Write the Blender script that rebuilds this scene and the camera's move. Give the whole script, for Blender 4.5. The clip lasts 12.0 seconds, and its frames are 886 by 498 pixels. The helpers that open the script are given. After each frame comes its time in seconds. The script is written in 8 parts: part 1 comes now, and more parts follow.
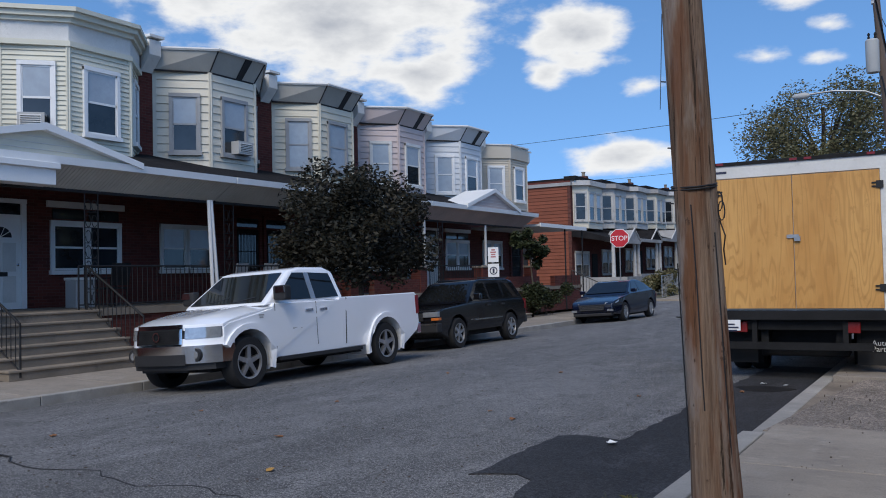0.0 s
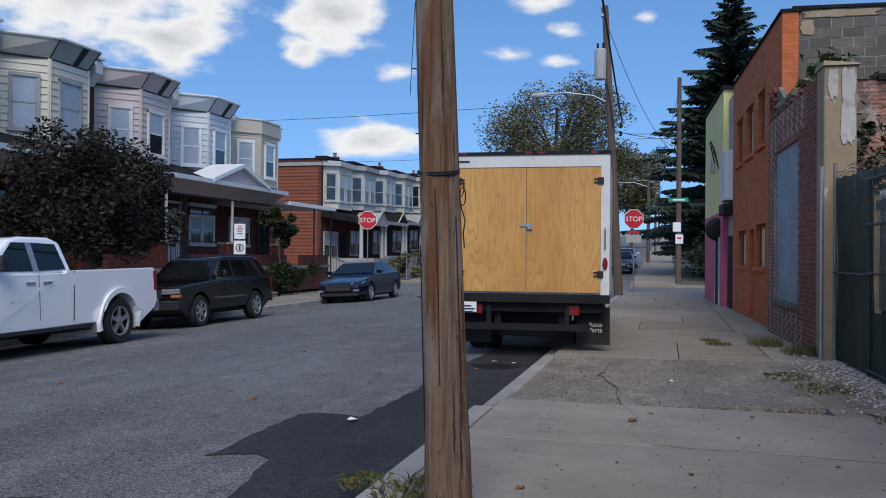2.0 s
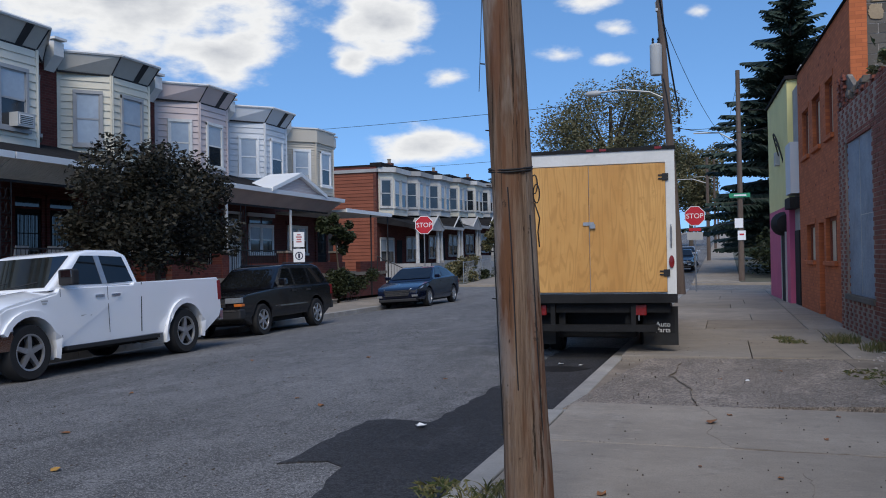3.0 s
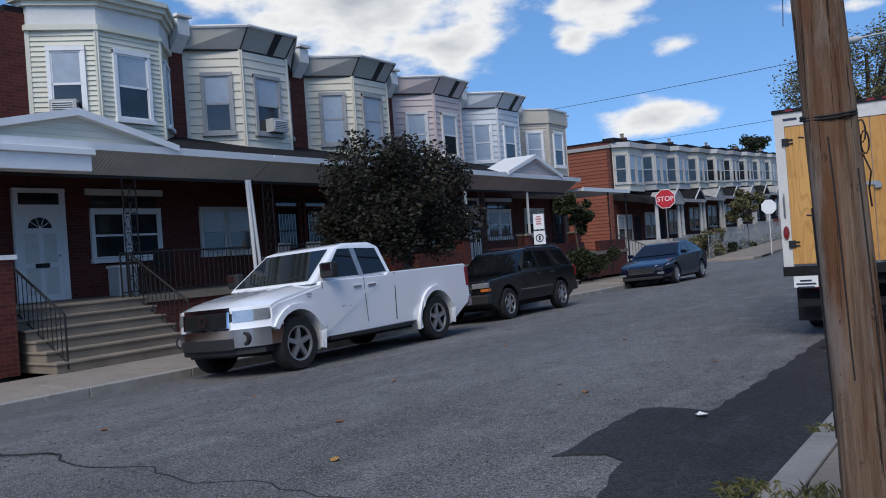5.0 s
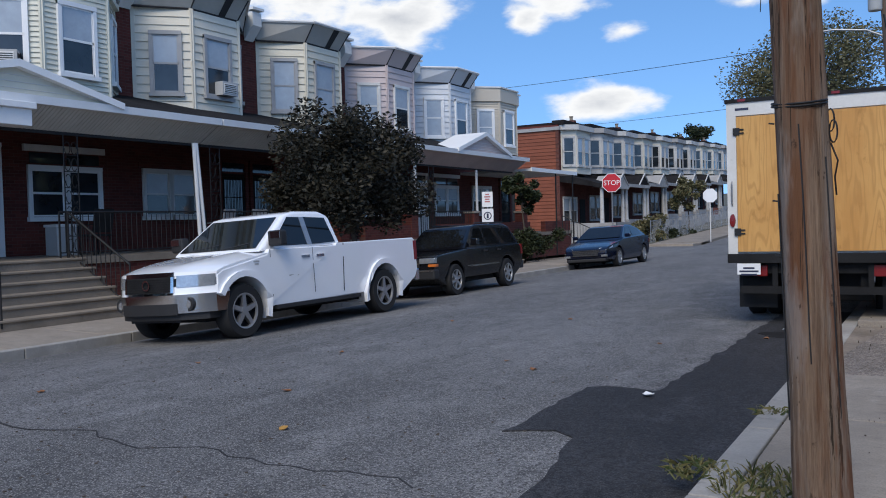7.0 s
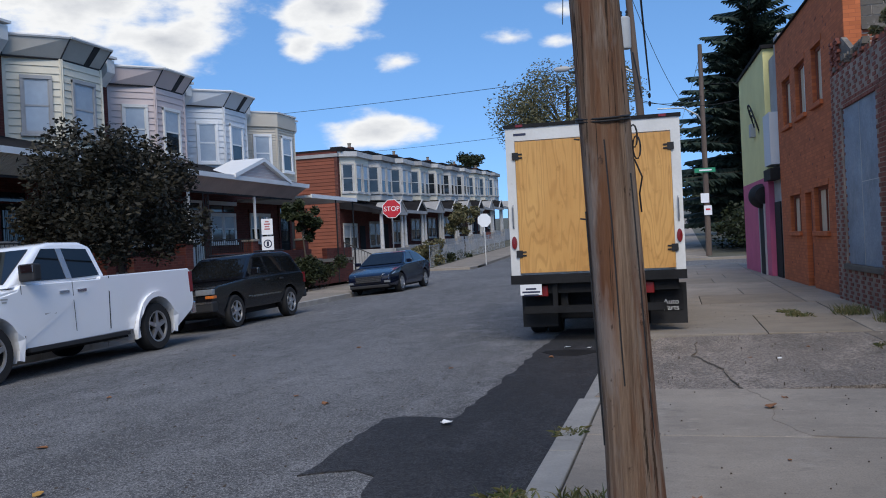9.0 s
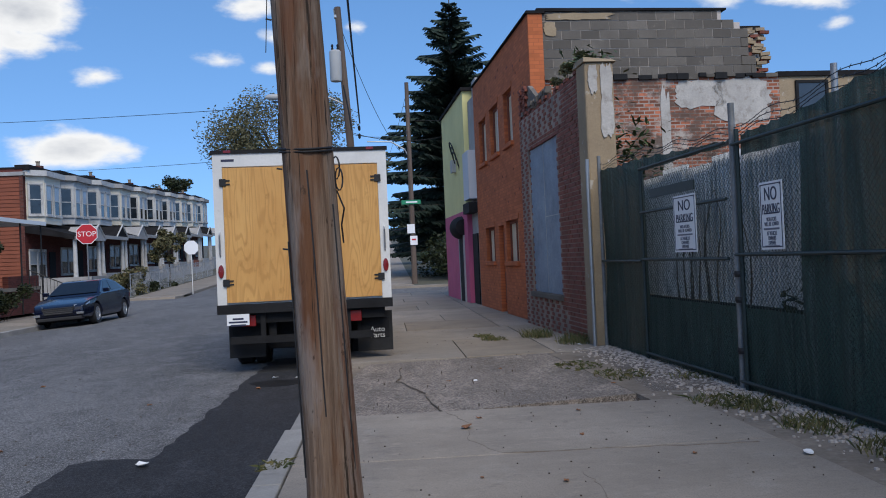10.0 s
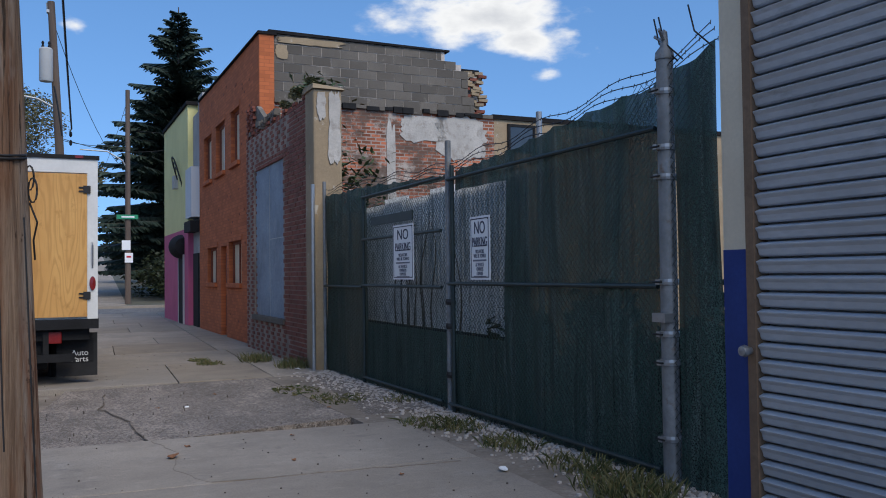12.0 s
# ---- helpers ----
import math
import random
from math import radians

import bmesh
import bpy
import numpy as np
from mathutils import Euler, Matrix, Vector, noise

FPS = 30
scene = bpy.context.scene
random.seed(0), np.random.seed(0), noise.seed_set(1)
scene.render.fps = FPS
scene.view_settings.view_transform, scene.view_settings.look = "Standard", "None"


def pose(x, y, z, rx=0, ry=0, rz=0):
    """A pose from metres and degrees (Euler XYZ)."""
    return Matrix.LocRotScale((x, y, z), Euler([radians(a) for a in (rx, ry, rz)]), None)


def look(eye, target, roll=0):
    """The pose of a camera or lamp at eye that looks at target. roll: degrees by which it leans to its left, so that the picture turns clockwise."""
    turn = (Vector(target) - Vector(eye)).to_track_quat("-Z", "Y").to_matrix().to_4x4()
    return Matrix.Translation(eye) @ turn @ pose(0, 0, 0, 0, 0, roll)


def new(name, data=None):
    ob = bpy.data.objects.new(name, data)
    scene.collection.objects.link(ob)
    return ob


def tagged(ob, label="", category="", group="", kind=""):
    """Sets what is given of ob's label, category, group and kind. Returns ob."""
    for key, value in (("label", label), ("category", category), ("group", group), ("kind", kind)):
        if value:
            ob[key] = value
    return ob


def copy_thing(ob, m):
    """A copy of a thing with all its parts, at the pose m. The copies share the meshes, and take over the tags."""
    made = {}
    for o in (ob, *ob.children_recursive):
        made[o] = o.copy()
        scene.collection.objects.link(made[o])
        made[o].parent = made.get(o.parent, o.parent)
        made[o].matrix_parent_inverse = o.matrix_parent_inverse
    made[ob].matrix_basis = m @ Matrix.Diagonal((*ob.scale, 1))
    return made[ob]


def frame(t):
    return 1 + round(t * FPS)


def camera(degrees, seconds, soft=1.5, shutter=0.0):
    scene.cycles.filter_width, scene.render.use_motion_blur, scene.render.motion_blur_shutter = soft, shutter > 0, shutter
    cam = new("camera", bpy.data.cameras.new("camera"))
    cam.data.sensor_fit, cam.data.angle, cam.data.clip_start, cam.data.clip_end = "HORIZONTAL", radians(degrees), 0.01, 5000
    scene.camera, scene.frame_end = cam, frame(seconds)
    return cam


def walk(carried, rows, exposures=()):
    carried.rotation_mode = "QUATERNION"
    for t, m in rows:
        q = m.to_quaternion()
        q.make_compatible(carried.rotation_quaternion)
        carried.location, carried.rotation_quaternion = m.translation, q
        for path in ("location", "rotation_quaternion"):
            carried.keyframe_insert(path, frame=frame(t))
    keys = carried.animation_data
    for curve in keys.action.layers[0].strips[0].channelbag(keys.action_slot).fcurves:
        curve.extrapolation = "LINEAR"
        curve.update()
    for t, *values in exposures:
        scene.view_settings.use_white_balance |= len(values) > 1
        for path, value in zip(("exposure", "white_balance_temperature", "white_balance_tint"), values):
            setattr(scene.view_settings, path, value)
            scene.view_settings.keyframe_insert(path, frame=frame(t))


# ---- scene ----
cam = camera(54.9, 12.0, soft=1.0)
PATH = [
    (0, (0.412, 0.738, 1.592), (-0.629, 2.445, 1.657), -1.3),
    (0.5, (0.443, 0.748, 1.59), (-0.353, 2.583, 1.638), -1.1),
    (1, (0.464, 0.757, 1.591), (-0.163, 2.656, 1.616), -0.7),
    (1.5, (0.454, 0.744, 1.59), (-0.095, 2.667, 1.61), -0.0),
    (2, (0.422, 0.736, 1.582), (-0.083, 2.672, 1.596), 0.5),
    (2.5, (0.375, 0.726, 1.569), (-0.113, 2.666, 1.57), 0.7),
    (3, (0.29, 0.836, 1.565), (-0.338, 2.735, 1.589), -1.0),
    (3.5, (0.181, 0.986, 1.557), (-0.646, 2.807, 1.549), -2.0),
    (3.7, (0.133, 1.017, 1.55), (-0.768, 2.802, 1.529), -2.3),
    (5.3, (-0.154, 1.153, 1.563), (-1.274, 2.81, 1.572), -4.2),
    (5.5, (-0.162, 1.152, 1.564), (-1.253, 2.828, 1.572), -4.1),
    (6, (-0.173, 1.137, 1.564), (-1.206, 2.849, 1.555), -2.9),
    (6.5, (-0.208, 1.092, 1.547), (-1.247, 2.8, 1.492), -1.9),
    (7, (-0.25, 1.12, 1.541), (-1.254, 2.848, 1.482), -1.6),
    (7.2, (-0.277, 1.157, 1.541), (-1.247, 2.905, 1.501), -1.7),
    (8.8, (-0.481, 1.456, 1.528), (-1.043, 3.375, 1.516), -2.9),
    (9, (-0.492, 1.448, 1.529), (-1.022, 3.376, 1.514), -2.8),
    (9.5, (-0.49, 1.46, 1.533), (-0.807, 3.435, 1.53), -2.8),
    (10, (-0.454, 1.478, 1.536), (-0.319, 3.473, 1.556), -2.5),
    (10.5, (-0.418, 1.447, 1.537), (0.114, 3.374, 1.577), -1.8),
    (11, (-0.406, 1.436, 1.534), (0.308, 3.303, 1.595), -0.9),
    (11.5, (-0.408, 1.438, 1.542), (0.341, 3.291, 1.605), -0.8),
    (12, (-0.405, 1.444, 1.546), (0.348, 3.297, 1.603), -0.7),
]
walk(cam, [(t, look(eye, target, roll)) for t, eye, target, roll in PATH],
     exposures=((0.0, -0.2), (0.5, -0.48), (1.0, -0.48), (1.5, -0.30), (2.0, -0.2), (3.0, -0.2), (3.5, -0.27), (5.5, -0.2), (6.0, -0.26), (6.5, -0.32), (7.0, -0.06), (9.0, -0.12), (12.0, -0.12)))

# ---- world, sun ----
SUN_EL, SUN_AZ = radians(46), radians(165)   # azimuth from +y towards +x
world = bpy.data.worlds.new("sky")
scene.world = world
world.use_nodes = True
wt = world.node_tree
wt.nodes.clear()


def wn(kind, **kw):
    n = wt.nodes.new(kind)
    for k, v in kw.items():
        n.inputs[int(k[1:])].default_value = v
    return n


w_out = wt.nodes.new("ShaderNodeOutputWorld")
w_bg = wt.nodes.new("ShaderNodeBackground")
w_bg.inputs["Strength"].default_value = 0.12
w_sky = wt.nodes.new("ShaderNodeTexSky")
w_sky.sky_type = "NISHITA"
w_sky.sun_disc = False
w_sky.sun_elevation = SUN_EL
w_sky.sun_rotation = SUN_AZ
w_sky.air_density = 1.0
w_sky.dust_density = 0.3
w_sky.ozone_density = 3.0
w_lift = wt.nodes.new("ShaderNodeVectorMath")
w_lift.inputs[1].default_value = (0, 0, 0.22)
w_norm = wt.nodes.new("ShaderNodeVectorMath")
w_norm.operation = "NORMALIZE"
wt.links.new(w_lift.outputs[0], w_norm.inputs[0])
wt.links.new(w_norm.outputs[0], w_sky.inputs[0])
w_co = wt.nodes.new("ShaderNodeTexCoord")
wt.links.new(w_co.outputs["Generated"], w_lift.inputs[0])
w_sep = wt.nodes.new("ShaderNodeSeparateXYZ")
wt.links.new(w_co.outputs["Generated"], w_sep.inputs[0])


def wmath(op, a, b=None, c=None, clamp=False):
    n = wt.nodes.new("ShaderNodeMath")
    n.operation = op
    n.use_clamp = clamp
    for i, v in enumerate((a, b, c)):
        if v is None:
            continue
        if isinstance(v, (int, float)):
            n.inputs[i].default_value = v
        else:
            wt.links.new(v, n.inputs[i])
    return n.outputs[0]


w_noise = wt.nodes.new("ShaderNodeTexNoise")
w_noise.inputs["Scale"].default_value = 14
w_noise.inputs["Detail"].default_value = 9
w_noise.inputs["Roughness"].default_value = 0.56
w_map = wt.nodes.new("ShaderNodeMapping")
w_map.inputs["Scale"].default_value = (1, 1, 2.2)
wt.links.new(w_co.outputs["Generated"], w_map.inputs[0])
wt.links.new(w_map.outputs[0], w_noise.inputs["Vector"])


def cloud(az, el, ra, re, amount):
    """A soft bump of cloud round a direction: azimuth and elevation in degrees, half sizes in degrees."""
    a = wmath("ARCTAN2", w_sep.outputs[0], w_sep.outputs[1])
    e = wmath("ARCSINE", w_sep.outputs[2])
    da = wmath("MULTIPLY", wmath("SUBTRACT", a, radians(az)), 1 / radians(ra))
    de = wmath("MULTIPLY", wmath("SUBTRACT", e, radians(el)), 1 / radians(re))
    r = wmath("SQRT", wmath("ADD", wmath("MULTIPLY", da, da), wmath("MULTIPLY", de, de)))
    return wmath("MULTIPLY", wmath("SUBTRACT", 1.0, r), amount)


CLOUDS = [(-37.5, 16.8, 12.5, 4.8, 1.25), (-33.0, 13.6, 6.0, 2.6, 1.0), (-47, 18.5, 8, 3.8, 1.1), (-55, 22.0, 12, 5.0, 1.0), (-22.0, 15.4, 4.4, 2.6, 1.1), (-24.2, 13.2, 2.0, 1.5, 0.8),
          (-17.8, 12.1, 1.8, 0.8, 0.8), (-19.3, 7.6, 4.2, 1.6, 1.3), (-10.2, 13.2, 2.2, 0.8, 0.75), (-7.2, 12.8, 1.9, 0.8, 0.75), (-6.6, 14.7, 1.8, 0.7, 0.75), (-8.1, 16.6, 2.4, 0.9, 0.6),
          (-1.2, 15.3, 1.0, 0.6, 0.55), (25.0, 17.0, 8.0, 2.4, 1.15), (28.0, 15.2, 4.6, 1.5, 0.9), (29.2, 12.9, 1.2, 0.5, 0.5),
          (70, 30, 26, 10, 0.9), (-95, 26, 30, 12, 0.9), (150, 40, 40, 14, 0.9), (-150, 24, 30, 9, 0.9)]
w_best = None
for c in CLOUDS:
    v = cloud(*c)
    w_best = v if w_best is None else wmath("MAXIMUM", w_best, v)
w_body = wmath("ADD", w_best, wmath("MULTIPLY", wmath("SUBTRACT", w_noise.outputs[0], 0.5), 2.0))
w_ramp = wt.nodes.new("ShaderNodeMapRange")
w_ramp.interpolation_type = "SMOOTHSTEP"
w_ramp.inputs[1].default_value, w_ramp.inputs[2].default_value = 0.02, 0.62
wt.links.new(w_body, w_ramp.inputs[0])
w_thick = wt.nodes.new("ShaderNodeMapRange")
w_thick.inputs[1].default_value, w_thick.inputs[2].default_value = 0.6, 1.5
wt.links.new(w_body, w_thick.inputs[0])
w_ccol = wt.nodes.new("ShaderNodeMix")
w_ccol.data_type = "RGBA"
w_ccol.inputs[6].default_value = (8.4, 8.5, 8.6, 1)
w_ccol.inputs[7].default_value = (4.5, 4.8, 5.4, 1)
wt.links.new(w_thick.outputs[0], w_ccol.inputs[0])
w_mix = wt.nodes.new("ShaderNodeMix")
w_mix.data_type = "RGBA"
wt.links.new(w_ramp.outputs[0], w_mix.inputs[0])
w_sat = wt.nodes.new("ShaderNodeHueSaturation")
w_sat.inputs["Saturation"].default_value = 1.16
w_sat.inputs["Value"].default_value = 1.95
wt.links.new(w_sky.outputs[0], w_sat.inputs["Color"])
wt.links.new(w_sat.outputs[0], w_mix.inputs[6])
wt.links.new(w_ccol.outputs[2], w_mix.inputs[7])
wt.links.new(w_mix.outputs[2], w_bg.inputs[0])
wt.links.new(w_bg.outputs[0], w_out.inputs[0])

sun_data = bpy.data.lights.new("sun", "SUN")
sun_data.energy = 2.6
sun_data.angle = radians(34)
sun_data.color = (1.0, 0.93, 0.83)
sun = new("sun", sun_data)
sun.matrix_world = look((0, 0, 0), (-math.sin(SUN_AZ) * math.cos(SUN_EL), -math.cos(SUN_AZ) * math.cos(SUN_EL), -math.sin(SUN_EL)))


# ---- materials ----
def rgb(c, k=1.0):
    return (min(c[0] * k, 1), min(c[1] * k, 1), min(c[2] * k, 1), 1)


class Nodes:
    """A small node builder round one material."""

    def __init__(self, name):
        self.m = bpy.data.materials.new(name)
        self.m.use_nodes = True
        self.t = self.m.node_tree
        self.b = self.t.nodes["Principled BSDF"]
        self.pos = self.t.nodes.new("ShaderNodeNewGeometry").outputs["Position"]

    def link(self, a, b):
        self.t.links.new(a, b)

    def vec(self, scale):
        n = self.t.nodes.new("ShaderNodeMapping")
        n.inputs["Scale"].default_value = scale
        self.link(self.pos, n.inputs[0])
        return n.outputs[0]

    def noise(self, scale, detail=4, rough=0.55, stretch=(1, 1, 1)):
        n = self.t.nodes.new("ShaderNodeTexNoise")
        n.inputs["Scale"].default_value = scale
        n.inputs["Detail"].default_value = detail
        n.inputs["Roughness"].default_value = rough
        self.link(self.vec(stretch), n.inputs["Vector"])
        return n.outputs[0]

    def ramp(self, v, a, b, lo=0.0, hi=1.0):
        n = self.t.nodes.new("ShaderNodeMapRange")
        n.inputs[1].default_value, n.inputs[2].default_value = a, b
        n.inputs[3].default_value, n.inputs[4].default_value = lo, hi
        self.link(v, n.inputs[0])
        return n.outputs[0]

    def mix(self, f, a, b, mode="MIX"):
        n = self.t.nodes.new("ShaderNodeMix")
        n.data_type = "RGBA"
        n.blend_type = mode
        for i, v in ((0, f), (6, a), (7, b)):
            if isinstance(v, (int, float)):
                n.inputs[i].default_value = v if i == 0 else (v, v, v, 1)
            elif isinstance(v, tuple):
                n.inputs[i].default_value = v
            else:
                self.link(v, n.inputs[i])
        return n.outputs[2]

    def random(self):
        return self.t.nodes.new("ShaderNodeObjectInfo").outputs["Random"]

    def island(self):
        return self.t.nodes.new("ShaderNodeNewGeometry").outputs["Random Per Island"]

    def bump(self, v, strength, dist=0.01):
        n = self.t.nodes.new("ShaderNodeBump")
        n.inputs["Strength"].default_value = strength
        n.inputs["Distance"].default_value = dist
        self.link(v, n.inputs["Height"])
        self.link(n.outputs[0], self.b.inputs["Normal"])

    def done(self, col, rough=0.8, metal=0.0, spec=0.5):
        if isinstance(col, tuple):
            self.b.inputs["Base Color"].default_value = col
        else:
            self.link(col, self.b.inputs["Base Color"])
        if isinstance(rough, (int, float)):
            self.b.inputs["Roughness"].default_value = rough
        else:
            self.link(rough, self.b.inputs["Roughness"])
        self.b.inputs["Metallic"].default_value = metal
        self.b.inputs["Specular IOR Level"].default_value = spec
        return self.m


def surface(name, col, rough=0.8, metal=0.0, var=0.18, scale=1.2, fine=45.0, bump=0.15, spec=0.4, stain=None, stain_at=(0.58, 0.75), piece=0.0, stretch=(1, 1, 1)):
    n = Nodes(name)
    c = n.mix(n.ramp(n.noise(scale, 5, 0.6, stretch), 0.3, 0.7), rgb(col, 1 - var), rgb(col, 1 + var))
    c = n.mix(n.ramp(n.noise(fine, 3, 0.6, stretch), 0.3, 0.7, 0.0, 0.5), c, rgb(col, 1 - 1.4 * var))
    if piece:
        c = n.mix(n.ramp(n.random(), 0, 1, 0, piece), c, rgb(col, 0.45))
    if stain:
        c = n.mix(n.ramp(n.noise(scale * 2.3, 7, 0.68, stretch), *stain_at, 0, 0.85), c, rgb(stain))
    if bump:
        n.bump(n.noise(fine, 4, 0.6, stretch), bump)
    return n.done(c, rough, metal, spec)


def asphalt(name, col, light, bump):
    n = Nodes(name)
    v = n.t.nodes.new("ShaderNodeTexVoronoi")
    v.inputs["Scale"].default_value = 60
    n.link(n.pos, v.inputs["Vector"])
    grain = n.noise(32, 6, 0.8)
    c = n.mix(n.ramp(n.noise(0.5, 5, 0.65, (1, 0.3, 1)), 0.38, 0.62), rgb(col, 0.62), rgb(col, 1.38))
    c = n.mix(n.ramp(n.noise(3.2, 7, 0.72, (1, 0.55, 1)), 0.50, 0.62, 0, 0.75), c, rgb(col, 0.48))
    c = n.mix(n.ramp(n.noise(2.1, 6, 0.7, (1, 0.5, 1)), 0.52, 0.64, 0, 0.6), c, rgb(col, 1.9))
    c = n.mix(n.ramp(n.noise(11, 7, 0.8, (1, 0.7, 1)), 0.52, 0.62, 0, 0.6), c, rgb(col, 1.75))
    c = n.mix(n.ramp(grain, 0.46, 0.56, 0, 0.9), c, rgb(col, 0.30))
    c = n.mix(n.ramp(n.noise(75, 3, 0.7), 0.60, 0.68, 0, 0.75), c, rgb(col, 2.3))
    c = n.mix(n.ramp(n.noise(1.3, 8, 0.78, (1, 0.35, 1)), 0.57, 0.63, 0, 0.55), c, rgb(col, 0.42))
    c = n.mix(n.ramp(v.outputs["Distance"], 0.05, 0.42, light, 0.0), c, rgb((0.46, 0.44, 0.41)))
    n.bump(grain, bump, 0.012)
    return n.done(c, 0.85, 0, 0.35)


def concrete(name, col):
    """Worn pavement: broad stains, grey wash, dark spots and fine sand grain."""
    n = Nodes(name)
    grain = n.noise(90, 5, 0.75)
    c = n.mix(n.ramp(n.noise(0.7, 6, 0.65), 0.35, 0.65), rgb(col, 0.76), rgb(col, 1.12))
    c = n.mix(n.ramp(n.noise(2.4, 7, 0.72, (0.5, 1.2, 1)), 0.50, 0.66, 0, 0.65), c, rgb((0.235, 0.205, 0.175)))
    c = n.mix(n.ramp(n.noise(1.6, 6, 0.7, (1, 0.7, 1)), 0.56, 0.70, 0, 0.5), c, rgb((0.46, 0.42, 0.37)))
    c = n.mix(n.ramp(n.noise(24, 4, 0.7), 0.70, 0.75, 0, 0.7), c, rgb((0.09, 0.08, 0.07)))
    c = n.mix(n.ramp(grain, 0.46, 0.62, 0, 0.6), c, rgb(col, 0.48))
    c = n.mix(n.ramp(n.noise(5.5, 7, 0.8, (0.8, 1.2, 1)), 0.56, 0.64, 0, 0.5), c, rgb((0.17, 0.15, 0.13)))
    c = n.mix(n.ramp(n.noise(9, 6, 0.75, (0.6, 1.3, 1)), 0.55, 0.68, 0, 0.45), c, rgb(col, 1.3))
    c = n.mix(n.ramp(n.random(), 0, 1, 0, 0.45), c, rgb((0.19, 0.165, 0.138)))
    n.bump(grain, 0.35, 0.006)
    return n.done(c, 0.92, 0, 0.3)


def brick_paint(name, col, mortar, w=0.215, h=0.075, piece=0.25, axis="y", joint=0.012, stain=None, soot=None, cover=0.50):
    """Far brickwork: courses of brick with mortar joints at true size."""
    n = Nodes(name)
    comb = n.t.nodes.new("ShaderNodeCombineXYZ")
    sep = n.t.nodes.new("ShaderNodeSeparateXYZ")
    n.link(n.pos, sep.inputs[0])
    n.link(sep.outputs[1 if axis == "y" else 0], comb.inputs[0])
    n.link(sep.outputs[2], comb.inputs[1])
    b = n.t.nodes.new("ShaderNodeTexBrick")
    b.inputs["Scale"].default_value = 1.0
    b.inputs["Brick Width"].default_value = w
    b.inputs["Row Height"].default_value = h
    b.inputs["Mortar Size"].default_value = joint / 2
    b.inputs["Color1"].default_value = rgb(col, 1 + piece)
    b.inputs["Color2"].default_value = rgb(col, 1 - piece)
    b.inputs["Mortar"].default_value = rgb(mortar)
    n.link(comb.outputs[0], b.inputs["Vector"])
    c = n.mix(n.ramp(n.noise(1.3, 6, 0.65), 0.45, 0.75, 0, 0.5), b.outputs[0], rgb(col, 0.55))
    if stain:
        c = n.mix(n.ramp(n.noise(1.1, 7, 0.7), cover, cover + 0.06, 0, 0.95), c, rgb(stain))
    if soot:
        c = n.mix(n.ramp(n.noise(0.9, 7, 0.72, (1, 1, 1.6)), 0.49, 0.58, 0, 0.85), c, rgb(soot))
    n.bump(b.outputs["Fac"], -0.5, 0.008)
    return n.done(c, 0.88, 0, 0.3)


def glass(name, col=(0.02, 0.025, 0.03), rough=0.05, spec=0.7):
    n = Nodes(name)
    c = n.mix(n.ramp(n.noise(1.6, 3), 0.3, 0.7), rgb(col, 0.7), rgb(col, 1.5))
    n.done(c, rough, 0, spec)
    return n.m


def wood_pole():
    n = Nodes("weathered pole wood")
    g = n.noise(34, 7, 0.75, (1, 1, 0.03))
    streak = n.noise(9, 5, 0.65, (1, 1, 0.05))
    c = n.mix(n.ramp(g, 0.34, 0.66), rgb((0.085, 0.050, 0.033)), rgb((0.31, 0.215, 0.15)))
    c = n.mix(n.ramp(streak, 0.50, 0.62, 0, 0.6), c, rgb((0.27, 0.235, 0.21)))
    c = n.mix(n.ramp(n.noise(5, 5, 0.6, (1, 1, 0.10)), 0.48, 0.60, 0, 0.85), c, rgb((0.165, 0.070, 0.032)))
    c = n.mix(n.ramp(n.noise(30, 5, 0.75, (1, 1, 0.016)), 0.575, 0.61, 0, 0.95), c, rgb((0.03, 0.02, 0.014)))
    c = n.mix(n.ramp(n.noise(2.6, 5, 0.65, (1.5, 1.5, 0.3)), 0.52, 0.60, 0, 0.55), c, rgb((0.33, 0.29, 0.26)))
    c = n.mix(n.ramp(n.noise(3.1, 5, 0.65, (1.7, 1.7, 0.22)), 0.54, 0.62, 0, 0.7), c, rgb((0.15, 0.055, 0.024)))
    c = n.mix(n.ramp(n.noise(16, 4, 0.7, (1, 1, 0.5)), 0.64, 0.70, 0, 0.8), c, rgb((0.05, 0.03, 0.02)))
    n.bump(g, 1.0, 0.03)
    return n.done(c, 0.9, 0, 0.25)


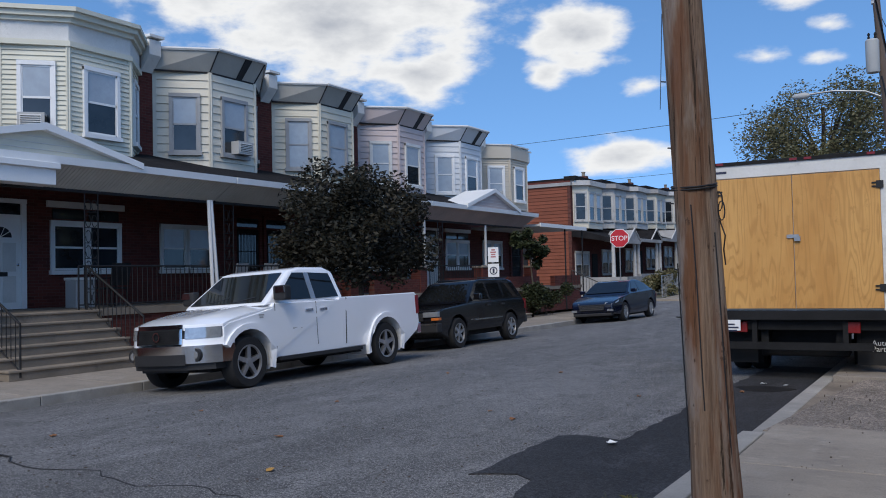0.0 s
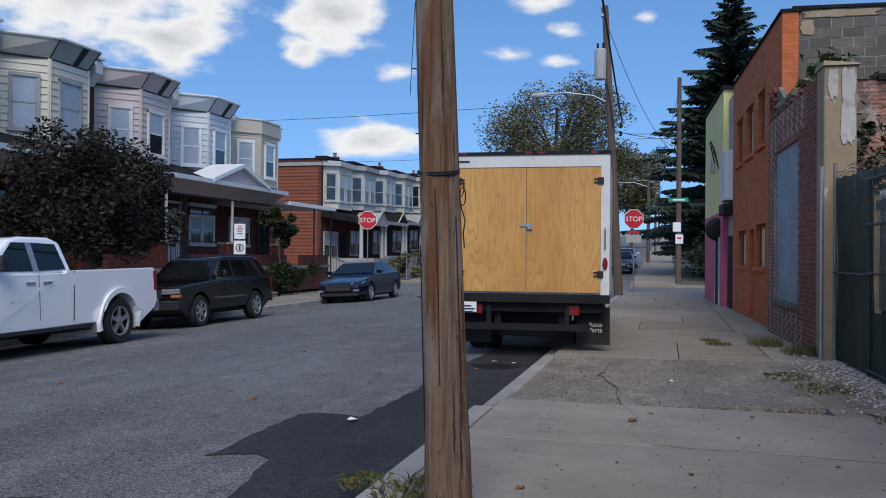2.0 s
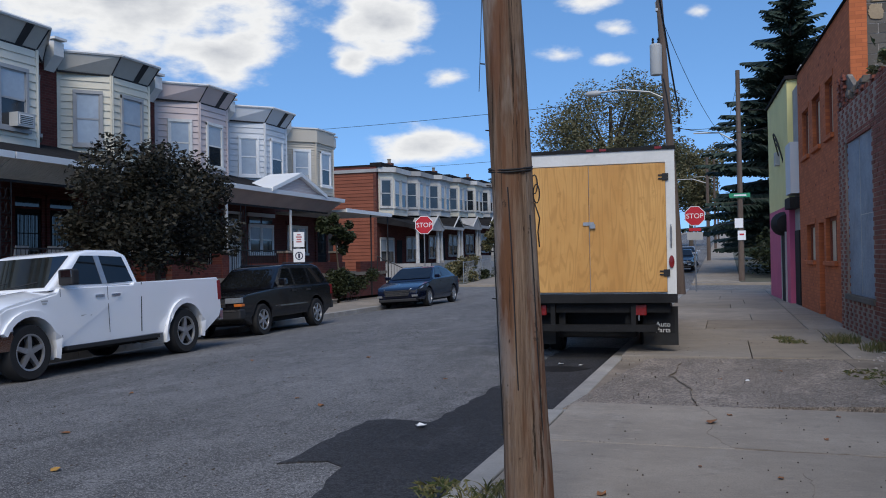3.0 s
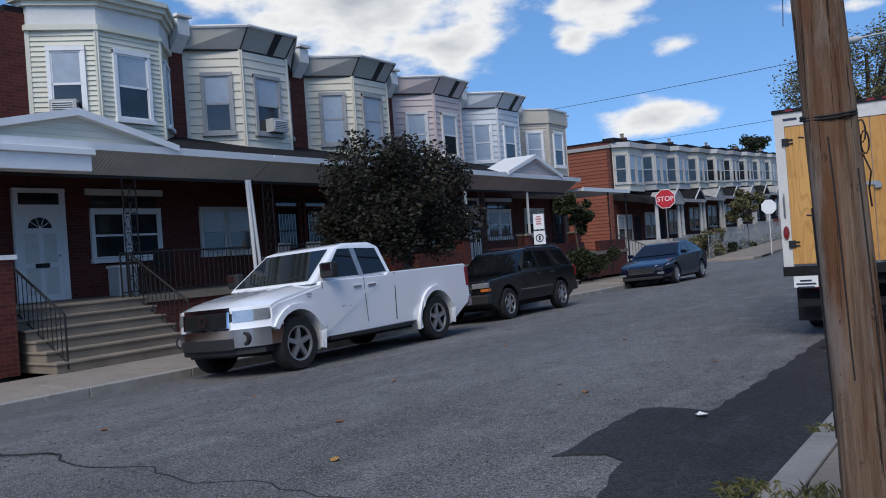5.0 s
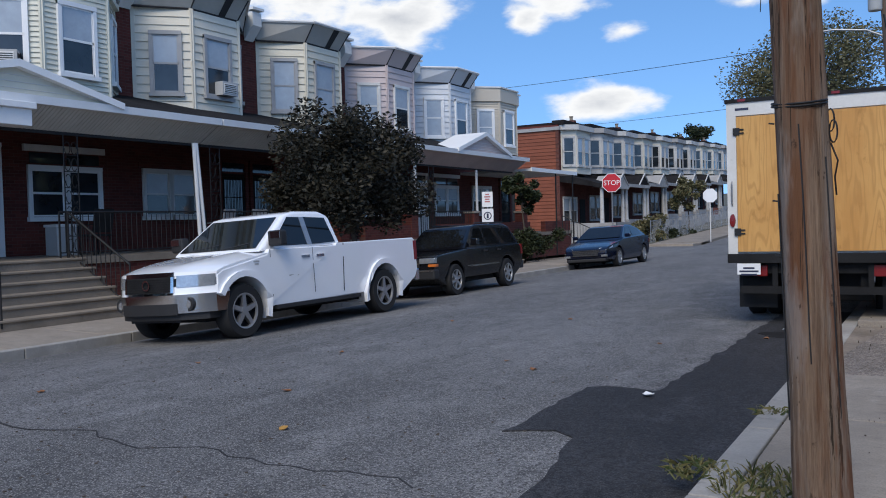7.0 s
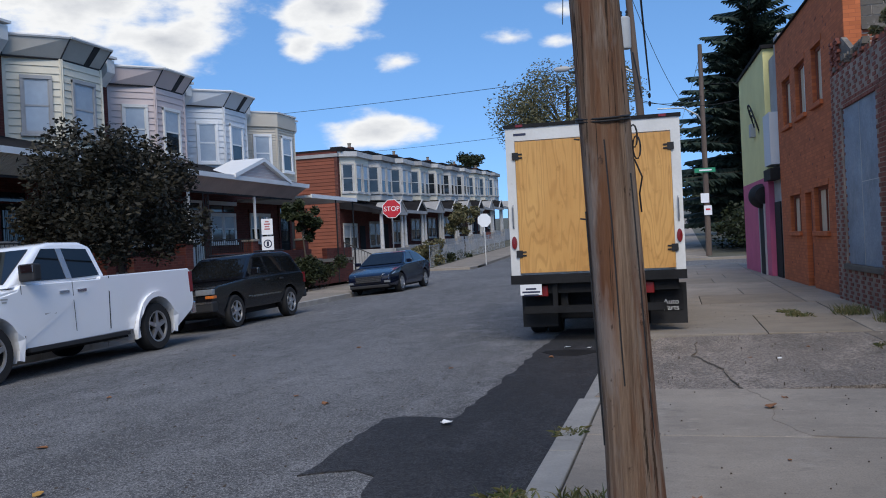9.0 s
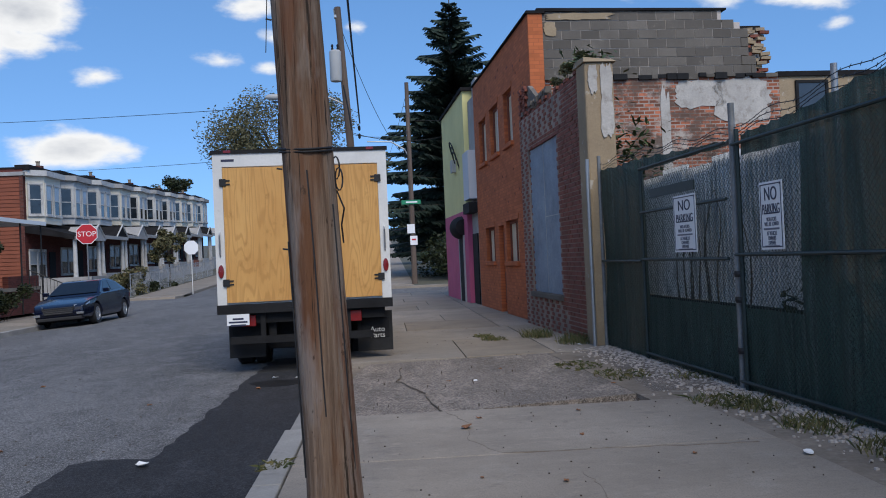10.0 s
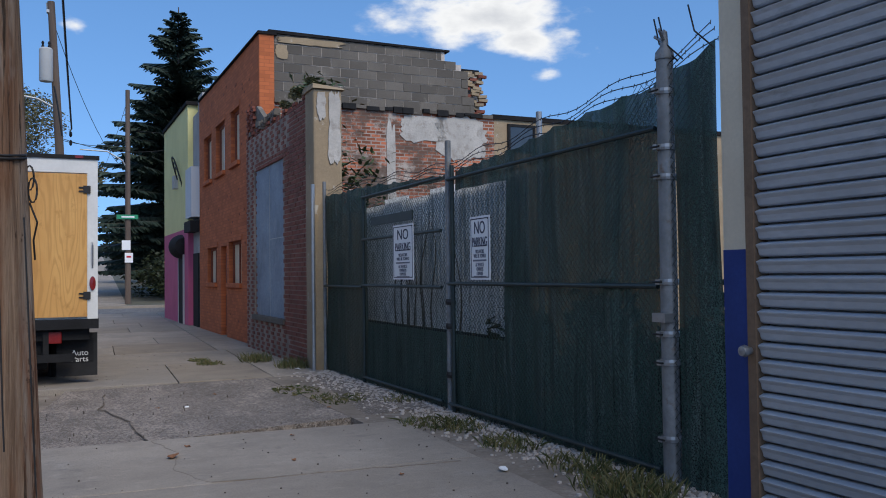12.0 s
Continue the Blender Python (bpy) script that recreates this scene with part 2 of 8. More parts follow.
def plywood():
    """Rotary-cut veneer: contour lines of a stretched noise give the arched grain."""
    n = Nodes("varnished plywood")

    def rings(stretch, times):
        m1 = n.t.nodes.new("ShaderNodeMath")
        m1.operation = "MULTIPLY"
        m1.inputs[1].default_value = times
        n.link(n.noise(1.0, 2.5, 0.45, stretch), m1.inputs[0])
        m2 = n.t.nodes.new("ShaderNodeMath")
        m2.operation = "SINE"
        n.link(m1.outputs[0], m2.inputs[0])
        return m2.outputs[0]

    line = rings((3.4, 3.4, 0.42), 95)
    c = n.mix(n.ramp(n.noise(1.5, 4, 0.6, (1, 1, 0.5)), 0.35, 0.65), rgb((0.52, 0.255, 0.066)), rgb((0.63, 0.345, 0.105)))
    c = n.mix(n.ramp(line, 0.2, 0.95, 0, 0.5), c, rgb((0.40, 0.19, 0.048)))
    c = n.mix(n.ramp(n.noise(55, 4, 0.7, (1, 1, 0.05)), 0.5, 0.7, 0, 0.4), c, rgb((0.42, 0.22, 0.06)))
    c = n.mix(n.ramp(n.noise(6, 5, 0.7, (1, 1, 0.6)), 0.58, 0.70, 0, 0.65), c, rgb((0.36, 0.17, 0.04)))
    n.bump(line, 0.1, 0.003)
    return n.done(c, 0.55, 0, 0.4)


def leafy(name, a, b):
    n = Nodes(name)
    c = n.mix(n.island(), rgb(a), rgb(b))
    c = n.mix(n.ramp(n.noise(1.5, 3), 0.4, 0.7, 0, 0.5), c, rgb(a, 0.6))
    n.b.inputs["Subsurface Weight"].default_value = 0.0
    return n.done(c, 0.6, 0, 0.3)


def screen_cloth(name, dense, open_, h0=0.20, h1=0.42):
    """Dark green woven windscreen: small holes let light through; dense and open_: cover where it is tight and where it is worn."""
    n = Nodes(name)
    c = n.mix(n.ramp(n.noise(1.4, 5, 0.6, (1, 1, 0.4)), 0.35, 0.7), rgb((0.030, 0.075, 0.060)), rgb((0.075, 0.135, 0.112)))
    c = n.mix(n.ramp(n.noise(5.0, 4, 0.65, (1, 3.0, 0.18)), 0.52, 0.66, 0, 0.7), c, rgb((0.135, 0.185, 0.165)))
    c = n.mix(n.ramp(n.noise(7.0, 4, 0.65, (1, 2.6, 0.15)), 0.52, 0.62, 0, 0.75), c, rgb((0.012, 0.030, 0.026)))
    hole = n.t.nodes.new("ShaderNodeTexVoronoi")
    hole.inputs["Scale"].default_value = 95
    n.link(n.pos, hole.inputs["Vector"])
    c = n.mix(n.ramp(hole.outputs["Distance"], 0.30, 0.6), rgb((0.010, 0.022, 0.020)), c)
    n.done(c, 0.7, 0, 0.3)
    a = n.ramp(hole.outputs["Distance"], h0, h1, 0.0, 1.0)
    keep = n.ramp(n.noise(1.1, 4, 0.6, (1, 3.2, 0.35)), 0.40, 0.66, dense, open_)
    mx = n.t.nodes.new("ShaderNodeMath")
    mx.operation = "MAXIMUM"
    n.link(a, mx.inputs[0])
    n.link(keep, mx.inputs[1])
    n.link(mx.outputs[0], n.b.inputs["Alpha"])
    n.bump(hole.outputs["Distance"], 0.4, 0.006)
    return n.m


ROAD = asphalt("worn grey asphalt", (0.146, 0.143, 0.143), 1.0, 0.9)
PATCH = asphalt("fresh black asphalt patch", (0.030, 0.030, 0.033), 0.12, 0.5)
CONC = concrete("pale sidewalk concrete", (0.355, 0.305, 0.25))
CONC_OLD = surface("old step concrete", (0.27, 0.225, 0.175), 0.9, var=0.22, scale=1.5, fine=60, bump=0.25, stain=(0.13, 0.11, 0.09), piece=0.3)
AGG = asphalt("pebbled aggregate paving", (0.255, 0.21, 0.172), 0.75, 0.9)
KERB = surface("granite kerb", (0.36, 0.34, 0.31), 0.9, var=0.25, scale=2, fine=50, bump=0.3, stain=(0.16, 0.15, 0.14), piece=0.3)
DIRT = surface("gravelly dirt", (0.23, 0.19, 0.15), 0.95, var=0.35, scale=2, fine=30, bump=0.7, stain=(0.36, 0.34, 0.31))
GROUND = surface("rough ground", (0.11, 0.105, 0.075), 0.95, var=0.3, scale=0.3, fine=8, bump=0.3)
GRASS = leafy("weedy grass", (0.045, 0.068, 0.022), (0.20, 0.17, 0.075))
POLE = wood_pole()
POLE_FAR = surface("dark pole wood", (0.13, 0.095, 0.075), 0.9, var=0.3, scale=5, stretch=(1, 1, 0.1))
PLY = plywood()
WHITE = surface("white paint", (0.78, 0.78, 0.77), 0.5, var=0.05, scale=1.5, fine=30, bump=0.04, stain=(0.55, 0.54, 0.51), stain_at=(0.66, 0.85))
WHITE_OLD = surface("weathered white paint", (0.66, 0.65, 0.62), 0.65, var=0.10, scale=1.8, fine=30, bump=0.08, stain=(0.40, 0.38, 0.35), stain_at=(0.6, 0.8))
BLACKISH = surface("dark grimy steel", (0.016, 0.016, 0.017), 0.75, var=0.35, scale=4, fine=40, spec=0.2)
IRON = surface("black wrought iron", (0.012, 0.012, 0.013), 0.55, var=0.3, scale=6)
RUBBER = surface("tyre rubber", (0.018, 0.018, 0.019), 0.85, var=0.25, scale=6, fine=60)
STEEL = surface("galvanised steel", (0.36, 0.37, 0.38), 0.45, 0.75, var=0.2, scale=4, fine=40, stain=(0.22, 0.17, 0.13), stain_at=(0.66, 0.8))
CHROME = surface("chrome", (0.75, 0.76, 0.78), 0.12, 1.0, var=0.04, bump=0)
ALLOY = surface("alloy wheel", (0.45, 0.45, 0.46), 0.35, 0.8, var=0.12, scale=8)
GLASS = glass("dark window glass")
CARGLASS = glass("tinted car glass", (0.008, 0.009, 0.010), 0.02, 0.5)
BLIND = surface("pale window blind behind glass", (0.36, 0.40, 0.44), 0.25, var=0.15, scale=0.9, bump=0, spec=0.9, fine=6)
RED_BRICK = brick_paint("dark red painted brick", (0.105, 0.026, 0.020), (0.115, 0.06, 0.05), piece=0.25)
RED_BRICK_X = brick_paint("dark red brick return", (0.115, 0.035, 0.026), (0.12, 0.09, 0.075), piece=0.3, axis="x")
ORANGE = brick_paint("orange painted brick", (0.47, 0.135, 0.050), (0.36, 0.10, 0.045), piece=0.16)
ORANGE_X = brick_paint("orange painted brick return", (0.47, 0.135, 0.050), (0.36, 0.10, 0.045), piece=0.16, axis="x")
POST = surface("weathered galvanised pipe", (0.22, 0.23, 0.235), 0.6, 0.35, var=0.3, scale=5, fine=30, stain=(0.16, 0.09, 0.05), stain_at=(0.58, 0.7))
FENCE_RAIL = surface("dark green fence pipe", (0.02, 0.035, 0.035), 0.5, var=0.25, scale=5)
GUIDE = surface("rust-brown shutter guide", (0.20, 0.125, 0.075), 0.7, var=0.25, scale=3, stain=(0.10, 0.06, 0.04))
MAROON = surface("maroon brick", (0.23, 0.075, 0.05), 0.88, var=0.2, scale=2, fine=40, piece=0.55, bump=0.3)
MORTAR = surface("grey mortar", (0.52, 0.46, 0.41), 0.95, var=0.2, scale=3, fine=50, bump=0.3)
BLOCK = surface("grey concrete block", (0.165, 0.145, 0.122), 0.95, var=0.32, scale=1.1, fine=40, bump=0.5, piece=0.7, stain=(0.33, 0.29, 0.25), stain_at=(0.60, 0.70))
RUIN = brick_paint("crumbling plastered brick", (0.36, 0.115, 0.06), (0.36, 0.31, 0.27), piece=0.5, axis="x", joint=0.024, stain=(0.42, 0.37, 0.32), soot=(0.10, 0.07, 0.055), cover=0.54)
STUCCO = surface("tan stucco", (0.33, 0.25, 0.16), 0.95, var=0.22, scale=1.4, fine=35, bump=0.4, stain=(0.50, 0.46, 0.40), stain_at=(0.60, 0.66))
PLATE = surface("weathered blue-grey board", (0.235, 0.285, 0.345), 0.7, var=0.34, scale=1.1, fine=25, bump=0.1, stain=(0.34, 0.36, 0.38), stain_at=(0.52, 0.8))
YELLOW = surface("yellow painted wall", (0.72, 0.66, 0.30), 0.8, var=0.08, scale=1.2, stain=(0.52, 0.46, 0.26), stain_at=(0.64, 0.85))
PINK = surface("magenta painted wall", (0.55, 0.115, 0.21), 0.8, var=0.12, scale=1.5)
GREYWALL = surface("grey render", (0.36, 0.35, 0.34), 0.9, var=0.2, scale=1.5, stain=(0.22, 0.21, 0.20))
SCREEN = screen_cloth("green windscreen mesh", 0.99, 0.84, 0.24, 0.52)
# same cloth, thinned only before the shaded pale sheets so they look brighter
SCREEN_THIN = screen_cloth("thinned green windscreen mesh", 0.22, 0.06, 0.42, 0.95)
SHUT = surface("grey roller shutter", (0.45, 0.47, 0.495), 0.38, 0.0, var=0.16, scale=1.5, fine=40, bump=0.06, stain=(0.17, 0.17, 0.17), stretch=(1, 0.3, 1))
CREAM = surface("cream painted masonry", (0.68, 0.58, 0.43), 0.85, var=0.1, scale=2, bump=0.15, stain=(0.45, 0.36, 0.25), stain_at=(0.68, 0.8))
BLUE = surface("navy painted masonry", (0.022, 0.045, 0.19), 0.8, var=0.18, scale=2, bump=0.15)
SIGN_RED = surface("stop sign red", (0.52, 0.018, 0.03), 0.45, var=0.06, bump=0)
SIGN_WHITE = surface("sign white", (0.80, 0.80, 0.80), 0.5, var=0.04, bump=0)
SIGN_GREEN = surface("street sign green", (0.02, 0.24, 0.12), 0.5, var=0.08, bump=0)
LEGEND = surface("faded red sign print", (0.45, 0.16, 0.16), 0.6, var=0.15, bump=0)
INK = surface("sign ink", (0.03, 0.035, 0.07), 0.6, var=0.1, bump=0)
ROOF = surface("dark roofing felt", (0.022, 0.021, 0.022), 0.95, var=0.35, scale=3, fine=40, bump=0.4, spec=0.1)
AWN = surface("awning underside panel", (0.64, 0.62, 0.56), 0.7, var=0.12, scale=1.5)
AWN_PINK = surface("pinkish awning panel", (0.66, 0.55, 0.51), 0.7, var=0.12, scale=1.5)
FRAME_GREY = surface("dull grey window frame", (0.34, 0.34, 0.34), 0.6, var=0.12, scale=2, bump=0.03)
# seams and trim; on the porch ceilings it stands for shade
DARK_TRIM_SHADE = surface("dark seam and porch shade", (0.03, 0.03, 0.032), 0.8, var=0.2)
EAVE = surface("grey eave panel", (0.44, 0.42, 0.375), 0.75, var=0.12, scale=1.5)
SIDING = [surface("cream vinyl siding", (0.66, 0.64, 0.53), 0.6, var=0.05, scale=1, fine=20, bump=0.04, stain=(0.50, 0.48, 0.39), stain_at=(0.64, 0.9), piece=0.10),
          surface("ivory wide siding", (0.68, 0.63, 0.52), 0.6, var=0.05, scale=1, fine=20, bump=0.04, stain=(0.50, 0.46, 0.38), stain_at=(0.64, 0.9), piece=0.10),
          surface("pale cream siding", (0.66, 0.61, 0.49), 0.6, var=0.05, scale=1, fine=20, bump=0.04, stain=(0.5, 0.46, 0.37), stain_at=(0.64, 0.9), piece=0.10),
          surface("dusty pink siding", (0.55, 0.46, 0.44), 0.6, var=0.05, scale=1, fine=20, bump=0.04, piece=0.10),
          surface("bluish white siding", (0.60, 0.62, 0.64), 0.6, var=0.05, scale=1, fine=20, bump=0.04, piece=0.10),
          surface("beige siding", (0.52, 0.47, 0.39), 0.6, var=0.05, scale=1, fine=20, bump=0.04, piece=0.10)]
CEDAR = surface("orange brown clapboard", (0.25, 0.075, 0.04), 0.8, var=0.16, scale=1.2, fine=25, bump=0.1, piece=0.3)
DARKLEAF = leafy("dark bronze-green leaves", (0.013, 0.015, 0.009), (0.044, 0.036, 0.022))
OLIVE = leafy("olive autumn leaves", (0.075, 0.080, 0.035), (0.190, 0.160, 0.080))
HEDGE = leafy("dark hedge leaves", (0.015, 0.022, 0.009), (0.045, 0.055, 0.02))
NEEDLE = leafy("dark fir needles", (0.018, 0.034, 0.026), (0.060, 0.085, 0.062))
BARK = surface("brown bark", (0.09, 0.07, 0.055), 0.95, var=0.35, scale=4, fine=30, bump=0.6, stretch=(1, 1, 0.2))
CARWHITE = surface("white car paint", (0.90, 0.91, 0.93), 0.2, var=0.02, bump=0, spec=0.6)
CARBLACK = surface("black car paint", (0.006, 0.006, 0.008), 0.14, var=0.1, bump=0, spec=0.45)
CARBLUE = surface("navy car paint", (0.004, 0.007, 0.022), 0.14, var=0.1, bump=0, spec=0.5)
for m_, cw in ((CARWHITE, 1.0), (CARBLACK, 0.25), (CARBLUE, 0.35)):
    m_.node_tree.nodes["Principled BSDF"].inputs["Coat Weight"].default_value = cw
    m_.node_tree.nodes["Principled BSDF"].inputs["Coat Roughness"].default_value = 0.03
CARSILVER = surface("silver car paint", (0.50, 0.51, 0.53), 0.25, 0.5, var=0.04, bump=0)
LAMP_CLEAR = surface("clear headlamp lens", (0.42, 0.44, 0.46), 0.08, 0.55, var=0.2, scale=14, bump=0, spec=0.9)
LAMP_AMBER = surface("amber lens", (0.60, 0.16, 0.03), 0.2, var=0.1, bump=0)
LAMP_RED = surface("red tail lens", (0.20, 0.012, 0.012), 0.22, var=0.2, scale=12, bump=0)
PLASTIC = surface("black plastic trim", (0.025, 0.025, 0.027), 0.6, var=0.2)
GREYPL = surface("grey plastic casing", (0.42, 0.42, 0.41), 0.6, var=0.1)


# ---- mesh helpers ----
class Geo:
    """Collects faces for one mesh."""

    def __init__(self):
        self.v, self.f = [], []

    def add(self, verts, faces):
        k = len(self.v)
        self.v += [tuple(p) for p in verts]
        self.f += [tuple(i + k for i in f) for f in faces]
        return self

    def box(self, x0, y0, z0, x1, y1, z1):
        v = [(x, y, z) for z in (z0, z1) for y in (y0, y1) for x in (x0, x1)]
        return self.add(v, [(0, 2, 3, 1), (4, 5, 7, 6), (0, 1, 5, 4), (2, 6, 7, 3), (0, 4, 6, 2), (1, 3, 7, 5)])

    def hexa(self, bottom, top):
        """Four points below and four above, both counter-clockwise from above."""
        return self.add(list(bottom) + list(top), [(3, 2, 1, 0), (4, 5, 6, 7), (0, 1, 5, 4), (1, 2, 6, 5), (2, 3, 7, 6), (3, 0, 4, 7)])

    def prism(self, pts, a, b, axis="x"):
        """A closed outline pushed from a to b along an axis; pts are the other two coordinates."""
        def put(p, k):
            return {"x": (k, p[0], p[1]), "y": (p[0], k, p[1]), "z": (p[0], p[1], k)}[axis]
        n = len(pts)
        v = [put(p, a) for p in pts] + [put(p, b) for p in pts]
        f = [tuple(range(n)), tuple(reversed(range(n, 2 * n)))] + [(i, i + n, (i + 1) % n + n, (i + 1) % n) for i in range(n)]
        return self.add(v, f)

    def tube(self, pts, r0, r1=None, n=8, caps=True):
        r1 = r0 if r1 is None else r1
        pts = [Vector(p) for p in pts]
        rings, k = [], len(pts)
        for i, p in enumerate(pts):
            d = (pts[min(i + 1, k - 1)] - pts[max(i - 1, 0)]).normalized()
            u = d.cross(Vector((0, 0, 1)) if abs(d.z) < 0.9 else Vector((1, 0, 0))).normalized()
            w = d.cross(u)
            r = r0 + (r1 - r0) * i / max(k - 1, 1)
            rings.append([p + (u * math.cos(2 * math.pi * j / n) + w * math.sin(2 * math.pi * j / n)) * r for j in range(n)])
        v = [q for ring in rings for q in ring]
        f = [(i * n + j, i * n + (j + 1) % n, (i + 1) * n + (j + 1) % n, (i + 1) * n + j) for i in range(k - 1) for j in range(n)]
        if caps:
            f += [tuple(reversed(range(n))), tuple(range((k - 1) * n, k * n))]
        return self.add(v, f)

    def lathe(self, prof, centre, axis="x", n=24):
        """prof: (radius, along) pairs turned about an axis through centre."""
        c = Vector(centre)
        v = []
        for r, a in prof:
            for j in range(n):
                s, t = r * math.cos(2 * math.pi * j / n), r * math.sin(2 * math.pi * j / n)
                v.append(c + Vector({"x": (a, s, t), "y": (s, a, t), "z": (s, t, a)}[axis]))
        f = [(i * n + j, i * n + (j + 1) % n, (i + 1) * n + (j + 1) % n, (i + 1) * n + j) for i in range(len(prof) - 1) for j in range(n)]
        return self.add(v, f)

    def mesh(self, name, material, smooth=False, bevel=0.0):
        me = bpy.data.meshes.new(name)
        me.from_pydata(self.v, [], self.f)
        bm = bmesh.new()
        bm.from_mesh(me)
        bmesh.ops.recalc_face_normals(bm, faces=bm.faces)
        if bevel:
            bmesh.ops.bevel(bm, geom=[e for e in bm.edges if e.calc_face_angle(0) > 0.5], offset=bevel, segments=2, profile=0.5, affect="EDGES", clamp_overlap=True)
        bm.to_mesh(me)
        bm.free()
        me.materials.append(material)
        if smooth:
            me.polygons.foreach_set("use_smooth", [True] * len(me.polygons))
            me.set_sharp_from_angle(angle=radians(38))
        return me


def part(name, geo, material, parent=None, label="", smooth=False, bevel=0.0):
    ob = new(name, geo if isinstance(geo, bpy.types.Mesh) else geo.mesh(name, material, smooth, bevel))
    if smooth and bevel:
        ob.modifiers.new("even_shading", "WEIGHTED_NORMAL").keep_sharp = True
    ob.parent = parent
    if label:
        ob["label"] = label
    return ob


def thing(name, label, category, loc=(0, 0, 0), rz=0.0, group="", kind=""):
    ob = new(name)
    ob.empty_display_size = 0.2
    ob.matrix_basis = pose(*loc, 0, 0, rz)
    return tagged(ob, label, category, group, kind)


def solid(name, geo, material, label, category="", kind="", group="", smooth=False, bevel=0.0):
    return tagged(part(name, geo, material, None, "", smooth, bevel), label, category, group, kind)


rnd = random.Random(7)

# ---- ground, road, pavements ----
CURB_L, CURB_R = -11.4, -1.38
CROSS0, CROSS1 = 37.6, 46.5      # the crossing street
solid("ground", Geo().box(-900, -400, -0.9, 900, 2500, -0.4), GROUND, "rough earth and grass reaching to the horizon", "ground", "structure")


def road_z(x):
    """The street falls from its middle to the west gutter."""
    return -0.2 * (max(0.0, -6.0 - x) / 5.4) ** 2


g = Geo()
xs = [CURB_L, -10.6, -9.8, -9.0, -8.0, -7.0, -6.0, -4.0, CURB_R]
ys = [-60, 0, 34, CROSS0]
v = [(x, y, road_z(x) * (0 if y > 36 else 1)) for y in ys for x in xs]
nx = len(xs)
g.add(v, [(i * nx + k, i * nx + k + 1, (i + 1) * nx + k + 1, (i + 1) * nx + k) for i in range(len(ys) - 1) for k in range(nx - 1)])
g.box(-160, CROSS0, -0.05, 160, CROSS1, 0.0)
g.box(CURB_L, CROSS1, -0.05, CURB_R, 420, 0.0)
solid("road", g, ROAD, "worn grey asphalt street with stains and fine cracks", "road", "structure")

# fresh patch beside the kerb
outline = [(-3.02, 6.72), (-2.99, 7.2), (-3.07, 8.5), (-2.86, 8.62), (-2.40, 8.52), (-2.36, 13.4), (-2.3, 15.5), (-1.40, 15.5), (-1.40, 4.4),
           (-2.2, 4.6), (-2.30, 5.6), (-2.38, 6.15), (-2.46, 6.72), (-2.7, 6.84)]
dense = []
for i, p in enumerate(outline):
    q = outline[(i + 1) % len(outline)]
    steps = max(1, int(math.dist(p, q) / 0.16))
    for s in range(steps):
        j = 0.035 if p[0] < -1.5 and q[0] < -1.5 else 0.0
        dense.append((p[0] + (q[0] - p[0]) * s / steps + rnd.uniform(-j, j), p[1] + (q[1] - p[1]) * s / steps + rnd.uniform(-j, j)))
solid("asphalt_patch", Geo().prism(dense, 0.0, 0.012, "z"), PATCH, "fresh black asphalt patch with a ragged edge", "road patch", "structure")

# a crack that runs over the road
pts = [(-9.0 + i * 0.19, 5.35 + 0.09 * math.sin(i * 0.9) + rnd.uniform(-0.06, 0.06)) for i in range(33)]
g = Geo()
for (xa, ya), (xb, yb) in zip(pts, pts[1:]):
    g.hexa([(xa, ya, -0.01), (xb, yb, -0.01), (xb, yb + 0.016, -0.01), (xa, ya + 0.016, -0.01)],
           [(xa, ya, 0.003), (xb, yb, 0.003), (xb, yb + 0.016, 0.003), (xa, ya + 0.016, 0.003)])
solid("tar_crack", g, PATCH, "dark irregular crack across the asphalt", "crack", "structure")


def slab_row(parent, x0, x1, y0, y1, z, material, name="slab", gap=0.006):
    g = Geo().box(x0 + gap, y0 + gap, z - 0.1, x1 - gap, y1 - gap, z)
    return part(name, g, material, parent, bevel=0.008)


# pavement by the camera
walk_r = tagged(new("pavement_east"), "pale concrete pavement slabs with cracks and patches", "pavement", kind="structure")
part("bed", Geo().box(CURB_R + 0.1, -30, -0.05, 12, CROSS0 - 0.02, 0.04), DIRT, walk_r)
WALK_Z = 0.12
rows_y = [-8, -5.6, -3.2, -0.8, 1.4, 3.4, 5.45, 7.53, 9.35]
for a, b in zip(rows_y, rows_y[1:]):
    slab_row(walk_r, CURB_R + 0.2, 2.35, a, b, WALK_Z, CONC)
part("aggregate_apron", Geo().hexa([(CURB_R + 0.1, 9.3, 0), (2.9, 9.9, 0), (2.9, 13.6, 0), (CURB_R + 0.6, 13.4, 0)],
                                   [(CURB_R + 0.1, 9.3, 0.06), (2.9, 9.9, 0.13), (2.9, 13.6, 0.125), (CURB_R + 0.6, 13.4, 0.09)]), AGG, walk_r, "pebbled worn paving")
rows_y = [13.5, 16.0, 18.3, 20.6, 22.6, 24.9, 27.2, 29.6, 32.0, 34.4, 37.2]
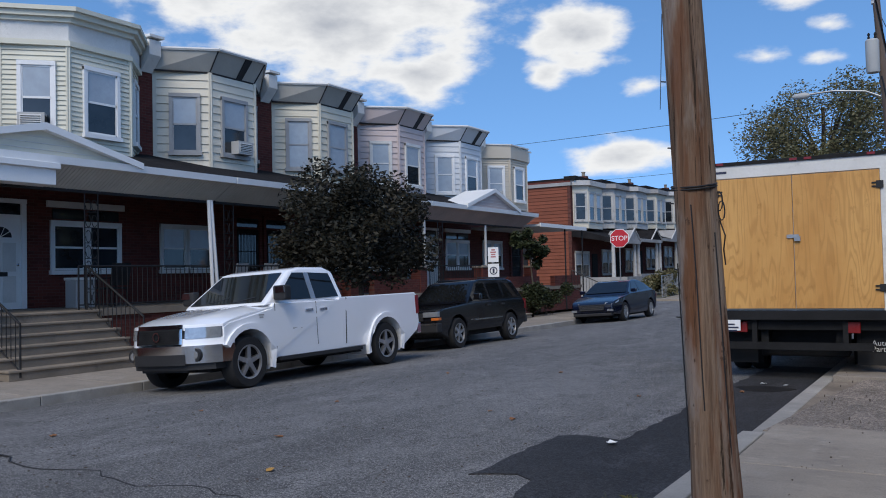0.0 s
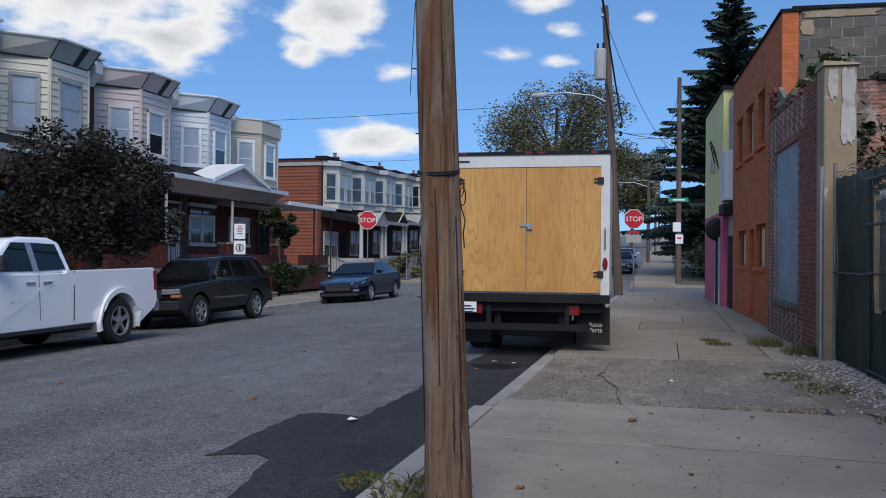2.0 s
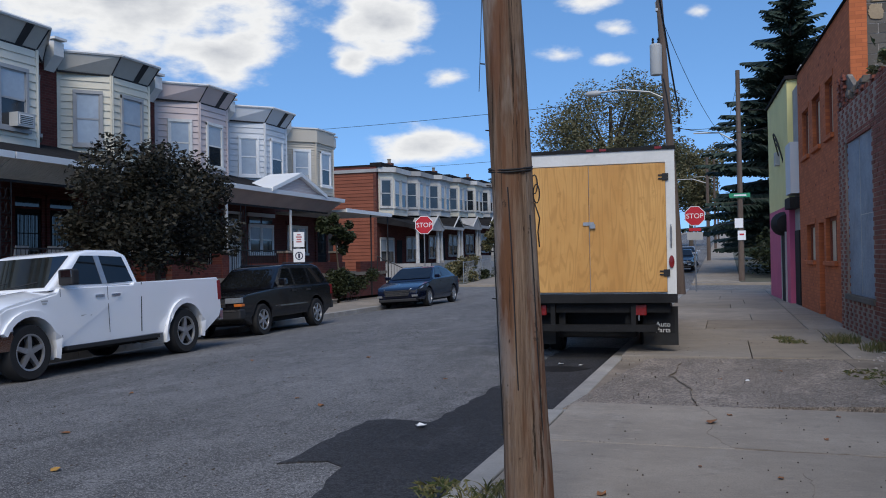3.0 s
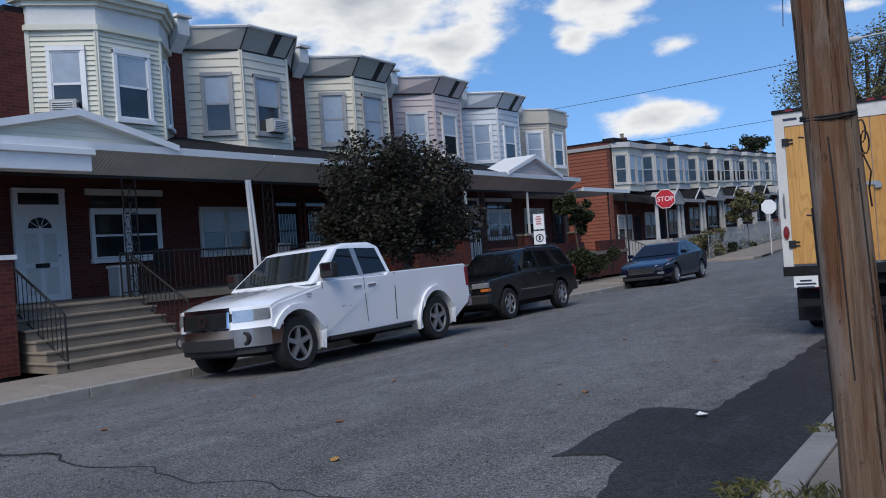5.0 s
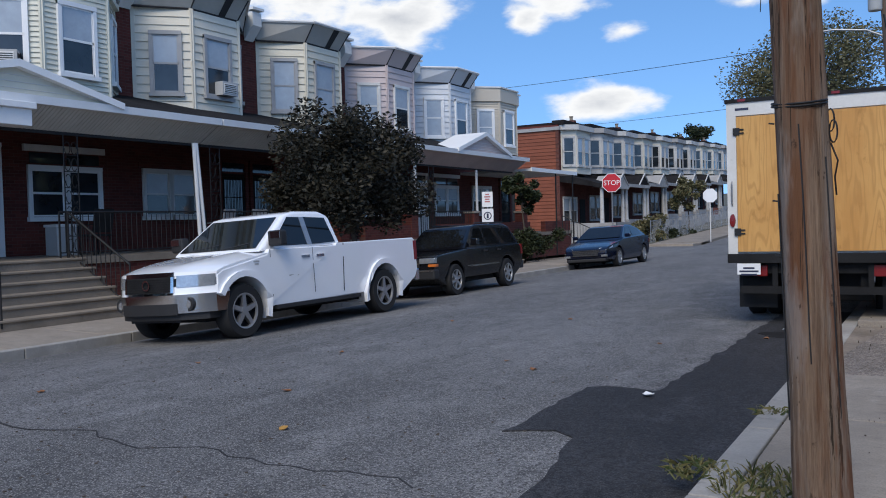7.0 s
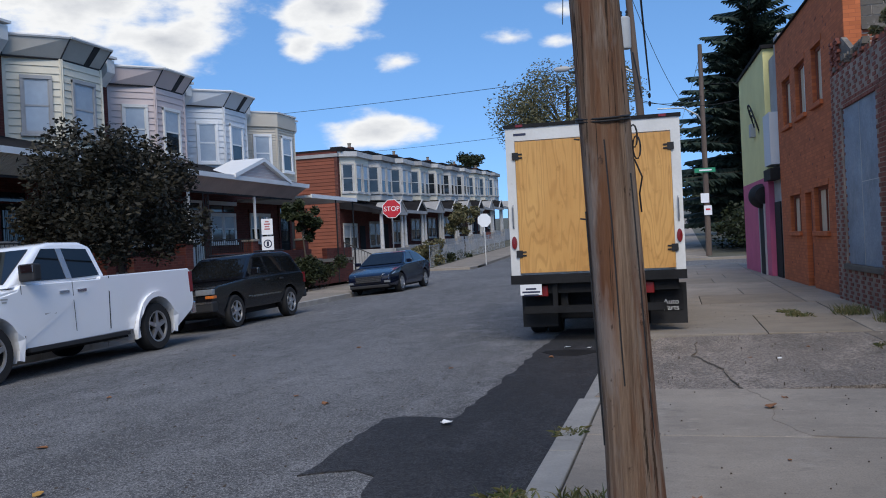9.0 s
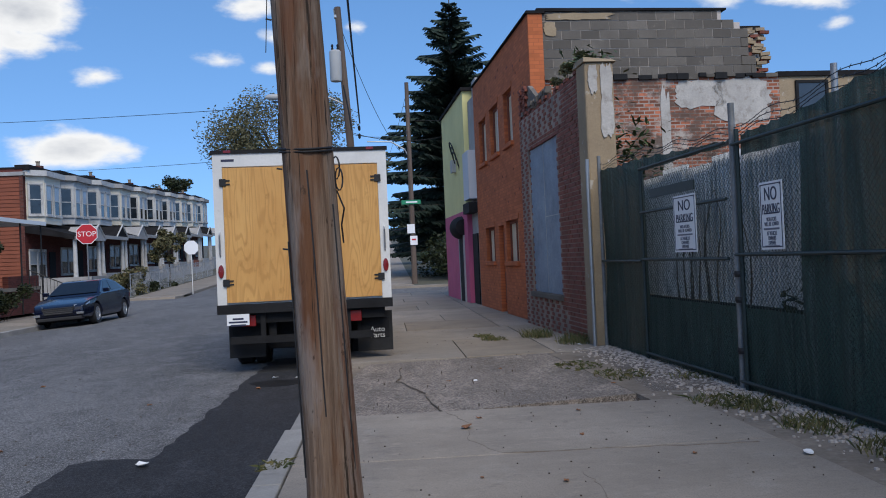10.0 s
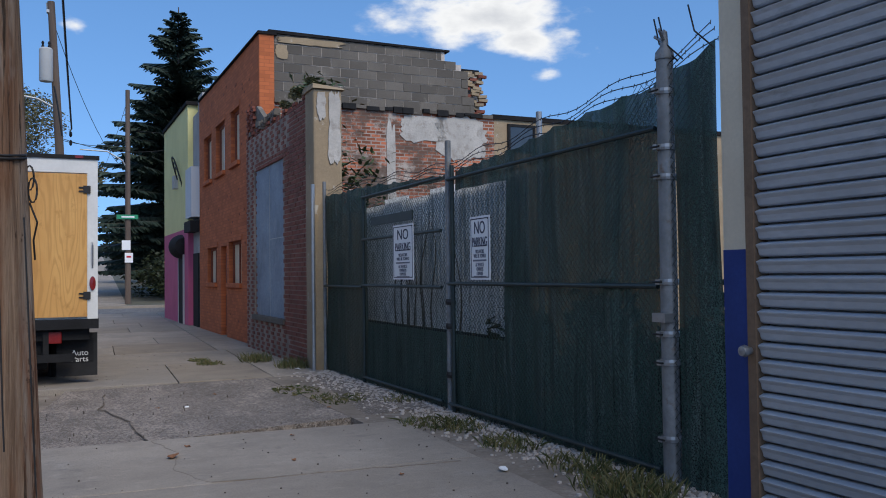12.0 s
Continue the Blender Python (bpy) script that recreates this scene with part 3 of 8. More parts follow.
for k, (a, b) in enumerate(zip(rows_y, rows_y[1:])):
    split = (0.62, None, -0.1, 0.82, None, 0.4, 0.8, 0.1, None, 0.5)[k]
    if split is None:
        slab_row(walk_r, CURB_R + 0.2, 1.75 if k > 1 else 1.9, a, b, WALK_Z, CONC)
    else:
        slab_row(walk_r, CURB_R + 0.2, split, a, b, WALK_Z, CONC_OLD if k in (1, 5) else CONC)
        slab_row(walk_r, split, 1.75 if k > 1 else 1.9, a, b, WALK_Z + 0.003, CONC_OLD if k in (0, 2) else CONC)
    slab_row(walk_r, 1.75 if k > 1 else 1.9, 2.84, a, b, WALK_Z + 0.006, CONC_OLD if k in (1, 3) else CONC)
kerb_r = tagged(new("kerb_east"), "worn granite kerb stones along the pavement", "kerb", kind="structure")
y = -12.0
while y < 37.0:
    ln = 1.75 + rnd.uniform(-0.2, 0.2)
    h = WALK_Z if y < 8.2 or y > 16 else 0.05
    part("kerb_stone", Geo().box(CURB_R, y + 0.006, -0.05, CURB_R + 0.19, y + ln - 0.006, h), KERB, kerb_r, bevel=0.012)
    y += ln

# pavement before the row houses
walk_l = tagged(new("pavement_west"), "concrete pavement before the row houses", "pavement", kind="structure")
part("bed", Geo().box(-30, -30, -0.35, CURB_L - 0.1, CROSS0, -0.12), DIRT, walk_l)
y = -6.0
while y < 36.5:
    part("slab", Geo().hexa([(-13.4, y + .01, -.2), (CURB_L - .17, y + .01, -.2), (CURB_L - .17, y + 1.59, -.2), (-13.4, y + 1.59, -.2)],
                            [(-13.4, y + .01, 0.0), (CURB_L - .17, y + .01, -.05), (CURB_L - .17, y + 1.59, -.05), (-13.4, y + 1.59, 0.0)]), CONC, walk_l, bevel=0.008)
    y += 1.6
kerb_l = tagged(new("kerb_west"), "worn kerb stones before the row houses", "kerb", kind="structure")
y = -10.0
while y < 36.6:
    part("kerb_stone", Geo().box(CURB_L - 0.17, y + 0.006, -0.35, CURB_L, y + 1.844, -0.05), KERB, kerb_l, bevel=0.012)
    y += 1.85
# pavements across the side street
for nm, x0, x1 in (("pavement_far_west", -40, CURB_L), ("pavement_far_east", CURB_R, 40)):
    far = tagged(new(nm), "far pavement beyond the side street", "pavement", kind="structure")
    part("slab", Geo().box(x0, CROSS1, -0.05, x1, CROSS1 + 1.9, 0.12), CONC, far)
    e = x1 if x1 < 0 else x0
    s = -1 if x1 < 0 else 1
    a, b = sorted((e, e + s * 2.3))
    part("slab", Geo().box(a, CROSS1 + 1.9, -0.05, b, 200, 0.12), CONC, far)


# ---- row houses ----
def face_frame(p0, p1):
    """Axes of an upright face from p0 to p1 (plan points), outward to the right of the way."""
    d = Vector((p1[0] - p0[0], p1[1] - p0[1], 0))
    ln = d.length
    d.normalize()
    return Vector((p0[0], p0[1], 0)), d, Vector((d.y, -d.x, 0)), ln


def slab_on(g, fr, s0, s1, z0, z1, o0, o1):
    """A box on an upright face: s along it, z up, o outward."""
    o, d, n, _ = fr
    b = [o + d * s + n * q for s, q in ((s0, o1), (s1, o1), (s1, o0), (s0, o0))]
    return g.hexa([(p.x, p.y, z0) for p in b], [(p.x, p.y, z1) for p in b])


def window(parent, fr, s0, s1, z0, z1, frame_mat, upper=BLIND, lower=GLASS, out=0.03, rail=0.5, fw=0.07, base=0.034):
    B = base
    w = part("window", slab_on(Geo(), fr, s0, s1, z0, z1, -0.08, B + 0.012), DARK_TRIM_SHADE, parent)
    g = Geo()
    slab_on(g, fr, s0 - fw, s0 + 0.02, z0 - fw, z1 + fw, 0.0, B + out + 0.03)
    slab_on(g, fr, s1 - 0.02, s1 + fw, z0 - fw, z1 + fw, 0.0, B + out + 0.03)
    slab_on(g, fr, s0 - fw, s1 + fw, z1 - 0.01, z1 + fw + 0.02, 0.0, B + out + 0.04)
    part("window_frame", g, frame_mat, w)
    part("sill", slab_on(Geo(), fr, s0 - fw - 0.03, s1 + fw + 0.03, z0 - fw - 0.03, z0, 0.0, B + out + 0.08), frame_mat, w)
    zm = z0 + (z1 - z0) * rail
    part("pane", slab_on(Geo(), fr, s0 + 0.05, s1 - 0.05, zm + 0.02, z1 - 0.045, 0.0, B + 0.024), upper, w, "pane with a pale blind behind")
    part("pane", slab_on(Geo(), fr, s0 + 0.05, s1 - 0.05, z0 + 0.045, zm - 0.02, 0.0, B + 0.018), lower, w)
    g = Geo()
    slab_on(g, fr, s0 + 0.015, s1 - 0.015, zm - 0.025, zm + 0.025, 0.0, B + 0.034)
    slab_on(g, fr, s0 + 0.015, s0 + 0.052, z0 + 0.01, z1 - 0.01, 0.0, B + 0.034)
    slab_on(g, fr, s1 - 0.052, s1 - 0.015, z0 + 0.01, z1 - 0.01, 0.0, B + 0.034)
    slab_on(g, fr, s0 + 0.015, s1 - 0.015, z1 - 0.05, z1 - 0.01, 0.0, B + 0.034)
    slab_on(g, fr, s0 + 0.015, s1 - 0.015, z0 + 0.01, z0 + 0.05, 0.0, B + 0.034)
    part("sash", g, frame_mat, w)
    return w


def air_conditioner(fr, s, z, label):
    ac = thing("air_conditioner", label, "air conditioner")
    o, d, n, _ = fr
    part("casing", slab_on(Geo(), fr, s, s + 0.56, z, z + 0.36, -0.1, 0.34), GREYPL, ac, bevel=0.0)
    part("grille", slab_on(Geo(), fr, s + 0.04, s + 0.5, z + 0.05, z + 0.31, 0.34, 0.352), WHITE_OLD, ac)
    for k in range(5):
        part("louvre", slab_on(Geo(), fr, s + 0.06, s + 0.48, z + 0.075 + k * 0.047, z + 0.09 + k * 0.047, 0.352, 0.362), BLACKISH, ac)
    part("side_vent", slab_on(Geo(), fr, s + 0.558, s + 0.566, z + 0.06, z + 0.3, 0.02, 0.3), BLACKISH, ac)
    return ac


XW, XB = -18.0, -16.98           # main wall, bay front
XP = -15.0                      # porch front
GROUP = "row houses on the near block"


def bay(house, y0, z0, z1, siding, board):
    """Three-sided bay; returns its faces as frames. y0: where its near cheek leaves the wall."""
    plan = [(XW, y0), (XB, y0 + 1.02), (XB, y0 + 2.72), (XW, y0 + 3.74)]
    core = Geo().prism([(p[0] - 0.03, p[1]) for p in plan] + [(XW - 0.3, y0 + 3.7), (XW - 0.3, y0 + 0.04)], z0, z1, "z")
    b = part("bay", core, siding, house)
    frames = [face_frame(plan[i], plan[i + 1]) for i in range(3)]
    for fr in frames:
        n = int(round((z1 - z0) / board))
        h = (z1 - z0) / n
        o, d, nn, ln = fr
        for k in range(n):
            za, zb = z0 + k * h, z0 + (k + 1) * h
            lo = [o + d * s + nn * q for s, q in ((0, 0.040), (ln, 0.040), (ln, 0.0), (0, 0.0))]
            hi = [o + d * s + nn * q for s, q in ((0, 0.010), (ln, 0.010), (ln, 0.0), (0, 0.0))]
            part("siding_board", Geo().hexa([(p.x, p.y, za) for p in lo], [(p.x, p.y, zb) for p in hi]), siding, b)
    for fr in frames:
        part("corner_trim", slab_on(Geo(), fr, -0.05, 0.05, z0, z1, 0.0, 0.045), siding, b)
        part("corner_trim", slab_on(Geo(), fr, fr[3] - 0.05, fr[3] + 0.048, z0, z1, 0.0, 0.043), siding, b)
    return b, plan, frames


def flared_eave(house, y0, z, rise, flare, mat, top_mat):
    """Panelled eave that leans out over the bay, with dark seams."""
    plan = [(XW + 0.1, y0 - 0.15), (XB, y0 + 1.02), (XB, y0 + 2.72), (XW + 0.1, y0 + 3.9)]
    k = flare * 0.12
    out = [(XW + 0.1 + 0.05, y0 - 0.15 - flare * 0.3), (XB + flare, y0 + 1.02 - k), (XB + flare, y0 + 2.72 + k), (XW + 0.15, y0 + 3.9 + flare * 0.3)]
    e = part("eave", Geo().add([(p[0], p[1], z) for p in plan] + [(p[0], p[1], z + rise) for p in out] + [(XW - 0.3, y0 + 3.9, z), (XW - 0.3, y0 - 0.15, z), (XW - 0.3, y0 + 3.9, z + rise), (XW - 0.3, y0 - 0.15, z + rise)],
                               [(0, 1, 5, 4), (1, 2, 6, 5), (2, 3, 7, 6), (4, 5, 6, 7, 10, 11), (0, 4, 11, 9), (3, 8, 10, 7), (0, 9, 8, 3, 2, 1)]), mat, house)
    for i in range(4):
        a, b = Vector((*plan[i], z)), Vector((*out[i], z + rise))
        part("seam", Geo().tube([a, b], 0.022, n=6), DARK_TRIM_SHADE, e)
    a, b = [Vector((XB, y0 + 2.1, z)), Vector((XB + flare, y0 + 2.1 + k * 0.6, z + rise))]
    part("dark_panel", Geo().hexa([(a.x, a.y - .11, a.z), (a.x + .02, a.y - .11, a.z), (a.x + .02, a.y + .11, a.z), (a.x, a.y + .11, a.z)],
                                  [(b.x, b.y - .13, b.z - .01), (b.x + .02, b.y - .13, b.z - .01), (b.x + .02, b.y + .13, b.z - .01), (b.x, b.y + .13, b.z - .01)]), DARK_TRIM_SHADE, e)
    g = Geo()
    for i in range(3):
        a, b = Vector((*out[i], z + rise)), Vector((*out[i + 1], z + rise))
        g.tube([a, b], 0.05, n=6)
    part("gutter", g, top_mat, e)
    g = Geo()
    for i in range(3):
        g.tube([Vector((*plan[i], z)), Vector((*plan[i + 1], z))], 0.03, n=6)
    part("lower_trim", g, DARK_TRIM_SHADE, e)
    return e


def classic_cornice(house, y0, z):
    for k, (dz, o, h) in enumerate(((0.0, 0.10, 0.12), (0.12, 0.03, 0.42), (0.54, 0.14, 0.10), (0.64, 0.26, 0.12), (0.76, 0.36, 0.10))):
        plan = [(XW - 0.3, y0 - o), (XW + 0.1, y0 - o), (XB + o, y0 + 1.02 - 0.12 * o), (XB + o, y0 + 2.72 + 0.12 * o), (XW + 0.1, y0 + 3.74 + o), (XW - 0.3, y0 + 3.74 + o)]
        part("cornice_moulding", Geo().prism(plan, z + dz, z + dz + h, "z"), SIDING[0] if k != 1 else WHITE_OLD, house)


def railing(name, label, a, b, z0, z1, posts=True, step=0.13):
    r = thing(name, label, "railing")
    a, b = Vector(a), Vector(b)
    n = max(2, int((b - a).length / step))
    part("top_rail", Geo().tube([(a.x, a.y, z1[0]), (b.x, b.y, z1[1])], 0.022, n=6), IRON, r)
    part("bottom_rail", Geo().tube([(a.x, a.y, z0[0] + 0.1), (b.x, b.y, z0[1] + 0.1)], 0.014, n=6), IRON, r)
    for i in range(n + 1):
        p = a.lerp(b, i / n)
        lo, hi = z0[0] + (z0[1] - z0[0]) * i / n, z1[0] + (z1[1] - z1[0]) * i / n
        end = posts and i in (0, n)
        part("post" if end else "baluster", Geo().tube([(p.x, p.y, lo if end else lo + 0.1), (p.x, p.y, hi)], 0.02 if end else 0.009, n=6), IRON, r)
    return r


def iron_column(house, x, y, z0, z1):
    """Open wrought iron porch column with scrollwork."""
    c = part("iron_column", Geo().tube([(x, y - 0.16, z0), (x, y - 0.16, z1)], 0.014, n=6).tube([(x, y + 0.16, z0), (x, y + 0.16, z1)], 0.014, n=6), IRON, house, "black wrought iron scroll column")
    g = Geo()
    z = z0 + 0.1
    while z < z1 - 0.3:
        for sgn in (-1, 1):
            g.tube([(x, y + sgn * (0.075 + 0.065 * math.cos(t)), z + 0.14 + 0.13 * math.sin(t) * (1 if sgn > 0 else -1)) for t in [k * 0.7 for k in range(9)]], 0.009, n=5)
        g.tube([(x, y - 0.16, z), (x, y + 0.16, z)], 0.008, n=5)
        z += 0.32
    tagged(part("scrollwork", g, IRON, c), kind="stuff")
    return c


def row_house(k, y0, top, style, label):
    """One house of the row; its near cheek of the bay starts at y0."""
    a, b = 11.43 + 4.5 * k, 15.928 + 4.5 * k
    h = thing("row_house", label, "house", group=GROUP)
    sid = SIDING[k]
    # masonry with ground floor openings by frames
    wall = part("wall", Geo().box(XW - 9, a, 0, XW, b, top - 0.5), RED_BRICK, h, "dark red painted brick wall")
    part("roof", Geo().box(XW - 9.2, a - 0.02, top - 0.5, XW - 0.02, b + 0.02, top - 0.36), ROOF, h)
    part("parapet", Geo().box(XW - 0.35, b - 0.5, top - 0.6, XW + 0.06, b + 0.22, top - 0.06), RED_BRICK_X, h)
    cor = part("corbel", Geo().prism([(XW + 0.06, top - 0.75), (XW + 0.42, top - 0.35), (XW + 0.42, top + 0.05), (XW + 0.06, top + 0.12)], b - 0.22, b + 0.16, "y"), WHITE_OLD, h, "weathered white corbel block")
    part("corbel_cap", Geo().box(XW - 0.2, b - 0.27, top + 0.1, XW + 0.5, b + 0.21, top + 0.17), WHITE_OLD, cor)
    zb, zt = 4.25, top - (0.88 if style == "classic" else 0.58)
    bb, plan, fr = bay(h, y0, zb, zt, sid, 0.115 if k in (0, 5) else 0.215)
    fm = WHITE if k in (0, 4, 5) else FRAME_GREY if k in (1, 2) else WHITE_OLD
    zlo, zhi = (5.12, 6.62) if k < 3 else (5.0, 6.45)
    lw = GLASS if k in (0, 1) else BLIND
    window(h, fr[0], 0.44, 1.12, zlo, zhi, fm, lower=lw)
    window(h, fr[1], 0.42, 1.28, zlo, zhi, fm, lower=GLASS if k != 2 else BLIND)
    window(h, fr[2], 0.32, 1.12, zlo, zhi, fm)
    if style == "classic":
        classic_cornice(h, y0, zt)
    elif style == "flat":
        part("cornice", Geo().prism([(XW - 0.3, y0 - .08), (XW + .1, y0 - .08), (XB + .1, y0 + .98), (XB + .1, y0 + 2.76), (XW + .1, y0 + 3.8), (XW - .3, y0 + 3.8)], zt, top, "z"), sid, h)
        part("coping", Geo().prism([(XW - 0.3, y0 - .12), (XW + .1, y0 - .12), (XB + .15, y0 + .96), (XB + .15, y0 + 2.78), (XW + .1, y0 + 3.85), (XW - .3, y0 + 3.85)], top, top + 0.06, "z"), WHITE_OLD, h)
    else:
        flared_eave(h, y0, zt, 0.56, 0.42, [None, EAVE, EAVE, SIDING[3], SIDING[4]][k], WHITE_OLD)
    return h, fr


HOUSES = []
STYLES = ["classic", "flared", "flared", "flared", "flared", "flat"]
LABELS = ["row house with cream siding bay and moulded cornice", "row house with ivory siding bay and panelled eave", "row house with pale cream bay and panelled eave",
          "row house with dusty pink siding bay", "row house with bluish white siding bay", "corner row house with beige siding bay"]
TOPS = [7.95, 7.88, 7.78, 7.74, 7.68, 7.45]
for k in range(6):
    HOUSES.append(row_house(k, 11.68 + 4.5 * k + (0.2, 0.02, 0.14, 0.1, 0.05, 0.0)[k], TOPS[k], STYLES[k], LABELS[k]))
extra = thing("row_house", "row house of dark red brick beyond the view", "house", group=GROUP)
part("wall", Geo().box(XW - 9, -12, 0, XW, 11.43, 7.4), RED_BRICK, extra)
part("porch_wall", Geo().box(XW, -12, 0, XP + 0.1, 8.55, 1.15), RED_BRICK, extra)
part("porch_roof", Geo().hexa([(XW, -12, 4.2), (XP + .1, -12, 3.6), (XP + .1, 9.2, 3.6), (XW, 9.2, 4.2)], [(XW, -12, 4.4), (XP + .1, -12, 3.75), (XP + .1, 9.2, 3.75), (XW, 9.2, 4.4)]), ROOF, extra)

# porches: a floor, a roof that slopes to the street, piers
porch = tagged(new("porch_floor"), "raised concrete porch floors before the row houses", "porch", kind="structure")
FLOOR = 1.08
for k in range(6):
    a = 11.43 + 4.5 * k
    part("floor_slab", Geo().box(XW, a if k else 8.55, FLOOR - 0.14, XP + 0.06, a + 4.48, FLOOR), CONC_OLD, porch)
    part("foundation", Geo().box(XW, a if k else 8.6, 0, XP, a + 4.48, FLOOR - 0.14), RED_BRICK, porch)
    if k > 0:
        part("front_parapet", Geo().box(XP - 0.22, a + 1.5, FLOOR, XP, a + 4.4, FLOOR + 0.45), RED_BRICK, porch)

# ---- near utility pole ----
def near_pole():
    p = thing("utility_pole", "weathered cracked wooden utility pole at the kerb", "utility pole", (-0.705, 5.24, 0.0))
    n, rows = 28, 46
    v, f = [], []
    for i in range(rows + 1):
        z = -0.1 + 11.1 * i / rows if i > 32 else -0.1 + 4.6 * i / 32
        if i > 32:
            z = 4.5 + 6.5 * (i - 32) / (rows - 32)
        for j in range(n):
            t = 2 * math.pi * j / n
            r = 0.120 - 0.005 * z + 0.006 * math.sin(3 * t + 1.3) + 0.010 * noise.noise(Vector((math.cos(t) * 2.2, math.sin(t) * 2.2, z * 0.35)))
            r -= 0.014 * max(0, noise.noise(Vector((t * 4.0, 3.1, z * 0.25))) - 0.25)
            if z < 0.75:
                r += 0.02 * (0.75 - z) * (1 + noise.noise(Vector((t * 2, 0, z * 3))))
            v.append((-0.038 * z + r * math.cos(t), r * math.sin(t), z))
    for i in range(rows):
        for j in range(n):
            f.append((i * n + j, i * n + (j + 1) % n, (i + 1) * n + (j + 1) % n, (i + 1) * n + j))
    g = Geo().add(v, f)
    part("shaft", g, POLE, p, "split grey-brown wood", smooth=True)
    for k in range(9):                       # long drying splits
        t = rnd.uniform(0, 6.28)
        z0 = rnd.uniform(0.1, 2.8)
        ln = rnd.uniform(0.5, 1.6)
        c = [(-0.038 * z + (0.118 - 0.005 * z) * math.cos(t + 0.02 * math.sin(z * 5)), (0.118 - 0.005 * z) * math.sin(t + 0.02 * math.sin(z * 5)), z) for z in [z0 + ln * q / 8 for q in range(9)]]
        part("split", Geo().tube(c, 0.004, n=5), IRON, p)
    g = Geo()                                 # wire wrap
    for k in range(2):
        g.tube([(-0.038 * 2.03 + 0.115 * math.cos(a), 0.115 * math.sin(a), 2.03 + 0.02 * math.sin(a) + 0.012 * k) for a in [q * 2 * math.pi / 24 for q in range(25)]], 0.005, n=5)
    part("wire_wrap", g, IRON, p)
    g = Geo()
    for k in range(2):
        c = Vector((0.05 + 0.012 * k, -0.02 * k, 1.95 - 0.05 * k))
        g.tube([c + Vector((0.016 * math.cos(a), 0.012 * k, 0.05 * math.sin(a))) for a in [q * 0.5 for q in range(14)]], 0.004, n=5)
    g.tube([(0.05, 0, 1.85), (0.08, -0.02, 1.77), (0.065, 0, 1.70), (0.07, 0.01, 1.62)], 0.004, n=5)
    part("loose_wire", g, IRON, p)
    for z, t in ((2.6, 3.4), (1.95, 3.3), (1.6, 3.2), (2.25, 3.0), (1.35, 3.5)):
        r = 0.117 - 0.005 * z
        part("nail", Geo().tube([(-0.038 * z + r * math.cos(t), r * math.sin(t), z), (-0.038 * z + (r + 0.025) * math.cos(t), (r + 0.025) * math.sin(t), z + 0.004)], 0.004, n=5), IRON, p)
    return p


near_pole()


# ---- box truck ----
def wheel(parent, x, y, r, w, hub, side, spokes=5, name="wheel"):
    """A wheel whose outer face looks to side (+1 or -1 along x)."""
    s = side
    t = part(name, Geo().lathe([(r * 0.64, -w / 2 * s), (r * 0.93, -w / 2 * s), (r, -w * 0.36 * s), (r, w * 0.36 * s), (r * 0.93, w / 2 * s), (r * 0.64, w / 2 * s * 0.96)], (x, y, r), "x", 32), RUBBER, parent, smooth=True)
    part("rim", Geo().lathe([(r * 0.66, w * 0.47 * s), (r * 0.62, w * 0.40 * s), (r * 0.57, w * 0.12 * s), (r * 0.02, w * 0.05 * s)], (x, y, r), "x", 32), BLACKISH, t, smooth=True)
    part("rim_ring", Geo().lathe([(r * 0.665, w * 0.44 * s), (r * 0.655, w * 0.49 * s), (r * 0.60, w * 0.47 * s), (r * 0.585, w * 0.36 * s)], (x, y, r), "x", 32), hub, t, smooth=True)
    for k in range(spokes):
        a = 2 * math.pi * k / spokes + 0.3
        u, q = Vector((0, math.cos(a), math.sin(a))), Vector((0, -math.sin(a), math.cos(a)))
        c = Vector((x, y, r))
        pts = []
        for rad, hw in ((r * 0.10, r * 0.10), (r * 0.61, r * 0.075)):
            pts.append((c + u * rad - q * hw, c + u * rad + q * hw))
        xo, xi = w * 0.44 * s, w * 0.2 * s
        quad = [pts[0][0], pts[1][0], pts[1][1], pts[0][1]]
        part("spoke", Geo().hexa([(x + xi, p.y, p.z) for p in quad], [(x + xo, p.y, p.z) for p in quad]), hub, t)
    part("hub_cap", Geo().lathe([(r * 0.17, w * 0.2 * s), (r * 0.16, w * 0.46 * s), (0.001, w * 0.48 * s)], (x, y, r), "x", 16), hub, t, smooth=True)
    return t


def text_on(name, body, size, m, material, parent=None, depth=0.002, align="CENTER"):
    """Lettering in the built-in font as a mesh."""
    c = bpy.data.curves.new(name, "FONT")
    c.body, c.size, c.extrude, c.align_x, c.align_y = body, size, depth, align, "CENTER"
    tmp = bpy.data.objects.new(name, c)
    me = bpy.data.meshes.new_from_object(tmp)
    bpy.data.objects.remove(tmp)
    bpy.data.curves.remove(c)
    me.materials.clear()
    me.materials.append(material)
    ob = new(name, me)
    ob.parent = parent
    ob.matrix_basis = m
    return ob


def bars(name, parent, m, w, rows, h, material, depth=0.002):
    """Lines of unreadable print as plain bars."""
    for k, frac in enumerate(rows):
        g = Geo().box(-w * frac / 2, -h * 0.28 - k * h, 0, w * frac / 2, h * 0.28 - k * h, depth)
        ob = part(name, g, material, parent)
        ob.matrix_basis = m


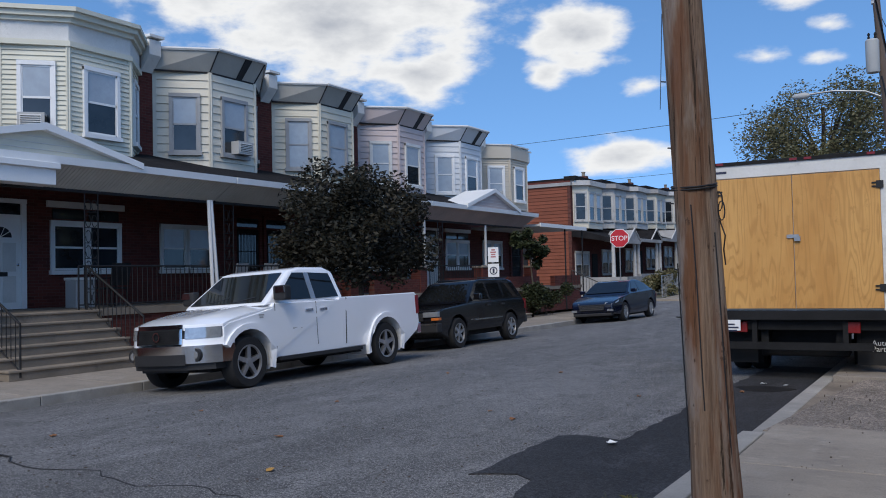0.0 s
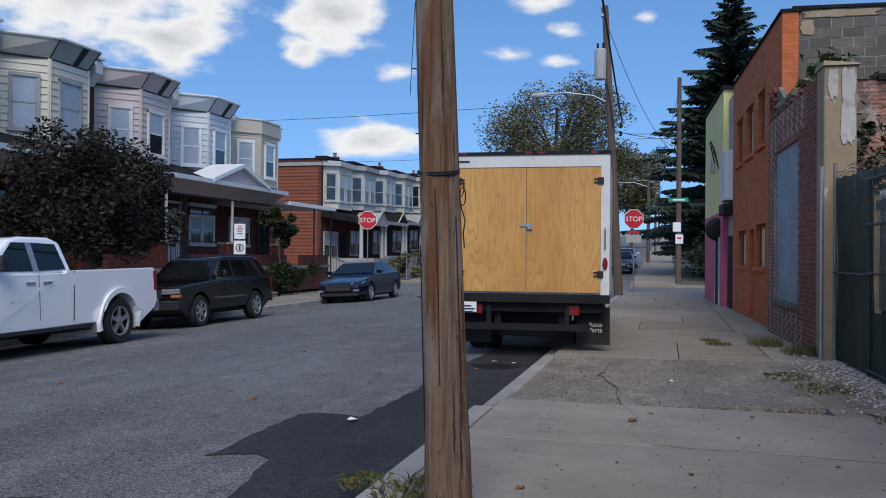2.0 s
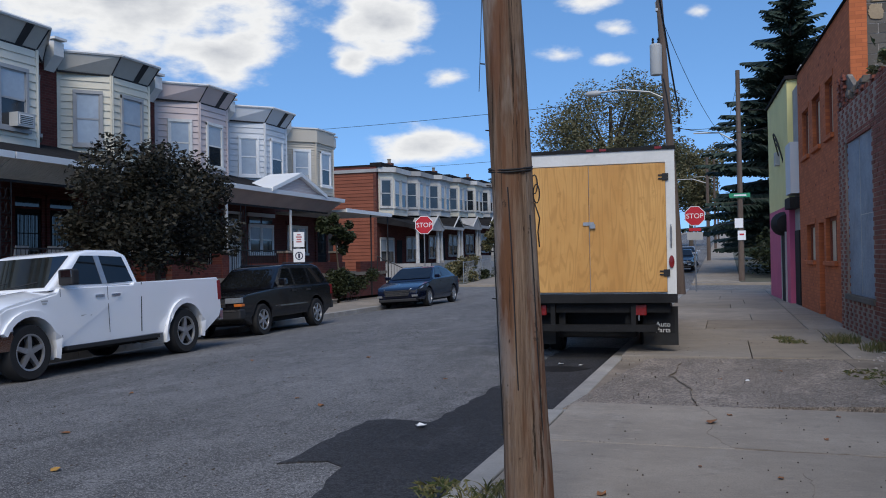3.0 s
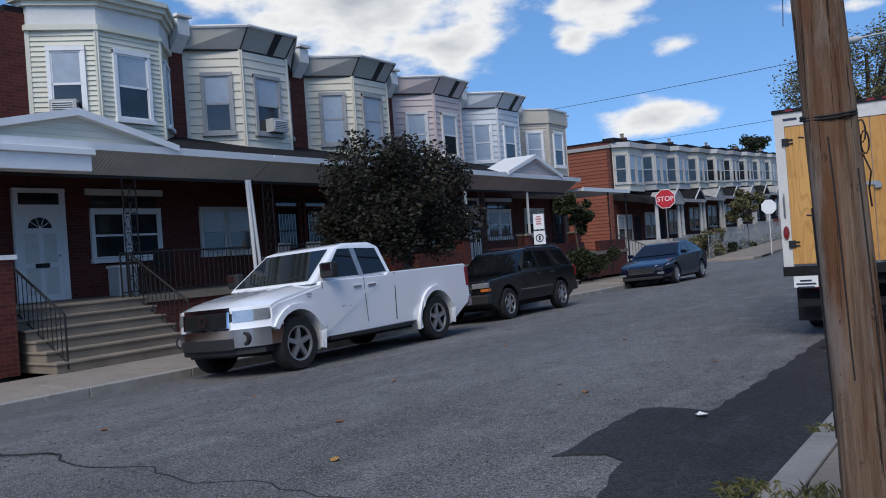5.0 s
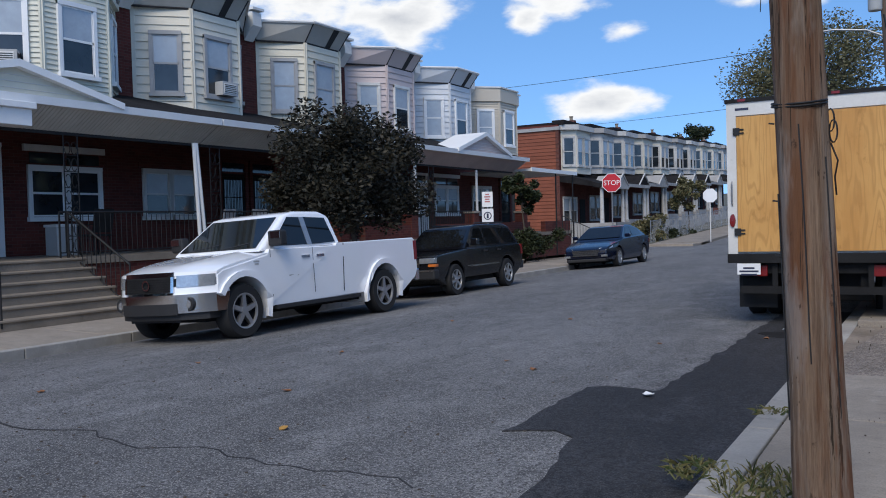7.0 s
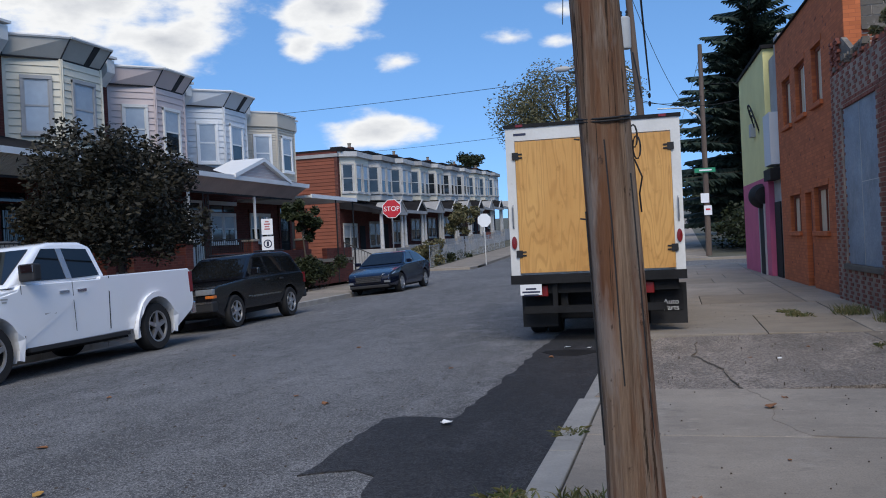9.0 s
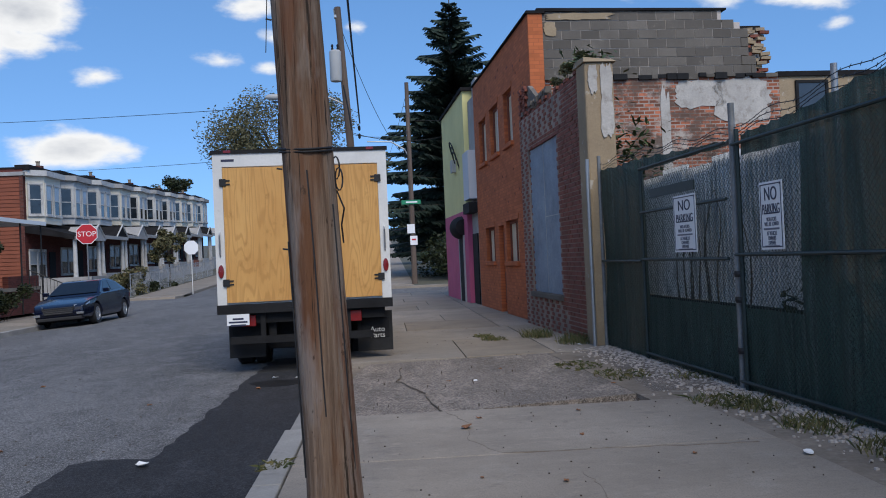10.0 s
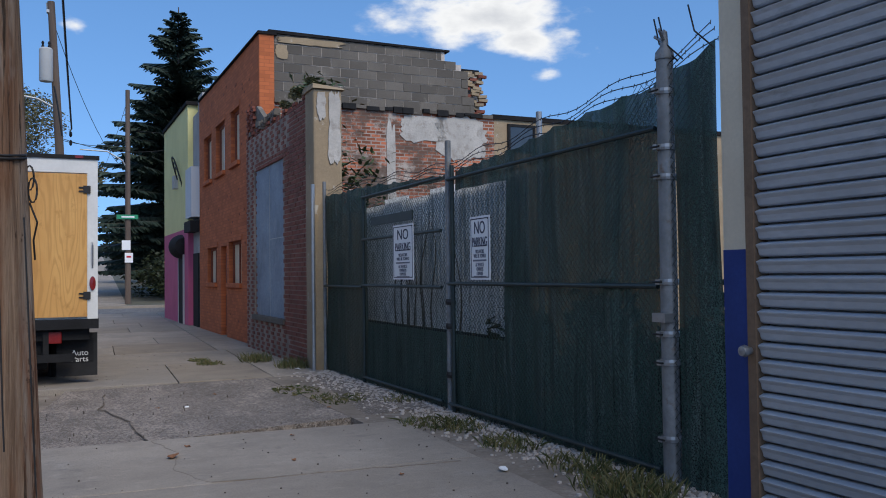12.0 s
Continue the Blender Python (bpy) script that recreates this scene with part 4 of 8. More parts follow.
def box_truck():
    x0, x1, yb = -2.83, -0.39, 13.75
    t = thing("box_truck", "white box truck with plywood rear doors parked on the kerb", "truck")
    z0, z1 = 0.98, 3.14
    body = part("cargo_box", Geo().box(x0, yb + 0.04, z0, x1, yb + 4.9, z1), WHITE, t, "white box body", bevel=0.02)
    part("rear_frame", Geo().box(x0, yb, z0, x0 + 0.13, yb + 0.05, z1), WHITE_OLD, body)
    part("rear_frame", Geo().box(x1 - 0.13, yb, z0, x1, yb + 0.05, z1), WHITE_OLD, body)
    part("top_beam", Geo().box(x0 + 0.13, yb, 2.94, x1 - 0.13, yb + 0.05, z1), WHITE_OLD, body)
    part("roof_edge", Geo().box(x0 - 0.02, yb - 0.02, z1 - 0.015, x1 + 0.02, yb + 0.09, z1 + 0.035), BLACKISH, body)
    for xx in (-2.62, -1.61, -1.42, -0.62):
        part("marker_lamp", Geo().box(xx - 0.05, yb - 0.025, z1 - 0.005, xx + 0.05, yb - 0.02, z1 + 0.03), LAMP_RED, body)
    xm = -1.64
    for a, b, nm in ((x0 + 0.135, xm - 0.006, -1), (xm + 0.006, x1 - 0.135, 1)):
        d = part("plywood_door", Geo().box(a, yb - 0.012, 1.03, b, yb + 0.04, 2.925), PLY, t, "golden varnished plywood door")
        edge = a if nm < 0 else b
        for z in (2.72, 1.31):
            g = Geo().box(edge - 0.045, yb - 0.03, z - 0.05, edge + 0.045, yb - 0.012, z + 0.05)
            for q in range(2):
                g.box(edge - 0.10 if nm > 0 else edge + 0.02, yb - 0.026, z - 0.035 + q * 0.05, edge - 0.02 if nm > 0 else edge + 0.10, yb - 0.012, z - 0.015 + q * 0.05)
            part("hinge", g, IRON, d)
    part("hasp", Geo().box(xm - 0.09, yb - 0.03, 2.03, xm + 0.07, yb - 0.012, 2.08).box(xm + 0.01, yb - 0.05, 1.985, xm + 0.09, yb - 0.014, 2.05), STEEL, t)
    part("bottom_sill", Geo().box(x0 - 0.01, yb - 0.02, 0.87, x1 + 0.01, yb + 0.10, 1.0), BLACKISH, t)
    for xx in (x0 + 0.065, x1 - 0.065):
        lamp = part("side_lamp", Geo().lathe([(0.001, -0.03), (0.05, -0.026), (0.055, 0.0)], (0, 0, 0), "y", 16), LAMP_RED, t, "oval red lamp")
        lamp.matrix_basis = Matrix.Translation((xx, yb, 1.47)) @ Matrix.Diagonal((0.75, 1, 1.75, 1))
        part("grab_bar", Geo().tube([(xx, yb - 0.002, 1.68), (xx, yb - 0.03, 1.72), (xx, yb - 0.03, 1.98), (xx, yb - 0.002, 2.02)], 0.012, n=6), STEEL, t)
    part("deck_beam", Geo().box(x0 + 0.1, yb + 0.1, 0.72, x1 - 0.1, yb + 4.8, 0.88), BLACKISH, t)
    for xx in (-2.1, -1.1):
        part("chassis_rail", Geo().box(xx - 0.05, yb + 0.2, 0.52, xx + 0.05, yb + 6.5, 0.74), BLACKISH, t)
    part("rear_step", Geo().box(x0 + 0.16, yb + 0.02, 0.44, x1 - 0.28, yb + 0.14, 0.54), BLACKISH, t, "rusty step bumper")
    for xx in (-2.22, -1.02):
        part("step_hanger", Geo().box(xx - 0.035, yb + 0.05, 0.5, xx + 0.035, yb + 0.12, 0.9), BLACKISH, t)
    for xx in (-2.42, -0.93):
        part("tail_lamp", Geo().box(xx - 0.10, yb + 0.06, 0.68, xx + 0.10, yb + 0.11, 0.84), LAMP_RED, t, bevel=0.01)
    for xx, nm in ((-2.46, 0), (-0.62, 1)):
        fl = part("mud_flap", Geo().box(xx - 0.27, yb + 0.3, 0.22, xx + 0.24, yb + 0.32, 0.80), RUBBER, t)
        pl = part("flap_panel", Geo().box(xx - 0.22, yb + 0.285, 0.42, xx + 0.19, yb + 0.298, 0.70), BLACKISH, fl)
        if nm:
            for kk, wd in enumerate(("Auto", "Parts")):
                text_on("lettering", wd, 0.105, pose(xx + 0.02, yb + 0.284, 0.53 - kk * 0.085, 90, 0, 0), WHITE_OLD, fl)
    pl = part("number_plate", Geo().box(-2.71, yb - 0.035, 0.71, -2.40, yb - 0.02, 0.865), SIGN_WHITE, t)
    bars("plate_bar", pl, pose(-2.555, yb - 0.035, 0.80, 90, 0, 0), 0.30, (0.5, 0.85, 0.7), 0.045, INK)
    for xx, s in ((-2.50, -1), (-0.72, 1)):
        wheel(t, xx + 0.13 * s, yb + 1.6, 0.40, 0.24, BLACKISH, s, 6)
        wheel(t, xx - 0.14 * s, yb + 1.6, 0.40, 0.24, BLACKISH, s, 6)
        wheel(t, xx + 0.05 * s, yb + 5.6, 0.40, 0.24, ALLOY, s, 6)
    # added black block that stands for the deep shade under the truck
    part("underside_shade_block", Geo().box(-2.2, yb + 0.55, 0.30, -1.0, yb + 1.15, 0.72), BLACKISH, t, bevel=0.03)
    part("axle", Geo().tube([(-2.5, yb + 1.6, 0.42), (-0.72, yb + 1.6, 0.42)], 0.07, n=10).lathe([(0.02, -0.2), (0.17, -0.1), (0.17, 0.1), (0.02, 0.2)], (-1.6, yb + 1.6, 0.42), "x", 14), BLACKISH, t)
    cab = part("cab", Geo().prism([(yb + 5.0, 0.6), (yb + 6.9, 0.6), (yb + 7.0, 1.1), (yb + 6.5, 1.35), (yb + 6.1, 2.15), (yb + 5.0, 2.25)], x0 + 0.2, x1 - 0.2, "x"), WHITE, t, bevel=0.04)
    part("windscreen", Geo().hexa([(x0 + .35, yb + 6.52, 1.4), (x1 - .35, yb + 6.52, 1.4), (x1 - .35, yb + 6.54, 1.4), (x0 + .35, yb + 6.54, 1.4)],
                                  [(x0 + .35, yb + 6.14, 2.1), (x1 - .35, yb + 6.14, 2.1), (x1 - .35, yb + 6.16, 2.1), (x0 + .35, yb + 6.16, 2.1)]), CARGLASS, cab)
    bars("maker_mark", t, pose(-2.62, yb - 0.002, 3.03, 90, 0, 0), 0.2, (0.9,), 0.06, INK)
    pivot = Matrix.Translation((x1, yb, 0))     # parked a little askew
    t.matrix_basis = pivot @ Matrix.Rotation(radians(3.0), 4, "Z") @ pivot.inverted() @ t.matrix_basis
    return t


box_truck()

# ---- right-hand buildings ----
# the block stands a little askew to the kerb: built square, then turned about one point
TURN = Matrix.Translation((2.9, 14.0, 0)) @ Matrix.Rotation(radians(2.78), 4, "Z") @ Matrix.Translation((-2.9, -14.0, 0))


def askew(ob):
    ob.matrix_basis = TURN @ ob.matrix_basis
    return ob


XF, XO = 2.65, 2.80             # shop front, orange front
YP = 18.45                      # party wall
# orange two-storey building
ob_ = thing("orange_building", "two-storey orange painted brick building with boarded windows", "building")
WINS = [(20.35, 21.30, 4.08, 5.28), (22.05, 23.20, 4.05, 5.25), (23.85, 24.95, 4.03, 5.20), (20.2, 21.6, 1.38, 2.33), (23.15, 24.5, 1.38, 2.27)]
DOOR_O = (21.85, 22.6, 0.12, 2.26)


def wall_with_holes(x0, x1, ya, yb, za, zb, holes):
    """A wall along y with openings right through it, as one closed skin."""
    ys = sorted({ya, yb, *[h[0] for h in holes], *[h[1] for h in holes]})
    zs = sorted({za, zb, *[h[2] for h in holes], *[h[3] for h in holes]})

    def full(i, j):
        if not (0 <= i < len(ys) - 1 and 0 <= j < len(zs) - 1):
            return False
        return not any(h[0] <= ys[i] and ys[i + 1] <= h[1] and h[2] <= zs[j] and zs[j + 1] <= h[3] for h in holes)
    v = [(x, y, z) for x in (x0, x1) for y in ys for z in zs]
    nz, half = len(zs), len(ys) * len(zs)
    f = []
    for i in range(len(ys) - 1):
        for j in range(len(zs) - 1):
            if not full(i, j):
                continue
            q = [i * nz + j, (i + 1) * nz + j, (i + 1) * nz + j + 1, i * nz + j + 1]
            f += [tuple(q), tuple(half + k for k in reversed(q))]
            for (a, b), nb in (((q[0], q[1]), (i, j - 1)), ((q[1], q[2]), (i + 1, j)), ((q[2], q[3]), (i, j + 1)), ((q[3], q[0]), (i - 1, j))):
                if not full(*nb):
                    f.append((a, b, half + b, half + a))
    return Geo().add(v, f)


part("front_wall", wall_with_holes(XO, XO + 0.3, YP, 25.75, 0.05, 6.35, [*WINS, DOOR_O]), ORANGE, ob_, "orange painted brick")
part("return_wall", Geo().box(XO + 0.002, YP - 0.06, 4.6, XO + 0.3, YP - 0.004, 6.35), ORANGE_X, ob_)
part("back_wall", Geo().box(7.6, YP + 0.3, 0, 7.9, 25.45, 6.0), GREYWALL, ob_)
part("far_wall", Geo().box(XO + 0.3, 25.45, 0, 7.9, 25.75, 6.0), GREYWALL, ob_)
part("roof", Geo().box(XO + 0.25, YP + 0.3, 6.0, 7.9, 25.75, 6.15), ROOF, ob_)
y = YP - 0.1
while y < 25.7:                 # coping tiles along the wall top
    ln = min(0.42, 25.75 - y)
    part("coping_tile", Geo().hexa([(XO - .06, y + .005, 6.352), (XO + .36, y + .005, 6.352), (XO + .36, y + ln - .005, 6.352), (XO - .06, y + ln - .005, 6.352)],
                                   [(XO - .03, y + .005, 6.41), (XO + .33, y + .005, 6.41), (XO + .33, y + ln - .005, 6.415), (XO - .03, y + ln - .005, 6.415)]), ROOF, ob_)
    y += ln
BOARD = surface("bleached plywood board", (0.62, 0.50, 0.36), 0.85, var=0.22, scale=2, stain=(0.36, 0.25, 0.15), stretch=(1, 1, 0.3))
for k, (a, b, c, d) in enumerate(WINS):
    w = part("window", Geo().box(XO + 0.13, a, c, XO + 0.2, b, d), BOARD, ob_, "window opening closed with bleached board")
    part("sill", Geo().box(XO - 0.07, a - 0.06, c - 0.10, XO + 0.1, b + 0.06, c), ORANGE, w, bevel=0.01)
    part("lintel", Geo().box(XO - 0.012, a - 0.1, d, XO + 0.02, b + 0.1, d + 0.12), ORANGE, w)
    g = Geo().box(XO + 0.09, a, c, XO + 0.128, a + 0.07, d).box(XO + 0.09, b - 0.07, c, XO + 0.128, b, d).box(XO + 0.09, a + 0.07, d - 0.07, XO + 0.128, b - 0.07, d)
    part("window_frame", g, CEDAR, w, "peeling red-brown frame")
    part("mullion", Geo().box(XO + 0.10, (a + b) / 2 - 0.03, c, XO + 0.128, (a + b) / 2 + 0.03, d - 0.07), CEDAR if k > 2 else WHITE_OLD, w)
dr = part("door", Geo().box(XO + 0.12, DOOR_O[0], 0.12, XO + 0.16, DOOR_O[1], 2.26), ORANGE, ob_, "orange painted closed door")
part("panel", Geo().box(XO + 0.10, DOOR_O[0] + 0.1, 1.3, XO + 0.118, DOOR_O[1] - 0.1, 2.1), CEDAR, dr)
part("panel", Geo().box(XO + 0.10, DOOR_O[0] + 0.1, 0.35, XO + 0.118, DOOR_O[1] - 0.1, 1.1), CEDAR, dr)
q = random.Random(12)
g = Geo()
for _ in range(70):             # old anchor plates and knocked-out brick ends
    y, z = q.uniform(18.9, 25.6), q.uniform(0.5, 6.1)
    if any(h[0] - .15 < y < h[1] + .15 and h[2] - .2 < z < h[3] + .2 for h in [*WINS, DOOR_O]):
        continue
    g.box(XO - 0.006, y - 0.035, z - 0.025, XO + 0.01, y + 0.035, z + 0.025)
tagged(part("pockmark", g, CEDAR, ob_), kind="stuff")
askew(ob_)

# party wall: block courses above crumbling brick
pw = thing("party_wall", "grey concrete block wall over crumbling plastered brick", "wall")
part("brick_base", Geo().box(XO + 0.31, YP, 0, 8.1, YP + 0.28, 5.07), RUIN, pw, "crumbling brick with plaster remains")
part("core", Geo().box(XO + 0.31, YP + .009, 5.07, 6.9, YP + .26, 6.4).box(6.9, YP + .009, 5.07, 7.3, YP + .26, 6.15), MORTAR, pw)
lq = random.Random(5)
x = XO + 0.3
while x < 7.8:                  # ragged ledge of broken brick ends
    ln = lq.uniform(0.12, 0.3)
    part("ledge_brick", Geo().box(x, YP - lq.uniform(0.03, 0.10), 5.0 + lq.uniform(-0.03, 0.02), x + ln - 0.01, YP - 0.001, 5.08 + lq.uniform(-.01, .02)), BLACKISH if lq.random() < 0.6 else BLOCK, pw)
    x += ln
for r in range(7):
    z = 5.07 + r * 0.19
    end = 7.62 - (0 if r < 2 else 0.15) - (0.3 if r >= 5 else 0) - (0.35 if r == 6 else 0)
    x = XO + 0.305 + (0.2 if r % 2 else 0.0)
    if r % 2:
        part("block", Geo().box(XO + 0.305, YP, z + 0.006, x - 0.006, YP + .2, z + 0.184), BLOCK, pw)
    while x < end - 0.1:
        d = lq.uniform(-0.008, 0.004)
        part("block", Geo().box(x + 0.006, YP + d, z + 0.006, min(x + 0.4, end) - 0.006, YP + .2, z + 0.184), BLOCK, pw)
        x += 0.4
part("coping", Geo().hexa([(XO + .2, YP - .04, 6.402), (7.0, YP - .04, 6.402), (7.0, YP + .28, 6.402), (XO + .2, YP + .28, 6.402)], [(XO + .2, YP - .04, 6.47), (7.0, YP - .04, 6.44), (7.0, YP + .28, 6.44), (XO + .2, YP + .28, 6.47)]), ROOF, pw)
for k in range(30):             # loose bricks at the broken end
    part("brick", Geo().box(0, 0, 0, 0.2, 0.1, 0.065), STUCCO if k % 3 else MAROON, pw).matrix_basis = pose(7.36 + lq.uniform(0, 0.22) + 0.2 * (k % 2), YP + .02 + lq.uniform(0, .1), 5.07 + 0.065 * (k // 2), lq.uniform(-6, 6), lq.uniform(-6, 6), lq.uniform(-14, 14))
low = thing("back_wall", "low grey rendered wall behind the lot", "wall")
part("masonry", Geo().box(8.1, YP, 0, 20, YP + .3, 5.0), STUCCO, low)
part("coping", Geo().box(8.05, YP - .05, 5.0, 20, YP + .35, 5.10), ROOF, low)
w = part("window", Geo().box(8.5, YP - .03, 4.3, 9.1, YP - .001, 4.85), GLASS, low)
part("window_frame", Geo().box(8.44, YP - .05, 4.24, 8.5, YP - .002, 4.91).box(9.1, YP - .05, 4.24, 9.16, YP - .002, 4.91).box(8.5, YP - .05, 4.85, 9.1, YP - .002, 4.91), BLACKISH, w)

# single-storey brick front with a boarded opening
bf = thing("shop_front", "maroon brick shop front with a blue-grey boarded opening", "building")
OPEN = (15.95, 18.2, 0.80, 3.58)
Y0, Y1 = 14.50, 18.9
part("backing", wall_with_holes(XF + 0.05, XF + 0.148, Y0 - .02, Y1, 0.0, 4.25, [OPEN]), MORTAR, bf)
BED = surface("dull mortar bed", (0.30, 0.235, 0.19), 0.95, var=0.3, scale=2, fine=40, bump=0.3)
part("mortar_bed", wall_with_holes(XF - 0.004, XF + 0.049, Y0 + .01, Y1 - .01, 0.06, 4.25, [OPEN]), BED, bf)
ob = part("opening_board", Geo().box(XF + 0.03, OPEN[0] + 0.002, OPEN[2] + 0.002, XF + 0.07, OPEN[1] - 0.002, OPEN[3] - 0.002), PLATE, bf, "weathered blue-grey board")
part("board_seam", Geo().box(XF + 0.024, 17.07, OPEN[2] + .01, XF + 0.029, 17.085, OPEN[3] - .01).box(XF + 0.024, OPEN[0] + .01, 2.2, XF + 0.029, 17.06, 2.212), GREYPL, ob)
part("stone_sill", Geo().box(XF - 0.05, OPEN[0] - .08, OPEN[2] - .1, XF + 0.028, OPEN[1] + .08, OPEN[2]), BLOCK, bf, bevel=0.01)
part("end_pier", Geo().box(XF - 0.03, 14.02, 0.0, XF + 0.42, 14.49, 4.36), STUCCO, bf, "tan stucco pier with flaking render", bevel=0.03)
part("pier_cap", Geo().hexa([(XF - .05, 13.98, 4.36), (XF + .46, 13.98, 4.36), (XF + .46, 14.6, 4.36), (XF - .05, 14.6, 4.36)], [(XF - .03, 14.03, 4.44), (XF + .42, 14.04, 4.40), (XF + .41, 14.55, 4.45), (XF - .03, 14.54, 4.47)]), STUCCO, bf)
part("side_wall", Geo().box(XF + 0.42, 14.1, 0, 7.2, 14.35, 2.5), STUCCO, bf)
part("gutter_pipe", Geo().tube([(XF - 0.06, 13.98, 0.1), (XF - 0.06, 13.98, 2.9)], 0.03, n=8), STEEL, bf)
brick_me = Geo().box(0, 0.008, 0.008, 0.06, 0.197, 0.067).mesh("brick", MAROON)
brick_h = Geo().box(0, 0.008, 0.008, 0.06, 0.097, 0.067).mesh("brick", MAROON)
count, rest = 0, Geo()
for r in range(66):
    z = 0.1 + r * 0.075
    y = Y0 + 0.02 - (0.1 if r % 2 else 0)
    k = 0
    while y < Y1 - 0.03:
        a, b = max(y, Y0 + 0.02), min(y + 0.205, Y1)
        inside = OPEN[0] < (a + b) / 2 < OPEN[1] and OPEN[2] - 0.03 < z + 0.035 < OPEN[3]
        topz = 4.42 - 0.1 * (rnd.random() < 0.3) + (0.55 if y > 18.15 else 0.0)
        if not inside and z + 0.07 < topz:
            proud = -0.015 if ((k + r) % 2 and (b > OPEN[1] or z < OPEN[2] or z > OPEN[3] + 0.1) and y > 15.5) else 0.0
            if y < 15.95 and count < 300 and 0.5 < z:
                me = brick_me if b - a > 0.15 else brick_h
                part("brick", me, MAROON, bf).matrix_basis = pose(XF - 0.012 + rnd.uniform(-0.004, 0.004), a, z)
                count += 1
            else:
                rest.box(XF - 0.012 - proud * 2.6 + rnd.uniform(-0.004, 0.004), a + 0.013, z + 0.012, XF + 0.05, b - 0.013, z + 0.064)
        y += 0.205
        k += 1
me = rest.mesh("brickwork", MAROON)
tagged(part("brickwork", me, MAROON, bf), kind="stuff")
part("rendered_scar", Geo().prism([(17.3, 4.38), (18.1, 4.36), (18.5, 4.80), (18.2, 4.86)], XF + .055, XF + .145, "x"), BLOCK, bf, "sloping patch of pale render on the broken parapet")
rub = Geo()
for k in range(60):
    c = Vector((XF + rnd.uniform(0.02, 0.14), rnd.uniform(16.6, 18.6), 4.36 + rnd.uniform(0, 0.2)))
    s = rnd.uniform(0.02, 0.06)
    rub.box(c.x - s, c.y - s, c.z - s, c.x + s, c.y + s, c.z + s * 0.5)
tagged(part("rubble", rub, BLOCK, bf), kind="stuff")

# yellow and magenta corner building, grey doorway between
yb_ = thing("corner_building", "yellow over magenta painted corner building", "building")
XY = 2.70
part("upper_wall", Geo().box(XY, 27.2, 2.95, 12, 32.7, 6.55), YELLOW, yb_, "pale yellow upper storey")
part("lower_wall", Geo().box(XY, 27.2, 0, 12, 32.7, 2.95), PINK, yb_, "magenta lower storey")
part("coping", Geo().box(XY - 0.06, 27.1, 6.55, 12, 32.8, 6.65), ROOF, yb_)
dr = part("door", Geo().box(XY - 0.03, 28.0, 0.12, XY, 28.95, 2.25), BLACKISH, yb_, "dark shop door")
part("door_frame", Geo().box(XY - 0.05, 27.92, 0.12, XY - .001, 27.99, 2.33).box(XY - 0.05, 28.96, 0.12, XY - .001, 29.03, 2.33).box(XY - 0.05, 27.99, 2.26, XY - .001, 28.96, 2.33), GREYPL, dr)
part("awning", Geo().lathe([(0.001, 0), (0.25, 0.02), (0.36, 0.4), (0.36, 0.7), (0.25, 1.08), (0.001, 1.1)], (XY - 0.02, 27.9, 2.45), "y", 20), BLACKISH, yb_, smooth=True)
g = Geo()
for a in range(3):
    g.tube([(XY - 0.06 - 0.10 * math.sin(t), 28.7 + 0.35 * a + 0.5 * math.cos(t) * 0.6, 4.55 + 0.35 * math.sin(t) + 0.2 * a) for t in [q_ * 0.45 for q_ in range(11)]], 0.022, n=6)
part("service_cable", g, IRON, yb_)
part("meter_box", Geo().box(XY - 0.14, 29.2, 4.3, XY, 29.6, 4.7), GREYPL, yb_)
askew(yb_)
gd = thing("grey_doorway", "grey rendered doorway bay with a pale sign panel", "building")
XD = XO + 0.05
part("wall", Geo().box(XD, 25.76, 0, 12, 27.19, 6.2), GREYWALL, gd)
part("sign_panel", Geo().box(XD - 0.25, 25.9, 3.2, XD - .002, 27.0, 4.6), SIDING[4], gd)
part("shutter_housing", Geo().box(XD - 0.28, 25.9, 2.8, XD - .002, 27.1, 3.1), BLACKISH, gd)
part("door", Geo().box(XD - 0.04, 26.1, 0.12, XD - .001, 27.0, 2.2), BLACKISH, gd)
part("chimney_stub", Geo().box(XD + .1, 26.2, 6.2, XD + .7, 26.9, 6.75), GREYWALL, gd)
askew(gd)

# flaked plaster left on the ruined masonry
def flake(parent, u0, u1, z0, z1, y, mat, seed):
    """A ragged sheet of render standing on a wall that faces south."""
    q, rim = random.Random(seed), []
    for k in range(44):
        a = 2 * math.pi * k / 44
        ca, sa = math.cos(a), math.sin(a)
        r = (abs(ca) ** 6 + abs(sa) ** 6) ** (-1 / 6) * (0.9 + 0.28 * noise.noise(Vector((seed, 1.7 * ca, 1.7 * sa))) + q.uniform(-0.07, 0.07))
        rim.append(((u0 + u1) / 2 + ca * r * (u1 - u0) / 2, (z0 + z1) / 2 + sa * r * (z1 - z0) / 2))
    return part("plaster", Geo().prism(rim, y - 0.018, y, "y"), mat, parent, "flaking grey-white render")


FLAKE = surface("flaking render", (0.47, 0.44, 0.40), 0.95, var=0.22, scale=2.5, fine=30, bump=0.5, stain=(0.26, 0.23, 0.20), stain_at=(0.52, 0.68))
flake(bf, XF + 0.2, XF + 0.40, 3.2, 4.33, 14.018, FLAKE, 3)
flake(bf, XF + 0.02, XF + 0.16, 3.9, 4.33, 14.018, FLAKE, 8)
